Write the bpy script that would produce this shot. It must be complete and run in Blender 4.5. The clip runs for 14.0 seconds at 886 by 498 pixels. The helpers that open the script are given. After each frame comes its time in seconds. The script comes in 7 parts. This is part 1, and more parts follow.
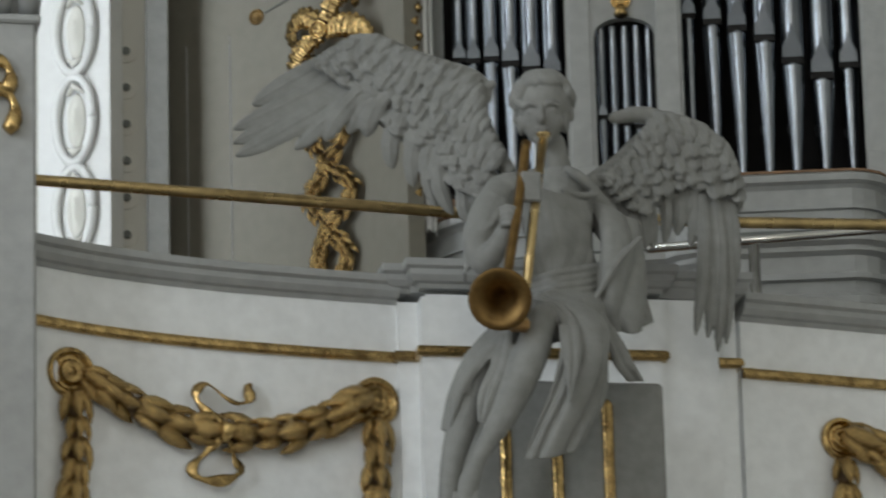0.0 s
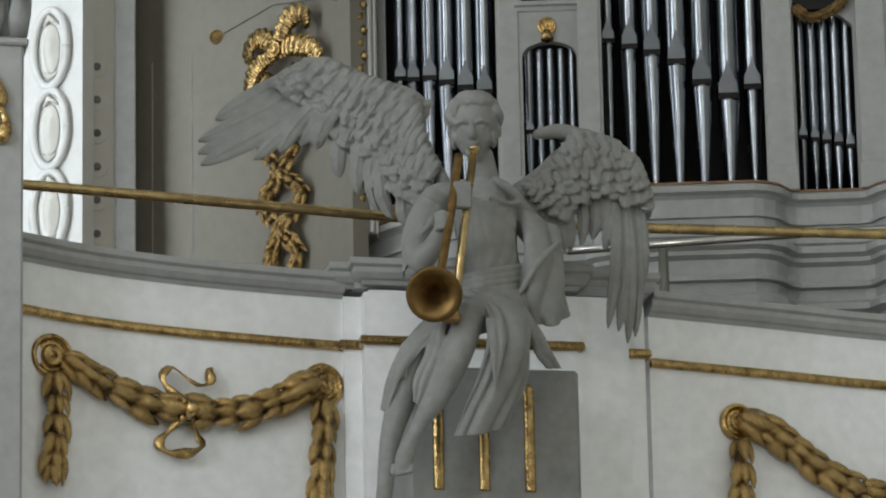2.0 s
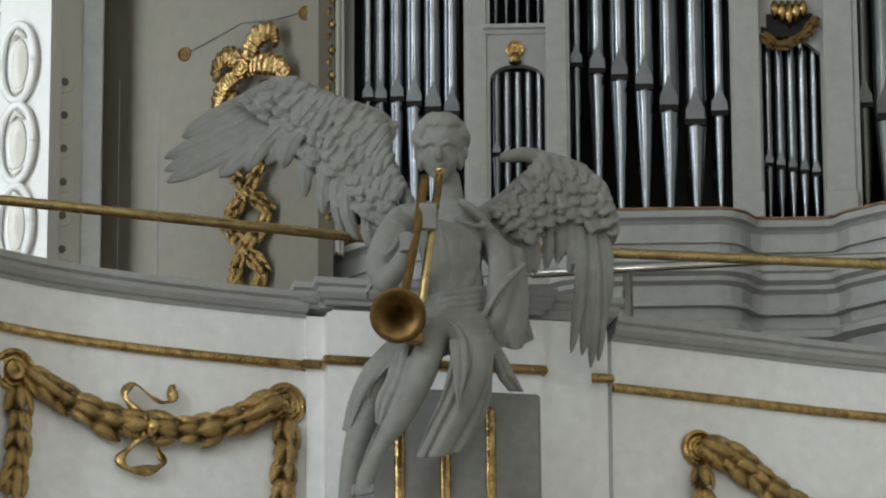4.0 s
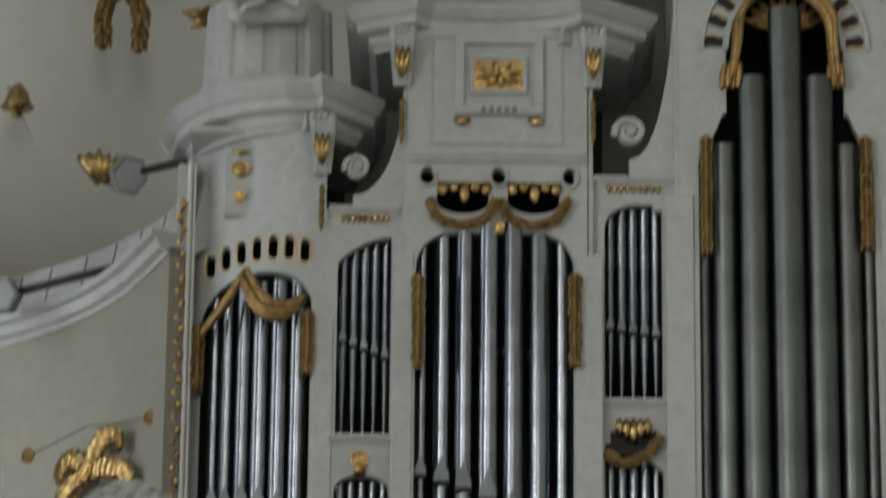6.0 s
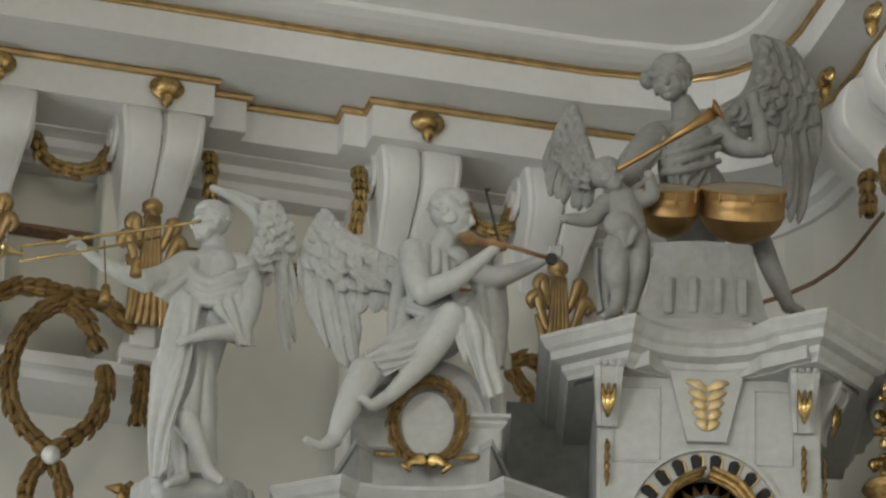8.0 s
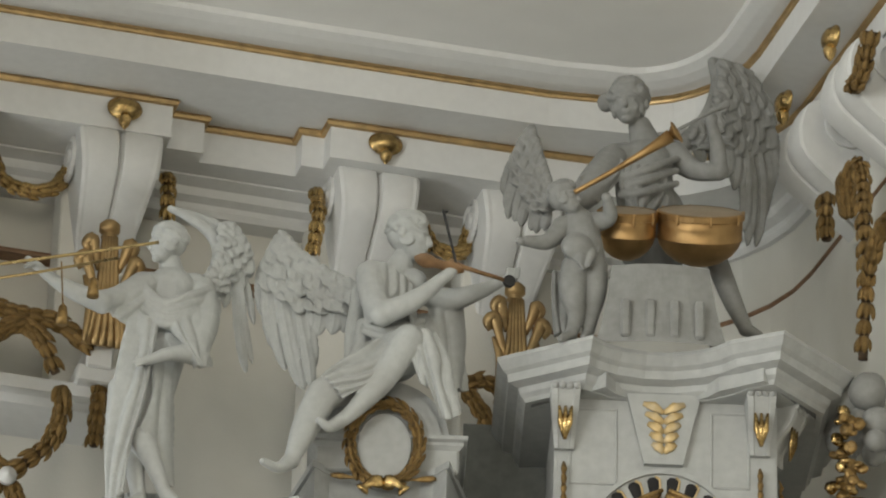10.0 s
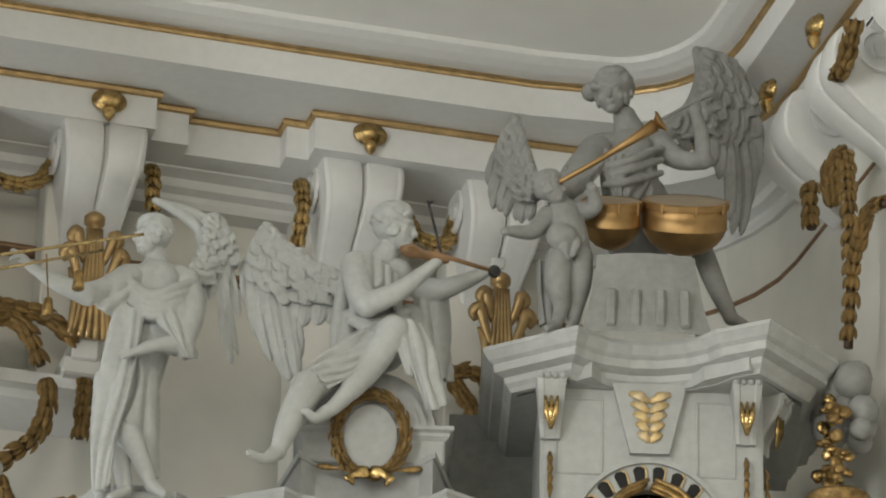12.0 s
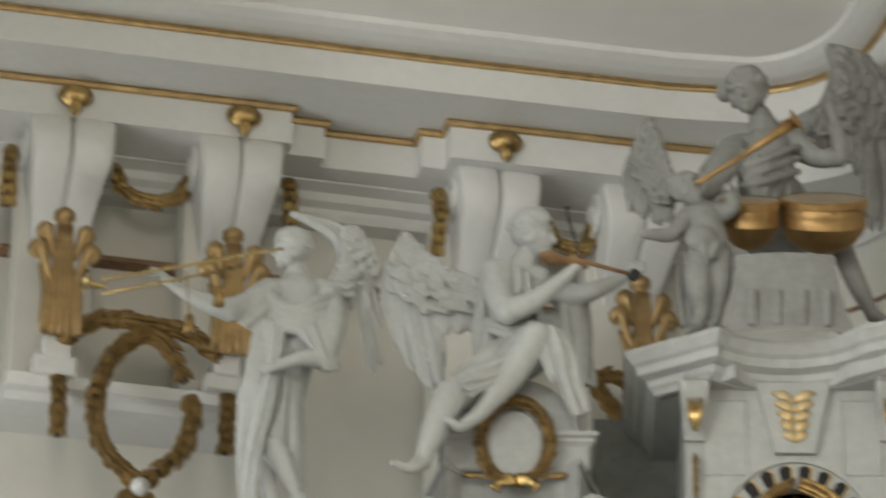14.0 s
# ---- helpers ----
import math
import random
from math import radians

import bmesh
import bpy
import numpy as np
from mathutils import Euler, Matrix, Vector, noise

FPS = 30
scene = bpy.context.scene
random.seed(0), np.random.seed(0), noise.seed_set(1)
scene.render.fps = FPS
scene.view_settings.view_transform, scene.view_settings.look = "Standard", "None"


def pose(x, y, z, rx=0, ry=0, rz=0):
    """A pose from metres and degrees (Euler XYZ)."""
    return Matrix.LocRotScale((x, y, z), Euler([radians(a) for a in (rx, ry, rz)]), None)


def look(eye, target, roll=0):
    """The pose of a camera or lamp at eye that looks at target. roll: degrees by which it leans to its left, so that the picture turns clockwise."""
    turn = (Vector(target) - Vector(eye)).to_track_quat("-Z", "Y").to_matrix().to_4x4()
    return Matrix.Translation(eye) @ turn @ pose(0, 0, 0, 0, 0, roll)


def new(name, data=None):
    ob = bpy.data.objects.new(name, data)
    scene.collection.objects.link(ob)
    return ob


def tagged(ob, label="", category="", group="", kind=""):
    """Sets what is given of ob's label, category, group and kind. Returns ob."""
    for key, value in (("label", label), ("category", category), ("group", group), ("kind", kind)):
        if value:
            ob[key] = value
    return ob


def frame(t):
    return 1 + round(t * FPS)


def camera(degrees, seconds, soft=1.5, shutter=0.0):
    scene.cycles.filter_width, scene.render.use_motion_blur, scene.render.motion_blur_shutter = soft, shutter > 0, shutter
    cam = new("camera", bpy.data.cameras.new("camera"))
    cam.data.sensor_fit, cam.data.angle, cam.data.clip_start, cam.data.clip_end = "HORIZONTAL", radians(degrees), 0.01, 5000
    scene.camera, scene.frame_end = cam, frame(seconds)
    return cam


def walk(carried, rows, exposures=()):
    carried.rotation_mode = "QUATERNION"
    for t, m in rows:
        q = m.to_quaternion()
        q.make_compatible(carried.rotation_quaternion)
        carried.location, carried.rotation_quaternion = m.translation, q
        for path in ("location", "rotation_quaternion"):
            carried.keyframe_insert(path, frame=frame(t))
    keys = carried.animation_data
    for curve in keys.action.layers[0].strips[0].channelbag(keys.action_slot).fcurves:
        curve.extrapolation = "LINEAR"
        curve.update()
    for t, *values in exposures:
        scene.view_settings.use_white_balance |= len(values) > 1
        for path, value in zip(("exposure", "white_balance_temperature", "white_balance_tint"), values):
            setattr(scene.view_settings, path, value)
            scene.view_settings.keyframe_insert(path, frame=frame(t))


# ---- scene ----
cam = camera(10.664, 14.0, soft=2.0, shutter=0.5)
PATH = [
    (0.0, look((0.364, 1.923, 2.162), (3.7588, 19.8658, 7.4079), -1.497)),
    (0.5, look((0.361, 1.774, 2.110), (4.0126, 19.6924, 7.2659), -1.305)),
    (1.0, look((0.189, 0.922, 1.864), (3.8617, 18.8450, 6.9911), -1.363)),
    (1.5, look((0.008, 0.038, 1.611), (3.6516, 17.9548, 6.7798), -1.089)),
    (2.0, look((-0.000, -0.000, 1.600), (3.6269, 17.8983, 6.8437), -1.150)),
    (2.2, look((-0.000, -0.000, 1.600), (3.6540, 17.8944, 6.8381), -1.235)),
    (4.3, look((-0.000, -0.000, 1.600), (3.8142, 17.8233, 6.9649), -0.100)),
    (4.5, look((-0.000, -0.000, 1.600), (3.8775, 17.7733, 7.0839), -0.080)),
    (5.0, look((-0.000, -0.000, 1.600), (4.0649, 17.6069, 7.4713), -0.000)),
    (5.5, look((-0.000, -0.000, 1.600), (4.1665, 17.4402, 7.8833), 0.242)),
    (6.0, look((-0.000, -0.000, 1.600), (4.2445, 17.1941, 8.4810), 0.617)),
    (6.5, look((-0.000, -0.000, 1.600), (4.2663, 16.9245, 9.1074), 0.931)),
    (7.0, look((-0.000, -0.000, 1.600), (4.2980, 16.6676, 9.6448), 1.232)),
    (7.5, look((-0.000, -0.000, 1.600), (4.2902, 16.4908, 10.0052), 1.750)),
    (8.0, look((-0.000, -0.000, 1.600), (4.3077, 16.3613, 10.2458), 1.717)),
    (8.5, look((-0.000, -0.000, 1.600), (4.4936, 16.2687, 10.3257), 1.659)),
    (9.0, look((-0.000, -0.000, 1.600), (4.4605, 16.2614, 10.3562), 1.716)),
    (9.2, look((-0.000, -0.000, 1.600), (4.4419, 16.2705, 10.3488), 1.712)),
    (11.3, look((-0.000, -0.000, 1.600), (4.4945, 16.2762, 10.3112), 1.515)),
    (11.5, look((-0.000, -0.000, 1.600), (4.4578, 16.2877, 10.3085), 1.428)),
    (12.0, look((-0.000, -0.000, 1.600), (4.5214, 16.2771, 10.2956), 1.264)),
    (12.5, look((-0.000, -0.000, 1.600), (4.5358, 16.2849, 10.2735), 1.324)),
    (13.0, look((-0.000, -0.000, 1.600), (4.5485, 16.3096, 10.2202), 1.209)),
    (13.5, look((-0.000, -0.000, 1.600), (4.4956, 16.3371, 10.1960), 0.952)),
    (14.0, look((-0.000, -0.000, 1.600), (3.9808, 16.4078, 10.3142), 0.407)),
]
EXPOSURES = [(0.0, -0.48, 6650, 8), (0.9, -0.31, 6650, 8), (2.5, -0.31, 6700, 8), (5.8, -0.29, 6900, 8), (6.5, -0.24, 6950, 8), (7.2, -0.09, 7000, 8), (8.5, 0.39, 7230, 9), (14.0, 0.46, 7280, 9)]
walk(cam, PATH, EXPOSURES)

# ---- light ----
world = bpy.data.worlds.new("world")
scene.world = world
world.use_nodes = True
wn = world.node_tree
sky = wn.nodes.new("ShaderNodeTexSky")
sky.sky_type = "NISHITA"
sky.sun_disc = False
sky.sun_elevation, sky.sun_rotation = radians(35), radians(-80)
wn.nodes["Background"].inputs["Strength"].default_value = 0.12
wn.links.new(sky.outputs["Color"], wn.nodes["Background"].inputs["Color"])


def area_daylight(name, m, sx, sy, watts, colour):
    d = bpy.data.lights.new(name, "AREA")
    d.shape, d.size, d.size_y, d.energy, d.color = "RECTANGLE", sx, sy, watts, colour
    ob = new(name, d)
    ob.matrix_world = m
    return ob


WARM, COOL = (0.98, 0.94, 0.87), (0.86, 0.93, 1.0)
for wy, watts in ((1.0, 300), (7.0, 860), (13.0, 360)):
    area_daylight("unseen_daylight", look((-7.9, wy, 9.2), (0, wy, 9.2)), 2.2, 6.0, watts, COOL)
# Front fill added behind the viewpoint; no window is known there.
area_daylight("unseen_daylight", look((-1.5, -7.9, 9.2), (-1.5, 0, 9.2)), 4.0, 6.0, 660, WARM)
# Stands for the unseen gallery window; no opening is built.
area_daylight("unseen_daylight", look((0.7, 20.1, 9.3), (3.5, 20.6, 9.3)), 1.2, 5.5, 55, COOL)
# Extra lamp, added close to the reveal to whiten it.
area_daylight("unseen_daylight", look((1.5, 20.55, 8.3), (2.44, 21.25, 8.3)), 0.5, 3.6, 28, COOL)

# ---- materials ----


def material(name, colour, rough=0.6, metal=0.0, grain=0.06, scale=18.0, bump=0.15, fine=120.0, dirt=None, dirt_scale=2.5, dirt_amount=0.35, vary=0.0):
    """Two scales of variation, fine bump, optional dirt with a shape of its own."""
    m = bpy.data.materials.new(name)
    m.use_nodes = True
    nt = m.node_tree
    p = nt.nodes["Principled BSDF"]
    p.inputs["Metallic"].default_value = metal
    tc = nt.nodes.new("ShaderNodeTexCoord")

    def noise_node(s, detail=5.0):
        n = nt.nodes.new("ShaderNodeTexNoise")
        n.inputs["Scale"].default_value, n.inputs["Detail"].default_value = s, detail
        nt.links.new(tc.outputs["Object"], n.inputs["Vector"])
        return n

    def mix(kind, fac, a, b):
        x = nt.nodes.new("ShaderNodeMix")
        x.data_type, x.blend_type = "RGBA", kind
        for sock, v in ((x.inputs["Factor"], fac), (x.inputs["A"], a), (x.inputs["B"], b)):
            if hasattr(v, "is_linked"):
                nt.links.new(v, sock)
            else:
                sock.default_value = v
        return x.outputs["Result"]

    def ramp(src, lo, hi):
        r = nt.nodes.new("ShaderNodeMapRange")
        r.inputs["From Min"].default_value, r.inputs["From Max"].default_value = lo, hi
        nt.links.new(src, r.inputs["Value"])
        return r.outputs["Result"]

    a = noise_node(scale)
    b = noise_node(dirt_scale, 8.0)
    dark = tuple(c * (1 - 2.2 * grain) for c in colour) + (1,)
    light = tuple(min(1, c * (1 + 1.2 * grain)) for c in colour) + (1,)
    col = mix("MIX", ramp(a.outputs["Fac"], 0.3, 0.7), dark, light)
    if dirt:
        f = nt.nodes.new("ShaderNodeMath")
        f.operation = "MULTIPLY"
        nt.links.new(ramp(b.outputs["Fac"], 0.48, 0.75), f.inputs[0])
        f.inputs[1].default_value = dirt_amount
        col = mix("MIX", f.outputs[0], col, tuple(dirt) + (1,))
    if vary:
        oi = nt.nodes.new("ShaderNodeObjectInfo")
        v = nt.nodes.new("ShaderNodeMapRange")
        v.inputs["To Min"].default_value, v.inputs["To Max"].default_value = 1 - vary, 1 + vary * 0.4
        nt.links.new(oi.outputs["Random"], v.inputs["Value"])
        hs = nt.nodes.new("ShaderNodeHueSaturation")
        nt.links.new(v.outputs["Result"], hs.inputs["Value"])
        nt.links.new(col, hs.inputs["Color"])
        col = hs.outputs["Color"]
    nt.links.new(col, p.inputs["Base Color"])
    rr = nt.nodes.new("ShaderNodeMapRange")
    rr.inputs["To Min"].default_value, rr.inputs["To Max"].default_value = max(0.05, rough - 0.1), min(1, rough + 0.12)
    nt.links.new(b.outputs["Fac"], rr.inputs["Value"])
    nt.links.new(rr.outputs["Result"], p.inputs["Roughness"])
    if bump:
        n2 = noise_node(fine, 3.0)
        bp = nt.nodes.new("ShaderNodeBump")
        bp.inputs["Strength"].default_value, bp.inputs["Distance"].default_value = bump, 0.01
        nt.links.new(n2.outputs["Fac"], bp.inputs["Height"])
        nt.links.new(bp.outputs["Normal"], p.inputs["Normal"])
    return m


WHITE = material("white_paint", (0.66, 0.665, 0.655), 0.5, grain=0.018, dirt=(0.55, 0.54, 0.50), dirt_amount=0.22, bump=0.06)
CEILING = material("ceiling_plaster", (0.82, 0.815, 0.79), 0.8, grain=0.012, scale=5, dirt=(0.70, 0.69, 0.65), dirt_amount=0.15, dirt_scale=0.8, bump=0.05, fine=60)
PARAPET = material("parapet_paint", (0.87, 0.89, 0.91), 0.45, grain=0.03, dirt=(0.70, 0.71, 0.71), dirt_amount=0.2, dirt_scale=1.3, bump=0.04)
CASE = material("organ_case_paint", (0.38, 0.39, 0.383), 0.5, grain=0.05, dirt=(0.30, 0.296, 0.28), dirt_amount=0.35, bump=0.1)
CAPGREY = material("grey_moulding_paint", (0.37, 0.38, 0.38), 0.5, grain=0.05, dirt=(0.3, 0.3, 0.29), bump=0.08)
PLASTER = material("wall_plaster", (0.66, 0.65, 0.60), 0.8, grain=0.015, scale=6, dirt=(0.56, 0.54, 0.49), dirt_amount=0.2, dirt_scale=0.9, bump=0.1, fine=60)
BEIGE = material("beige_panelling", (0.235, 0.22, 0.182), 0.6, grain=0.03, dirt=(0.20, 0.187, 0.153), dirt_amount=0.4, dirt_scale=1.2, bump=0.08)
STONE = material("grey_stone_paint", (0.25, 0.253, 0.245), 0.7, grain=0.05, scale=26, dirt=(0.15, 0.146, 0.138), dirt_amount=0.5, dirt_scale=6, bump=0.35, fine=160)
PALE = material("pale_stone_paint", (0.43, 0.445, 0.437), 0.7, grain=0.04, scale=24, dirt=(0.32, 0.31, 0.29), dirt_amount=0.4, dirt_scale=4, bump=0.3, fine=160)
GOLD = material("gold_leaf", (0.62, 0.43, 0.185), 0.23, 1.0, grain=0.2, scale=30, dirt=(0.13, 0.075, 0.03), dirt_amount=0.8, dirt_scale=22, bump=0.45, fine=70, vary=0.25)
DULLGOLD = material("worn_gilding", (0.36, 0.23, 0.09), 0.45, 0.8, grain=0.2, scale=35, dirt=(0.10, 0.07, 0.04), dirt_amount=0.75, dirt_scale=18, bump=0.5, fine=80, vary=0.3)
BRASS = material("brass_tube", (0.55, 0.41, 0.2), 0.28, 1.0, grain=0.12, scale=20, dirt=(0.2, 0.14, 0.07), dirt_amount=0.5, dirt_scale=9, bump=0.06)
COPPER = material("aged_copper", (0.42, 0.265, 0.12), 0.5, 1.0, grain=0.12, scale=9, dirt=(0.25, 0.14, 0.06), dirt_amount=0.5, dirt_scale=6, bump=0.12, fine=40)
TIN = material("tin_pipe_metal", (0.21, 0.228, 0.255), 0.23, 1.0, grain=0.08, scale=8, dirt=(0.25, 0.27, 0.3), dirt_amount=0.4, dirt_scale=5, bump=0.05, fine=30, vary=0.22)
OLDBRASS = material("tarnished_brass", (0.21, 0.13, 0.05), 0.42, 1.0, grain=0.15, scale=25, dirt=(0.12, 0.07, 0.03), dirt_amount=0.6, dirt_scale=10, bump=0.1)
LEAD = material("dull_pipe_metal", (0.13, 0.14, 0.137), 0.40, 1.0, grain=0.08, scale=6, dirt=(0.18, 0.19, 0.18), dirt_amount=0.5, dirt_scale=4, bump=0.06, fine=30, vary=0.15)
PALEGOLD = material("faded_gilding", (0.60, 0.44, 0.22), 0.5, 0.35, grain=0.1, scale=20, dirt=(0.55, 0.52, 0.45), dirt_amount=0.5, dirt_scale=14, bump=0.2)
FILLET = material("aged_gilt_line", (0.46, 0.315, 0.15), 0.38, 0.7, grain=0.15, scale=14, dirt=(0.24, 0.14, 0.06), dirt_amount=0.6, dirt_scale=7, bump=0.1)
# Dark brown that paints the shade between garland leaves.
LEAF_SHADE = material("leaf_gap_shade", (0.085, 0.05, 0.022), 0.6, 0.2, grain=0.2, bump=0.2)
STEEL = material("steel_tube", (0.62, 0.62, 0.6), 0.25, 1.0, grain=0.05, bump=0.03)
# Near-black that paints shade in hollows: case inside, slots, pipe mouths, gaps.
HOLLOW_SHADE = material("painted_hollow_shade", (0.018, 0.017, 0.017), 0.9, grain=0.1, bump=0.1)
BROWN = material("brown_line_paint", (0.23, 0.13, 0.07), 0.6, grain=0.15, bump=0.1)
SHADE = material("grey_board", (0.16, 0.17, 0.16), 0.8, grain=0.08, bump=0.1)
LENS = material("lamp_glass", (0.3, 0.32, 0.34), 0.1, grain=0.02, bump=0.0)
BLACK = material("black_metal", (0.03, 0.03, 0.03), 0.45, 0.3, grain=0.1, bump=0.05)
HIDE = material("drum_hide", (0.30, 0.235, 0.165), 0.6, grain=0.08, scale=12, dirt=(0.2, 0.15, 0.1), dirt_amount=0.4, dirt_scale=6, bump=0.1)
WOOD = material("brown_varnished_wood", (0.22, 0.125, 0.06), 0.35, grain=0.2, scale=14, bump=0.1)
FLOOR = material("floor_stone", (0.30, 0.28, 0.25), 0.6, grain=0.1, scale=3, bump=0.1)

# ---- mesh tools ----


def smooth(bm, on=True):
    for f in bm.faces:
        f.smooth = on
    return bm


def mesh_from(bm, name, mat, soft=False):
    if soft:
        smooth(bm)
    bmesh.ops.recalc_face_normals(bm, faces=bm.faces)
    me = bpy.data.meshes.new(name)
    bm.to_mesh(me)
    bm.free()
    for m in (mat if isinstance(mat, (list, tuple)) else [mat]):
        me.materials.append(m)
    return me


def part(name, bm, mat, parent, label="", soft=False, m=None):
    ob = new(name, mesh_from(bm, name, mat, soft) if isinstance(bm, bmesh.types.BMesh) else bm)
    if parent:
        ob.parent = parent
    if m is not None:
        ob.matrix_basis = m
    if label:
        ob["label"] = label
    return ob


def thing(name, label, category, m=None, bm=None, mat=None, group="", kind="", soft=False):
    ob = new(name, mesh_from(bm, name, mat, soft) if bm is not None else None)
    if m is not None:
        ob.matrix_world = m
    return tagged(ob, label, category, group, kind)


def box(bm, x0, x1, y0, y1, z0, z1, bevel=0.0):
    v = [bm.verts.new(p) for p in ((x0, y0, z0), (x1, y0, z0), (x1, y1, z0), (x0, y1, z0), (x0, y0, z1), (x1, y0, z1), (x1, y1, z1), (x0, y1, z1))]
    fs = [bm.faces.new([v[i] for i in q]) for q in ((0, 3, 2, 1), (4, 5, 6, 7), (0, 1, 5, 4), (1, 2, 6, 5), (2, 3, 7, 6), (3, 0, 4, 7))]
    if bevel:
        es = list({e for f in fs for e in f.edges})
        bmesh.ops.bevel(bm, geom=es, offset=bevel, segments=1, affect="EDGES")
    return bm


def boxed(*a, **k):
    return box(bmesh.new(), *a, **k)


def lathe(bm, profile, seg=24, m=None, caps=True, a0=0.0, a1=360.0):
    """Turns (radius, z) pairs about z."""
    m = m or Matrix()
    full = abs(a1 - a0) >= 359.9
    n = seg if full else seg + 1
    rings = []
    for r, z in profile:
        rings.append([bm.verts.new(m @ Vector((r * math.cos(radians(a0 + (a1 - a0) * i / seg)), r * math.sin(radians(a0 + (a1 - a0) * i / seg)), z))) for i in range(n)])
    for a, b in zip(rings, rings[1:]):
        for i in range(seg):
            j = (i + 1) % n
            bm.faces.new((a[i], a[j], b[j], b[i]))
    if caps and full:
        if profile[0][0] > 1e-5:
            bm.faces.new(rings[0][::-1])
        if profile[-1][0] > 1e-5:
            bm.faces.new(rings[-1])
    return bm


def sweep(bm, profile, path, closed=False):
    """A moulding: profile of (out, z) pairs along plan points (x, y); out points to the right-hand side of the way."""
    P = [Vector((p[0], p[1])) for p in path]
    zs = [p[2] if len(p) > 2 else 0.0 for p in path]
    n = len(P)
    rings = []
    for i in range(n):
        a = P[i] - P[i - 1] if (i > 0 or closed) else P[1] - P[0]
        b = P[(i + 1) % n] - P[i] if (i < n - 1 or closed) else P[-1] - P[-2]
        a, b = a.normalized(), b.normalized()
        na, nb = Vector((a.y, -a.x)), Vector((b.y, -b.x))
        nn = na + nb
        nn = nn / max(nn.length_squared / 2, 0.35)
        rings.append([bm.verts.new((P[i].x + nn.x * o, P[i].y + nn.y * o, z + zs[i])) for o, z in profile])
    k = len(profile)
    for i in range(n if closed else n - 1):
        a, b = rings[i], rings[(i + 1) % n]
        for j in range(k):
            bm.faces.new((a[j], a[(j + 1) % k], b[(j + 1) % k], b[j]))
    if not closed:
        bm.faces.new(rings[0])
        bm.faces.new(rings[-1][::-1])
    return bm


def tube(bm, pts, radii, seg=10, flat=1.0, up=Vector((0, 0, 1))):
    """A round or flattened tube along points with a radius at each."""
    pts = [Vector(p) for p in pts]
    rad = radii if isinstance(radii, (list, tuple)) else [radii] * len(pts)
    rings = []
    side = None
    for i, p in enumerate(pts):
        t = (pts[min(i + 1, len(pts) - 1)] - pts[max(i - 1, 0)]).normalized()
        if side is None:
            side = t.cross(up)
            if side.length < 0.05:
                side = t.cross(Vector((1, 0, 0)))
        side = (side - t * side.dot(t)).normalized()
        other = side.cross(t)
        rings.append([bm.verts.new(p + (side * math.cos(2 * math.pi * k / seg) + other * math.sin(2 * math.pi * k / seg) * flat) * rad[i]) for k in range(seg)])
    for a, b in zip(rings, rings[1:]):
        for k in range(seg):
            bm.faces.new((a[k], a[(k + 1) % seg], b[(k + 1) % seg], b[k]))
    bm.faces.new(rings[0][::-1])
    bm.faces.new(rings[-1])
    return bm


def spline(pts, n):
    """Points along a smooth curve through pts."""
    P = [Vector(p) for p in pts]
    Q = [P[0] * 2 - P[1]] + P + [P[-1] * 2 - P[-2]]
    out = []
    for k in range(n):
        s = k / (n - 1) * (len(P) - 1)
        i = min(int(s), len(P) - 2)
        t = s - i
        a, b, c, d = Q[i:i + 4]
        out.append(0.5 * ((2 * b) + (c - a) * t + (2 * a - 5 * b + 4 * c - d) * t * t + (3 * b - a - 3 * c + d) * t ** 3))
    return out


def strips(bm, xs, solid, yf, depth):
    """A panel in the plane of x and z: solid(x, side) gives the (low, high) intervals of wood there; yf(x) its front."""
    for a, b in zip(xs, xs[1:]):
        e = min(1e-4, (b - a) * 0.1)
        A, B = solid(a + e), solid(b - e)
        if len(A) != len(B):
            A = B = solid((a + b) / 2)
        for (a0, a1), (b0, b1) in zip(A, B):
            if a1 - a0 < 1e-4 and b1 - b0 < 1e-4:
                continue
            ya, yb = yf(a), yf(b)
            v = [bm.verts.new(p) for p in ((a, ya, a0), (b, yb, b0), (b, yb, b1), (a, ya, a1), (a, ya + depth, a0), (b, yb + depth, b0), (b, yb + depth, b1), (a, ya + depth, a1))]
            for q in ((0, 1, 2, 3), (5, 4, 7, 6), (1, 0, 4, 5), (3, 2, 6, 7), (0, 3, 7, 4), (2, 1, 5, 6)):
                bm.faces.new([v[i] for i in q])
    bmesh.ops.remove_doubles(bm, verts=bm.verts, dist=0.0004)
    return bm


def span(a, b, n):
    return [a + (b - a) * i / n for i in range(n + 1)]


def smoothstep(a, b, x):
    t = min(1, max(0, (x - a) / (b - a)))
    return t * t * (3 - 2 * t)


# ---- the church around ----
def slab(name, label, x0, x1, y0, y1, z0, z1, mat):
    return thing(name, label, name.split("_")[0], bm=boxed(x0, x1, y0, y1, z0, z1), mat=mat, kind="structure")


slab("floor", "worn grey stone church floor", -8.5, 9.5, -8.5, 23, -0.2, 0, FLOOR)
slab("wall_north", "pale plaster wall behind the organ", -8.3, 9.5, 22.0, 22.4, 0, 14.2, PLASTER)
# side wall with three tall window openings
bm = bmesh.new()


def side_solid(y):
    for c in (1.0, 7.0, 13.0):
        if abs(y - c) < 1.1:
            return [(0, 6.1), (12.3, 15.0)]
    return [(0, 15.0)]


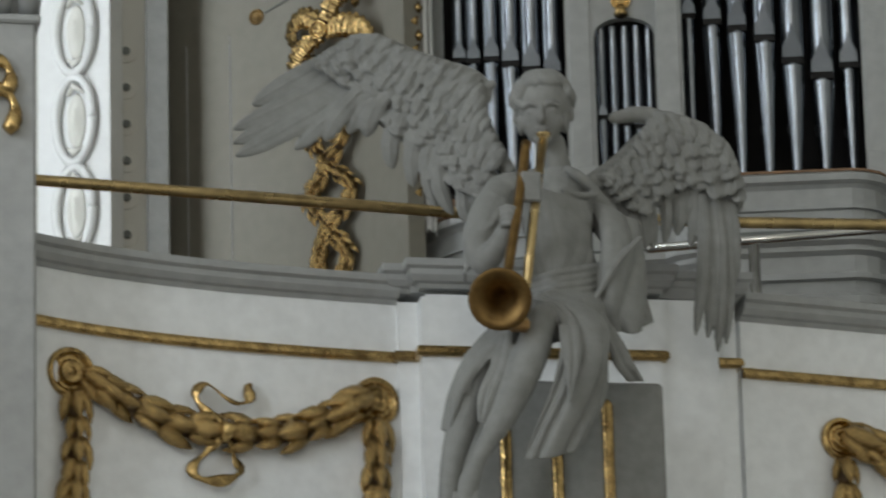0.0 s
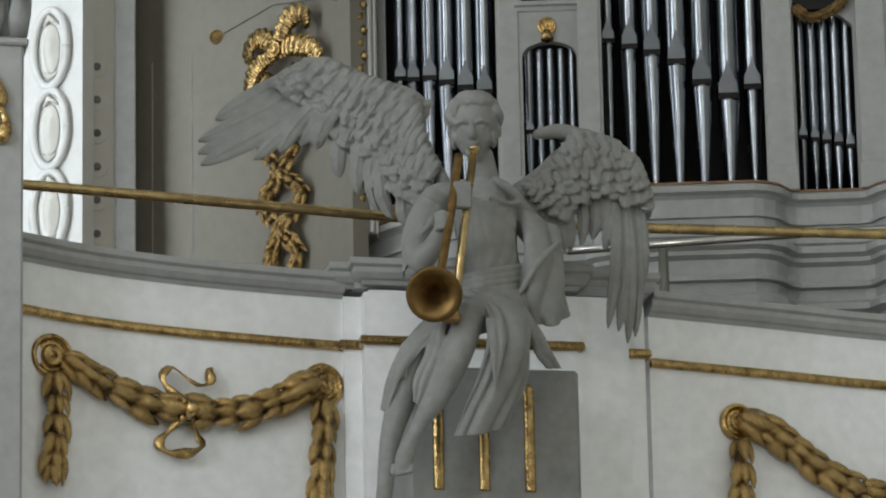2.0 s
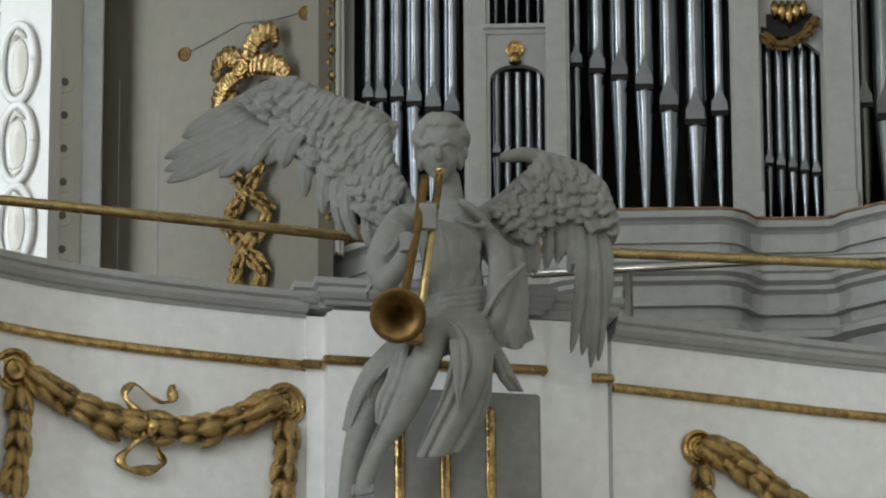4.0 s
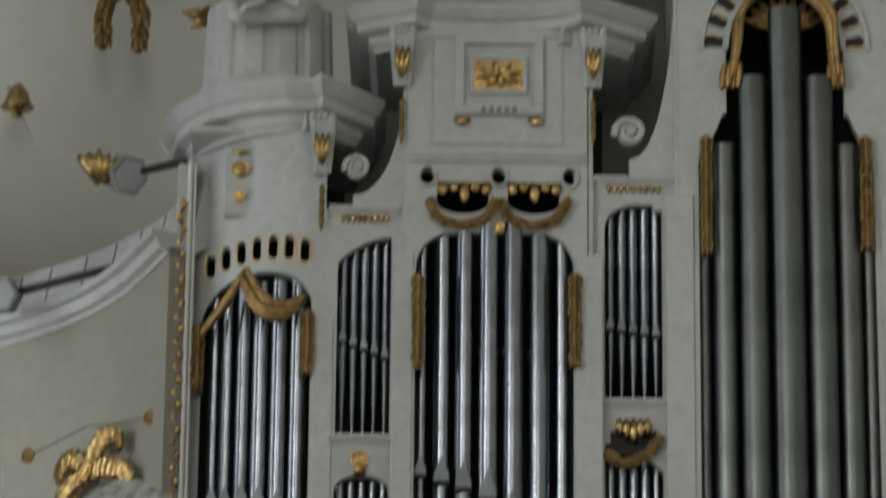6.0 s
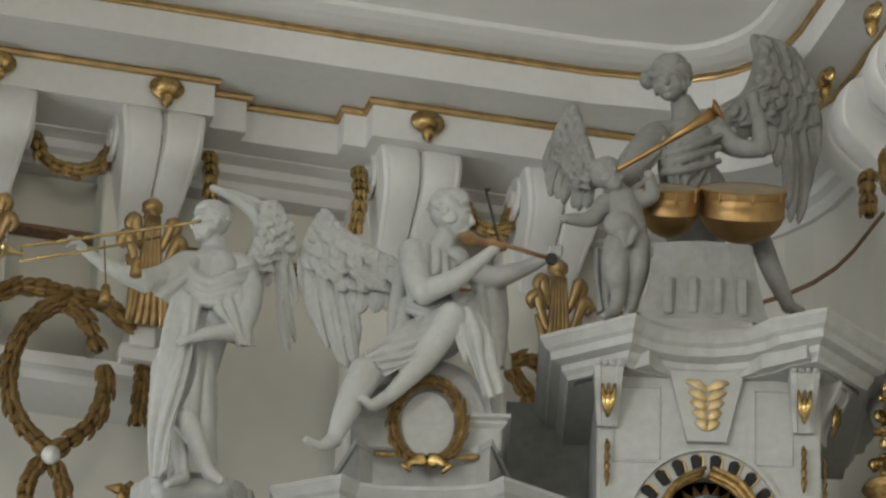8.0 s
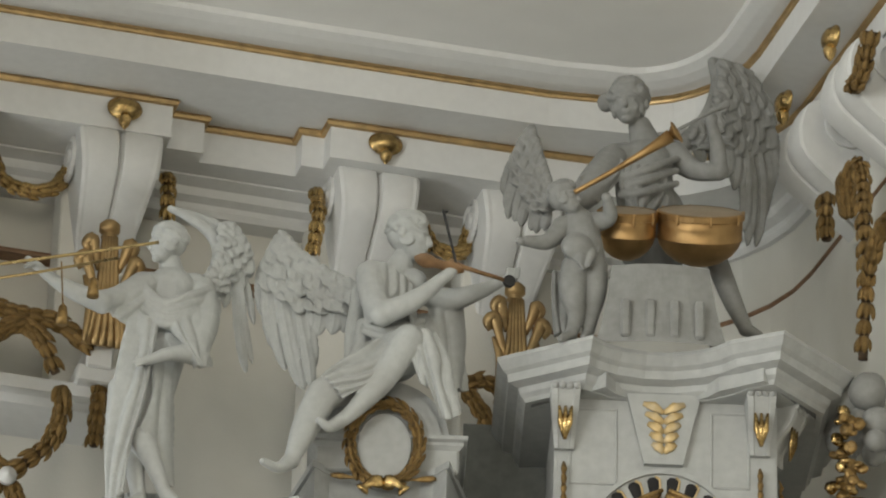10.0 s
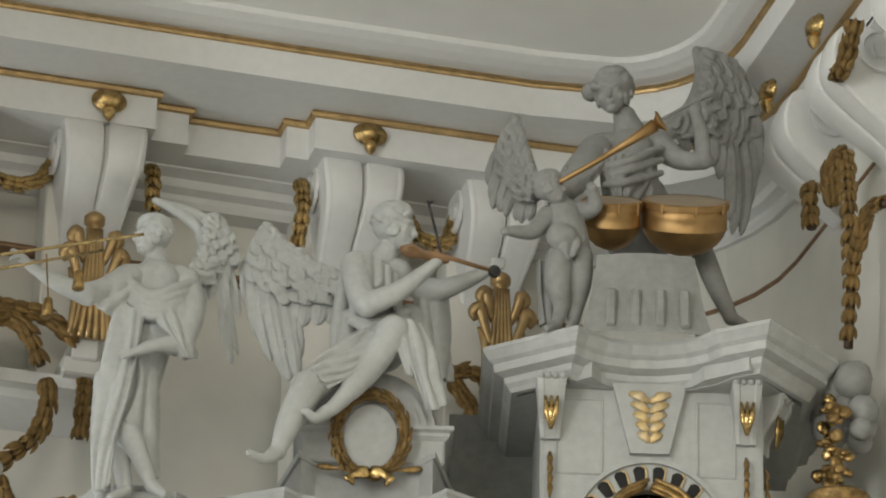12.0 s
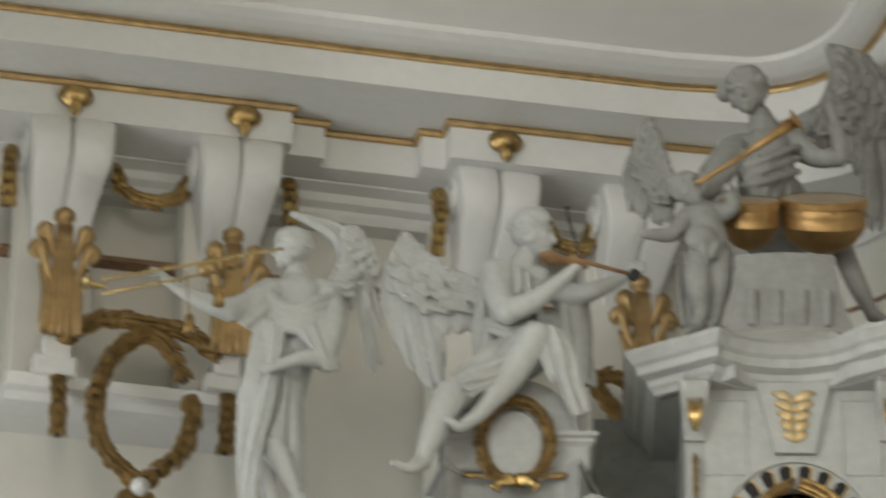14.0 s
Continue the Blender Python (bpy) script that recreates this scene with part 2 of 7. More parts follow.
strips(bm, [-8.5, -0.1, 2.1, 5.9, 8.1, 11.9, 14.1, 22.0], side_solid, lambda y: 8.0, 0.3)
w = thing("wall_west", "pale plaster side wall with tall windows", "wall", bm=bm, mat=PLASTER, kind="structure")
w.matrix_world = pose(0, 0, 0, 0, 0, 90)
bm = bmesh.new()
strips(bm, [-8.5, -3.5, 0.5, 9.5], lambda x: [(0, 6.0), (12.4, 15.0)] if -3.5 < x < 0.5 else [(0, 15.0)], lambda x: -8.3, 0.3)
thing("wall_south", "unseen pale plaster end wall with an added window opening", "wall", bm=bm, mat=PLASTER, kind="structure")
bm = strips(bmesh.new(), [-8.0, -0.1, 2.1, 5.9, 8.1, 22.0], lambda y: [(0, 6.1), (12.3, 14.2)] if abs(y - 1) < 1.1 or abs(y - 7) < 1.1 else [(0, 14.2)], lambda y: -8.3, 0.4)
w = thing("wall_east", "pale plaster side wall beside the organ", "wall", bm=bm, mat=PLASTER, kind="structure")
w.matrix_world = pose(0, 0, 0, 0, 0, 90)
# Unseen wall, added to block west window light from the organ front.
slab("wall_nave", "unseen plaster wall added to keep side light off the organ", -8.0, 1.5, 17.65, 17.95, 0, 13.96, PLASTER)
slab("ceiling", "smooth white plaster church ceiling", -8.5, 9.5, -8.5, 23, 13.96, 14.3, CEILING)
slab("gallery_floor", "organ gallery floor", 0.2, 7.9, 18.2, 22.0, 5.3, 5.6, WOOD)

# ---- cornice under the ceiling ----
def corner(x0, y0, x1, y1, n=8):
    """A rounded inner corner from running along x at y0 to running along -y at x1."""
    return [(x0 + (x1 - x0) * math.sin(radians(90 * i / n)), y1 + (y0 - y1) * math.cos(radians(90 * i / n))) for i in range(n + 1)]


CORONA = [(-7.9, 21.03), (2, 21.02), (5, 21.0), (6.3, 20.97)] + corner(6.6, 20.93, 7.21, 20.2) + [(7.2, 19.0), (7.2, -7.9)]
bm = sweep(bmesh.new(), [(-1.0, 13.67), (0, 13.67), (0, 13.875), (0.02, 13.885), (0.07, 13.89), (0.13, 13.905), (0.18, 13.93), (0.19, 13.97), (-1.0, 13.97)], CORONA)
cornice = thing("trim_cornice", "white plaster cornice running under the ceiling", "cornice", bm=bm, mat=WHITE, kind="structure")
bm = sweep(bmesh.new(), [(-0.01, 13.835), (0.014, 13.838), (0.018, 13.85), (0.026, 13.856), (0.022, 13.872), (-0.01, 13.874)], CORONA)
part("gilt_fillet", bm, FILLET, cornice, "gilded moulding line")


def stepped():
    return [(-7.9, 21.36), (2.75, 21.36), (4.36, 21.34), (4.36, 21.46), (4.56, 21.46), (4.56, 21.56), (5.08, 21.55), (5.08, 21.42), (5.2, 21.42), (5.2, 21.28), (6.4, 21.25)] + corner(6.6, 21.24, 7.5, 20.3) + [(7.5, 18.9), (7.42, 18.9), (7.42, -7.9)]


bm = sweep(bmesh.new(), [(-0.7, 13.45), (0.0, 13.45), (0.0, 13.64), (0.015, 13.65), (0.015, 13.672), (-0.7, 13.672)], stepped())
entab = thing("trim_entablature", "white stepped entablature blocks with gilded edge", "entablature", bm=bm, mat=WHITE, kind="structure")
bm = sweep(bmesh.new(), [(0.0, 13.632), (0.022, 13.634), (0.03, 13.65), (0.02, 13.668), (0.0, 13.668)], stepped())
part("gilt_fillet", bm, FILLET, entab, "gilded edge line")
FRIEZE = [(-7.9, 21.9), (6.4, 21.9)] + corner(6.7, 21.9, 7.7, 20.8) + [(7.7, 18.0), (7.7, -7.9)]
bm = sweep(bmesh.new(), [(-0.1, 5.6), (0.0, 5.6), (0.0, 13.4), (-0.1, 13.4)], FRIEZE[1:])
thing("wall_corner", "pale plaster wall curving round the organ corner", "wall", bm=bm, mat=PLASTER, kind="structure")
bm = sweep(bmesh.new(), [(-0.1, 13.3), (0.03, 13.3), (0.05, 13.33), (0.05, 13.36), (0.1, 13.38), (0.12, 13.42), (0.2, 13.44), (0.2, 13.47), (-0.1, 13.47)], FRIEZE)
thing("trim_frieze_moulding", "white moulding below the entablature", "moulding", bm=bm, mat=WHITE, kind="structure")
bm = sweep(bmesh.new(), [(-0.1, 12.93), (0.008, 12.93), (0.014, 12.942), (0.008, 12.955), (-0.1, 12.955)], FRIEZE)
thing("trim_string_course", "brown painted line along the upper wall", "moulding", bm=bm, mat=BROWN, kind="structure")
bm = sweep(bmesh.new(), [(-0.1, 11.93), (0.3, 11.93), (0.34, 11.96), (0.4, 11.97), (0.42, 12.03), (-0.1, 12.03)], [(2.95, 21.9), (4.12, 21.9)])
thing("trim_wall_shelf", "white moulded ledge on the upper wall", "moulding", bm=bm, mat=WHITE, kind="structure")


def console(x, y, z, w=0.44, h=0.80, knob=-0.575):
    """A scrolled bracket: broad fluted front that curls out at the top and narrows downwards."""
    bm = bmesh.new()
    n = 64
    cols = [i / 12 for i in range(-12, 13)]
    dep = []
    for q in cols:
        e = abs(q)
        dep.append(0.0 if e > 0.99 else 0.012 if e > 0.88 else -0.03 if e < 0.05 else 0.004 + 0.016 * math.sin(math.pi * (e - 0.05) / 0.83) ** 0.4)
    rows = []
    for i in range(n + 1):
        t = i / n
        half = w / 2 * (1 - 0.42 * smoothstep(0.05, 1.0, t))
        out = 0.40 * (1 - smoothstep(0.30, 1.0, t)) + 0.12 + 0.05 * math.sin(t * math.pi * 2.2)
        if t < 0.07:
            out -= 0.05 * (1 - math.sqrt(max(0.0, 1 - (1 - t / 0.07) ** 2)))
        rows.append([bm.verts.new((c * half, -out - d, -t * h)) for c, d in zip(cols, dep)] + [bm.verts.new((half, 0, -t * h)), bm.verts.new((-half, 0, -t * h))])
    k = len(rows[0])
    for a, b in zip(rows, rows[1:]):
        for j in range(k):
            bm.faces.new((a[j], a[(j + 1) % k], b[(j + 1) % k], b[j]))
    bm.faces.new(rows[0])
    bm.faces.new(rows[-1][::-1])
    th = thing("console", "white scrolled plaster bracket with fluted front", "bracket", pose(x, y, z), group="brackets under the cornice")
    part("bracket_body", bm, WHITE, th)
    for s in (-1, 1):
        # side volute
        bm = bmesh.new()
        c = Vector((s * w * 0.49, -0.33, -0.13))
        lathe(bm, [(0.125, 0), (0.125, 0.02), (0.095, 0.022), (0.09, 0.008), (0.05, 0.008), (0.045, 0.028), (0.0, 0.03)], 16, Matrix.Translation(c) @ Matrix.Rotation(radians(90 * s), 4, "Y"))
        part("volute", bm, WHITE, th, soft=False)
    bm = lathe(bmesh.new(), [(0.0, 0.062), (0.035, 0.06), (0.065, 0.046), (0.078, 0.026), (0.084, 0.022), (0.094, 0.014), (0.092, 0.002), (0.08, 0.0)], 24, Matrix.Translation((0, knob, 0.075)) @ Matrix.Rotation(radians(90), 4, "X") @ Matrix.Diagonal((1, 0.72, 1, 1)))
    lathe(bm, [(0, 0.03), (0.03, 0.02), (0.036, 0.0), (0.028, -0.03), (0.012, -0.05), (0, -0.062)], 14, pose(0, knob - 0.025, 0.005))
    part("gilt_rosette", bm, GOLD, th, "gilded domed button with a drop", soft=True)
    return th


for cx in (3.21, 4.10, 5.49, 6.28):
    console(cx, 21.9, 13.485, knob=-0.575 if cx < 5 else -0.645)
for cy in (20.12, 19.42, 18.5):
    console(7.9, cy, 13.46).matrix_world = pose(7.9, cy, 13.46, 0, 0, -90)

# ---- parapet of the gallery ----
LEFT = [(0.2, 16.2), (0.9, 16.75), (1.5, 17.18), (1.885, 17.426), (2.164, 17.572), (2.51, 17.688), (2.856, 17.765), (3.20, 17.825)]
LEFT = [(p.x, p.y) for p in spline([(a, b, 0) for a, b in LEFT], 40)]
RIGHT = [(4.47, 17.93), (4.995, 18.051), (5.533, 18.178), (6.4, 18.30), (7.9, 18.4)]
RIGHT = [(p.x, p.y) for p in spline([(a, b, 0) for a, b in RIGHT], 26)]
BLOCK = [(3.2, 18.0), (3.2, 17.80), (3.27, 17.80), (3.27, 17.72), (4.13, 17.72), (4.13, 17.80), (4.42, 17.80), (4.42, 18.0)]
CAP = [(-0.12, 6.60), (0.005, 6.60), (0.012, 6.615), (0.03, 6.62), (0.045, 6.64), (0.045, 6.66), (0.06, 6.67), (0.06, 6.695), (-0.12, 6.70)]
WALLP = [(-0.12, 4.2), (0, 4.2), (0, 6.605), (-0.12, 6.605)]
BAND = [(0.0, 6.388), (0.016, 6.388), (0.024, 6.398), (0.022, 6.412), (0.016, 6.424), (0.0, 6.424)]


def lift(prof, dz):
    return [(o, z + dz) for o, z in prof]


for nm, path, dz, lab in (("parapet_west", LEFT, 0.0, "curved white painted gallery parapet"), ("parapet_east", RIGHT, 0.0, "white painted gallery parapet"), ("parapet_pier", BLOCK, 0.0, "white projecting parapet pier behind the trumpeting statue")):
    th = thing(nm, lab, "parapet", kind="structure")
    part("panel", sweep(bmesh.new(), WALLP, path), PARAPET, th)
    if nm == "parapet_pier":
        part("cap_moulding", sweep(bmesh.new(), lift(CAP, 0.035), path), CAPGREY, th, "grey moulded coping")
        part("pier_core", boxed(3.29, 4.34, 17.74, 18.0, 4.2, 6.62), PARAPET, th)
        part("cap_core", boxed(3.24, 4.38, 17.76, 18.0, 6.63, 6.72), CAPGREY, th)
    else:
        part("cap_moulding", sweep(bmesh.new(), CAP, path), CAPGREY, th, "grey moulded coping")
    part("gilt_band", sweep(bmesh.new(), BAND, path), GOLD, th, "gilded line", soft=False)

# plinth under the seated statue
th = thing("statue_plinth", "grey plinth with three gilded flutes under the trumpeting statue", "plinth", kind="structure")
part("block", boxed(3.36, 4.03, 17.3, 17.75, 5.58, 6.2, bevel=0.012), STONE, th)
part("base", sweep(bmesh.new(), [(-0.3, 4.2), (0.07, 4.2), (0.07, 5.53), (0.05, 5.55), (0.045, 5.565), (0.0, 5.58), (-0.3, 5.58)], [(3.3, 17.72), (3.3, 17.32), (4.03, 17.32), (4.03, 17.72)]), STONE, th)
for fx in (3.472, 3.651, 3.83):
    bm = bmesh.new()
    tube(bm, [(fx, 17.3, 5.712), (fx, 17.3, 5.72), (fx, 17.3, 6.115), (fx, 17.3, 6.13), (fx, 17.3, 6.138)], [0.021, 0.021, 0.021, 0.014, 0.004], 10, 0.6, Vector((0, 1, 0)))
    part("gilt_flute", bm, GOLD, th, "gilded flute", soft=True)

# hand rail
brass_rail = thing("hand_rail", "long brass safety rail above the parapet", "rail")
part("rail_tube", tube(bmesh.new(), [(0.3, 17.9, 7.14), (1.946, 18.0, 7.078), (3.447, 18.0, 7.0), (4.473, 18.0, 6.992), (6.037, 18.0, 7.01), (7.9, 18.0, 7.02)], 0.021, 14), BRASS, brass_rail, soft=True)
th2 = thing("steel_rail", "polished steel rail with upright behind the brass rail", "rail")
part("rail_tube", tube(bmesh.new(), [(4.3, 18.6, 7.06), (5.2, 18.75, 7.2), (6.4, 18.75, 7.32), (7.7, 18.75, 7.4)], 0.018, 12), STEEL, th2, soft=True)

# ---- organ case (own axes: x along the front, y into the case) ----
OM = pose(4.3, 20.0, 0, 0, 0, -14)


def front_y(u):
    if u < 0.0:
        return 0.0 + 1.1 * u * u
    if 0.44 < u < 1.29:
        return -0.05
    if u > 1.7:
        return -0.05
    return 0.0


def ellipse(u, c, half, spring, rise):
    k = max(0.0, 1 - ((u - c) / half) ** 2)
    return spring + rise * math.sqrt(k)


def case_solid(u):
    out = []
    low = 7.66
    if u < 0.075:
        top = 10.16
        if -0.50 < u < 0.016:
            arch = ellipse(u, -0.242, 0.259, 9.27, 0.175)
            slot = None
            for i in range(7):
                c = -0.465 + 0.0745 * i
                if abs(u - c) < 0.021:
                    base = 9.43 + 0.065 * math.sqrt(max(0, 1 - ((c + 0.242) / 0.27) ** 2))
                    k = math.sqrt(max(0, 1 - ((u - c) / 0.022) ** 2)) * 0.02
                    slot = (base + 0.005 - k + 0.02, base + 0.10 + k)
            if slot:
                return [(arch, slot[0]), (slot[1], top)]
            return [(arch, top)]
        return [(low, top)]
    if u < 0.435:
        top = 9.74
        if 0.134 < u < 0.381:
            s = (u - 0.134) / 0.247
            up = 9.47 + 0.13 * math.sin(s * math.pi / 2) ** 0.8
            lo = 8.37 + 0.07 * math.sqrt(max(0, 1 - (2 * s - 1) ** 2))
            return [(lo, 8.635), (up, top)]
        return [(low, top)]
    if u < 1.30:
        top = 10.64
        if 0.495 < u < 1.222:
            h = min(u - 0.495, 1.222 - u)
            arch = 9.44 + 0.17 * math.sqrt(max(0, 1 - (1 - min(h / 0.17, 1)) ** 2))
            for c in (0.542, 0.873, 1.203):
                if abs(u - c) < 0.034:
                    k = math.sqrt(max(0, 1 - ((u - c) / 0.034) ** 2)) * 0.042
                    return [(arch, 9.885 - k), (9.885 + k, top)]
            for c in (0.708, 1.038):
                if abs(u - c) < 0.12:
                    k = math.sqrt(max(0, 1 - ((u - c) / 0.12) ** 2))
                    return [(arch, 9.76 - 0.06 * k), (9.82 + 0.03 * k, top)]
            return [(arch, top)]
        return [(low, top)]
    if u < 1.70:
        top = 9.90
        if 1.365 < u < 1.631:
            s = (u - 1.365) / 0.266
            up = 9.66 + 0.115 * math.sqrt(max(0, 1 - (1 - min(s, 0.55) / 0.55) ** 2)) - (0.03 if s > 0.85 else 0)
            lo = 8.60 - 0.13 * s * s + 0.0
            return [(lo, 8.80), (up, top)]
        return [(low, top)]
    top = 11.48
    if 1.80 < u < 2.62:
        c = 2.208
        d = abs(u - c)
        if d < 0.275:
            return [(ellipse(u, c, 0.275, 10.52, 0.34), top)]
        if d < 0.335:
            return [(10.12 + 0.10 * smoothstep(0.335, 0.285, d), top)]
        return [(9.98 + 0.12 * smoothstep(0.41, 0.335, d), top)] if d < 0.41 else [(low, top)]
    return [(low, top)]


def us(a, b, extra=()):
    s = set(round(v, 5) for v in span(a, b, max(2, int((b - a) / 0.008)))) | set(extra)
    return sorted(v for v in s if a <= v <= b)


organ = thing("organ_case", "tall white baroque organ case with gilded carving", "organ case", OM)
EDGES = [-0.50, 0.016, 0.134, 0.381, 0.495, 1.222, 1.365, 1.631, 1.80, 2.62, 1.933, 2.483, 1.873, 2.543]
for nm, a, b in (("round_tower_front", -0.58, 0.075), ("flat_front", 0.075, 0.435), ("middle_tower_front", 0.435, 1.30), ("flat_front", 1.30, 1.70), ("great_tower_front", 1.70, 2.74)):
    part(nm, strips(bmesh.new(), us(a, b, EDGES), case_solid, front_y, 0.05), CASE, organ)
# returns of the towers; black sheets paint the shade inside the case
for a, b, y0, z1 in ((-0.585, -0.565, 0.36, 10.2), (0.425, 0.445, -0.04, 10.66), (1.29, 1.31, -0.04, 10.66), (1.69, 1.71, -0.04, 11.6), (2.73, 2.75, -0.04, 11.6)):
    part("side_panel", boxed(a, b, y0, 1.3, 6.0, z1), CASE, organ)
part("inner_back", boxed(-0.56, 2.72, 0.75, 0.8, 6.0, 9.75), HOLLOW_SHADE, organ, "black sheet painted as the shade inside the case")
part("inner_back", boxed(0.44, 1.3, 0.7, 0.74, 9.6, 10.6), HOLLOW_SHADE, organ, "black sheet painted as the shade inside the case")
part("inner_back", boxed(1.7, 2.73, 0.7, 0.74, 9.6, 11.5), HOLLOW_SHADE, organ, "black sheet painted as the shade inside the case")
part("inner_back", boxed(-0.55, 0.07, 0.7, 0.74, 9.6, 10.2), HOLLOW_SHADE, organ, "black sheet painted as the shade inside the case")
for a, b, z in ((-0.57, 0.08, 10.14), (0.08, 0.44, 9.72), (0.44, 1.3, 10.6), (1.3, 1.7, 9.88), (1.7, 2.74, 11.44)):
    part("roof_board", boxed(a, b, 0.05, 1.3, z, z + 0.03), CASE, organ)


def base_y(u):
    return front_y(max(u, -0.6)) - 0.02 - 0.13 * smoothstep(0.45, 0.7, u) * (1 - smoothstep(1.15, 1.36, u)) - 0.22 * smoothstep(1.62, 2.0, u) * (1 - smoothstep(2.4, 2.8, u))


BASE = [(u, base_y(u)) for u in span(-0.6, 2.8, 70)]
for nm, prof in (("base_moulding", [(-0.1, 7.61), (0.0, 7.61), (0.015, 7.625), (0.04, 7.635), (0.045, 7.66), (0.02, 7.675), (-0.1, 7.68)]),
                 ("base_panel", [(-0.1, 5.6), (0.0, 5.6), (0.0, 7.62), (-0.1, 7.62)]),
                 ("base_moulding", [(-0.1, 7.33), (0.0, 7.33), (0.03, 7.345), (0.03, 7.365), (0.06, 7.38), (0.06, 7.41), (0.0, 7.43), (-0.1, 7.43)]),
                 ("base_moulding", [(-0.1, 7.10), (0.0, 7.10), (0.05, 7.12), (0.05, 7.15), (0.02, 7.17), (-0.1, 7.18)])):
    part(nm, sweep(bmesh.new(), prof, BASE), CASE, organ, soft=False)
part("line_moulding", sweep(bmesh.new(), [(0.0, 7.672), (0.03, 7.674), (0.03, 7.684), (0.0, 7.686)], BASE), BROWN, organ, "brown line")
part("line_moulding", sweep(bmesh.new(), [(0.0, 7.52), (0.02, 7.522), (0.02, 7.535), (0.0, 7.54)], BASE), CAPGREY, organ)
part("line_moulding", sweep(bmesh.new(), [(0.0, 7.225), (0.035, 7.228), (0.035, 7.25), (0.0, 7.262)], BASE), CAPGREY, organ)
part("line_moulding", sweep(bmesh.new(), [(0.0, 7.425), (0.008, 7.427), (0.008, 7.44), (0.0, 7.442)], BASE), SHADE, organ, "grey line")

# pilaster strips, ledges and panels on the front
for a, b, y, z0, z1 in ((0.03, 0.12, -0.012, 7.72, 9.2), (0.39, 0.485, -0.062, 7.72, 9.5), (1.232, 1.355, -0.062, 7.72, 9.5), (1.645, 1.775, -0.062, 7.72, 9.8), (2.64, 2.72, -0.062, 7.72, 9.8)):
    part("pilaster", boxed(a, b, y, y + 0.02, z0, z1, bevel=0.004), CASE, organ)
    part("pilaster_foot", boxed(a - 0.008, b + 0.008, y - 0.012, y + 0.01, 7.68, 7.80, bevel=0.004), CASE, organ)
for a, b, z in ((0.105, 0.41, 8.615), (0.09, 0.42, 9.735), (1.335, 1.66, 8.80), (1.31, 1.69, 9.895)):
    part("ledge", sweep(bmesh.new(), [(0, z - 0.03), (0.008, z - 0.03), (0.014, z - 0.012), (0.03, z - 0.006), (0.03, z + 0.012), (0, z + 0.014)], [(a, 0.0), (b, 0.0)]), CASE, organ)


def cornice_on(pts, z0, z1, proj, closed=False):
    h = z1 - z0
    prof = [(-0.02, 0), (0.01, 0), (0.02, 0.1), (0.25 * proj, 0.2), (0.3 * proj, 0.34), (0.62 * proj, 0.42), (0.66 * proj, 0.62), (0.8 * proj, 0.7), (0.97 * proj, 0.88), (proj, 0.9), (proj, 1), (-0.02, 1)]
    prof = [(o - proj, z0 + q * h) for o, q in prof]
    bm = sweep(bmesh.new(), prof, pts)
    return prism(bm, inset(pts, proj), z0 + 0.003, z1 - 0.003)


def inset(pts, d):
    """A plan outline drawn in by d at the sides and the front."""
    cx = (pts[0][0] + pts[-1][0]) / 2
    k = 1 - d / (abs(pts[-1][0] - pts[0][0]) / 2)
    return [(cx + (x - cx) * k, y + d) for x, y in pts]


def prism(bm, poly, z0, z1):
    lo = [bm.verts.new((x, y, z0)) for x, y in poly]
    hi = [bm.verts.new((x, y, z1)) for x, y in poly]
    bm.faces.new(lo)
    bm.faces.new(hi[::-1])
    for i in range(len(poly)):
        j = (i + 1) % len(poly)
        bm.faces.new((lo[i], lo[j], hi[j], hi[i]))
    return bm


# round tower cornice and drum
arc1 = [(p.x, p.y) for p in spline([(-0.75, 0.6, 0), (-0.66, 0.24, 0), (-0.45, -0.01, 0), (-0.17, -0.13, 0), (0.0, -0.13, 0)], 16)] + [(0.045, -0.20), (0.34, 0.13), (0.34, 0.6)]
part("tower_cornice", cornice_on(arc1, 10.12, 10.34, 0.15), CASE, organ)
part("tower_attic", prism(bmesh.new(), inset(arc1, 0.13) + [(0.2, 0.6)], 10.33, 10.41), CASE, organ)
part("tower_attic", boxed(-0.50, 0.06, 0.12, 0.9, 10.36, 10.42, bevel=0.01), CASE, organ)
bm = bmesh.new()
ring = []
for z, r in ((10.38, 0.34), (10.44, 0.33), (10.45, 0.315), (10.86, 0.30), (10.862, 0.0)):
    rg = []
    for i in range(96):
        a = 2 * math.pi * i / 96
        rr = r - (0.014 if (i % 8 in (0, 1, 2) and 0.2 < r < 0.32) else 0)
        rg.append(bm.verts.new((-0.225 + rr * math.cos(a), 0.36 + rr * math.sin(a) * 0.95, z)))
    ring.append(rg)
for a, b in zip(ring, ring[1:]):
    for i in range(96):
        bm.faces.new((a[i], a[(i + 1) % 96], b[(i + 1) % 96], b[i]))
part("fluted_drum", bm, CASE, organ, "fluted drum under the standing statue")

# middle tower: attic, cornice
mid = [(0.16, 0.9), (0.15, -0.03), (0.49, -0.20), (0.575, -0.11), (0.70, -0.085), (0.83, -0.08), (0.96, -0.09), (1.10, -0.12), (1.17, -0.15), (1.245, -0.24), (1.62, 0.03), (1.62, 0.9)]
part("tower_cornice", cornice_on(mid, 10.55, 10.75, 0.15), CASE, organ)
part("tower_attic", prism(bmesh.new(), [(0.42, 0.5)] + inset(mid, 0.13)[2:-2] + [(1.32, 0.5)], 10.74, 10.97), CASE, organ)
part("attic_ledge", prism(bmesh.new(), [(0.40, 0.5)] + inset(mid, 0.11)[2:-2] + [(1.34, 0.5)], 10.955, 10.99), CASE, organ)
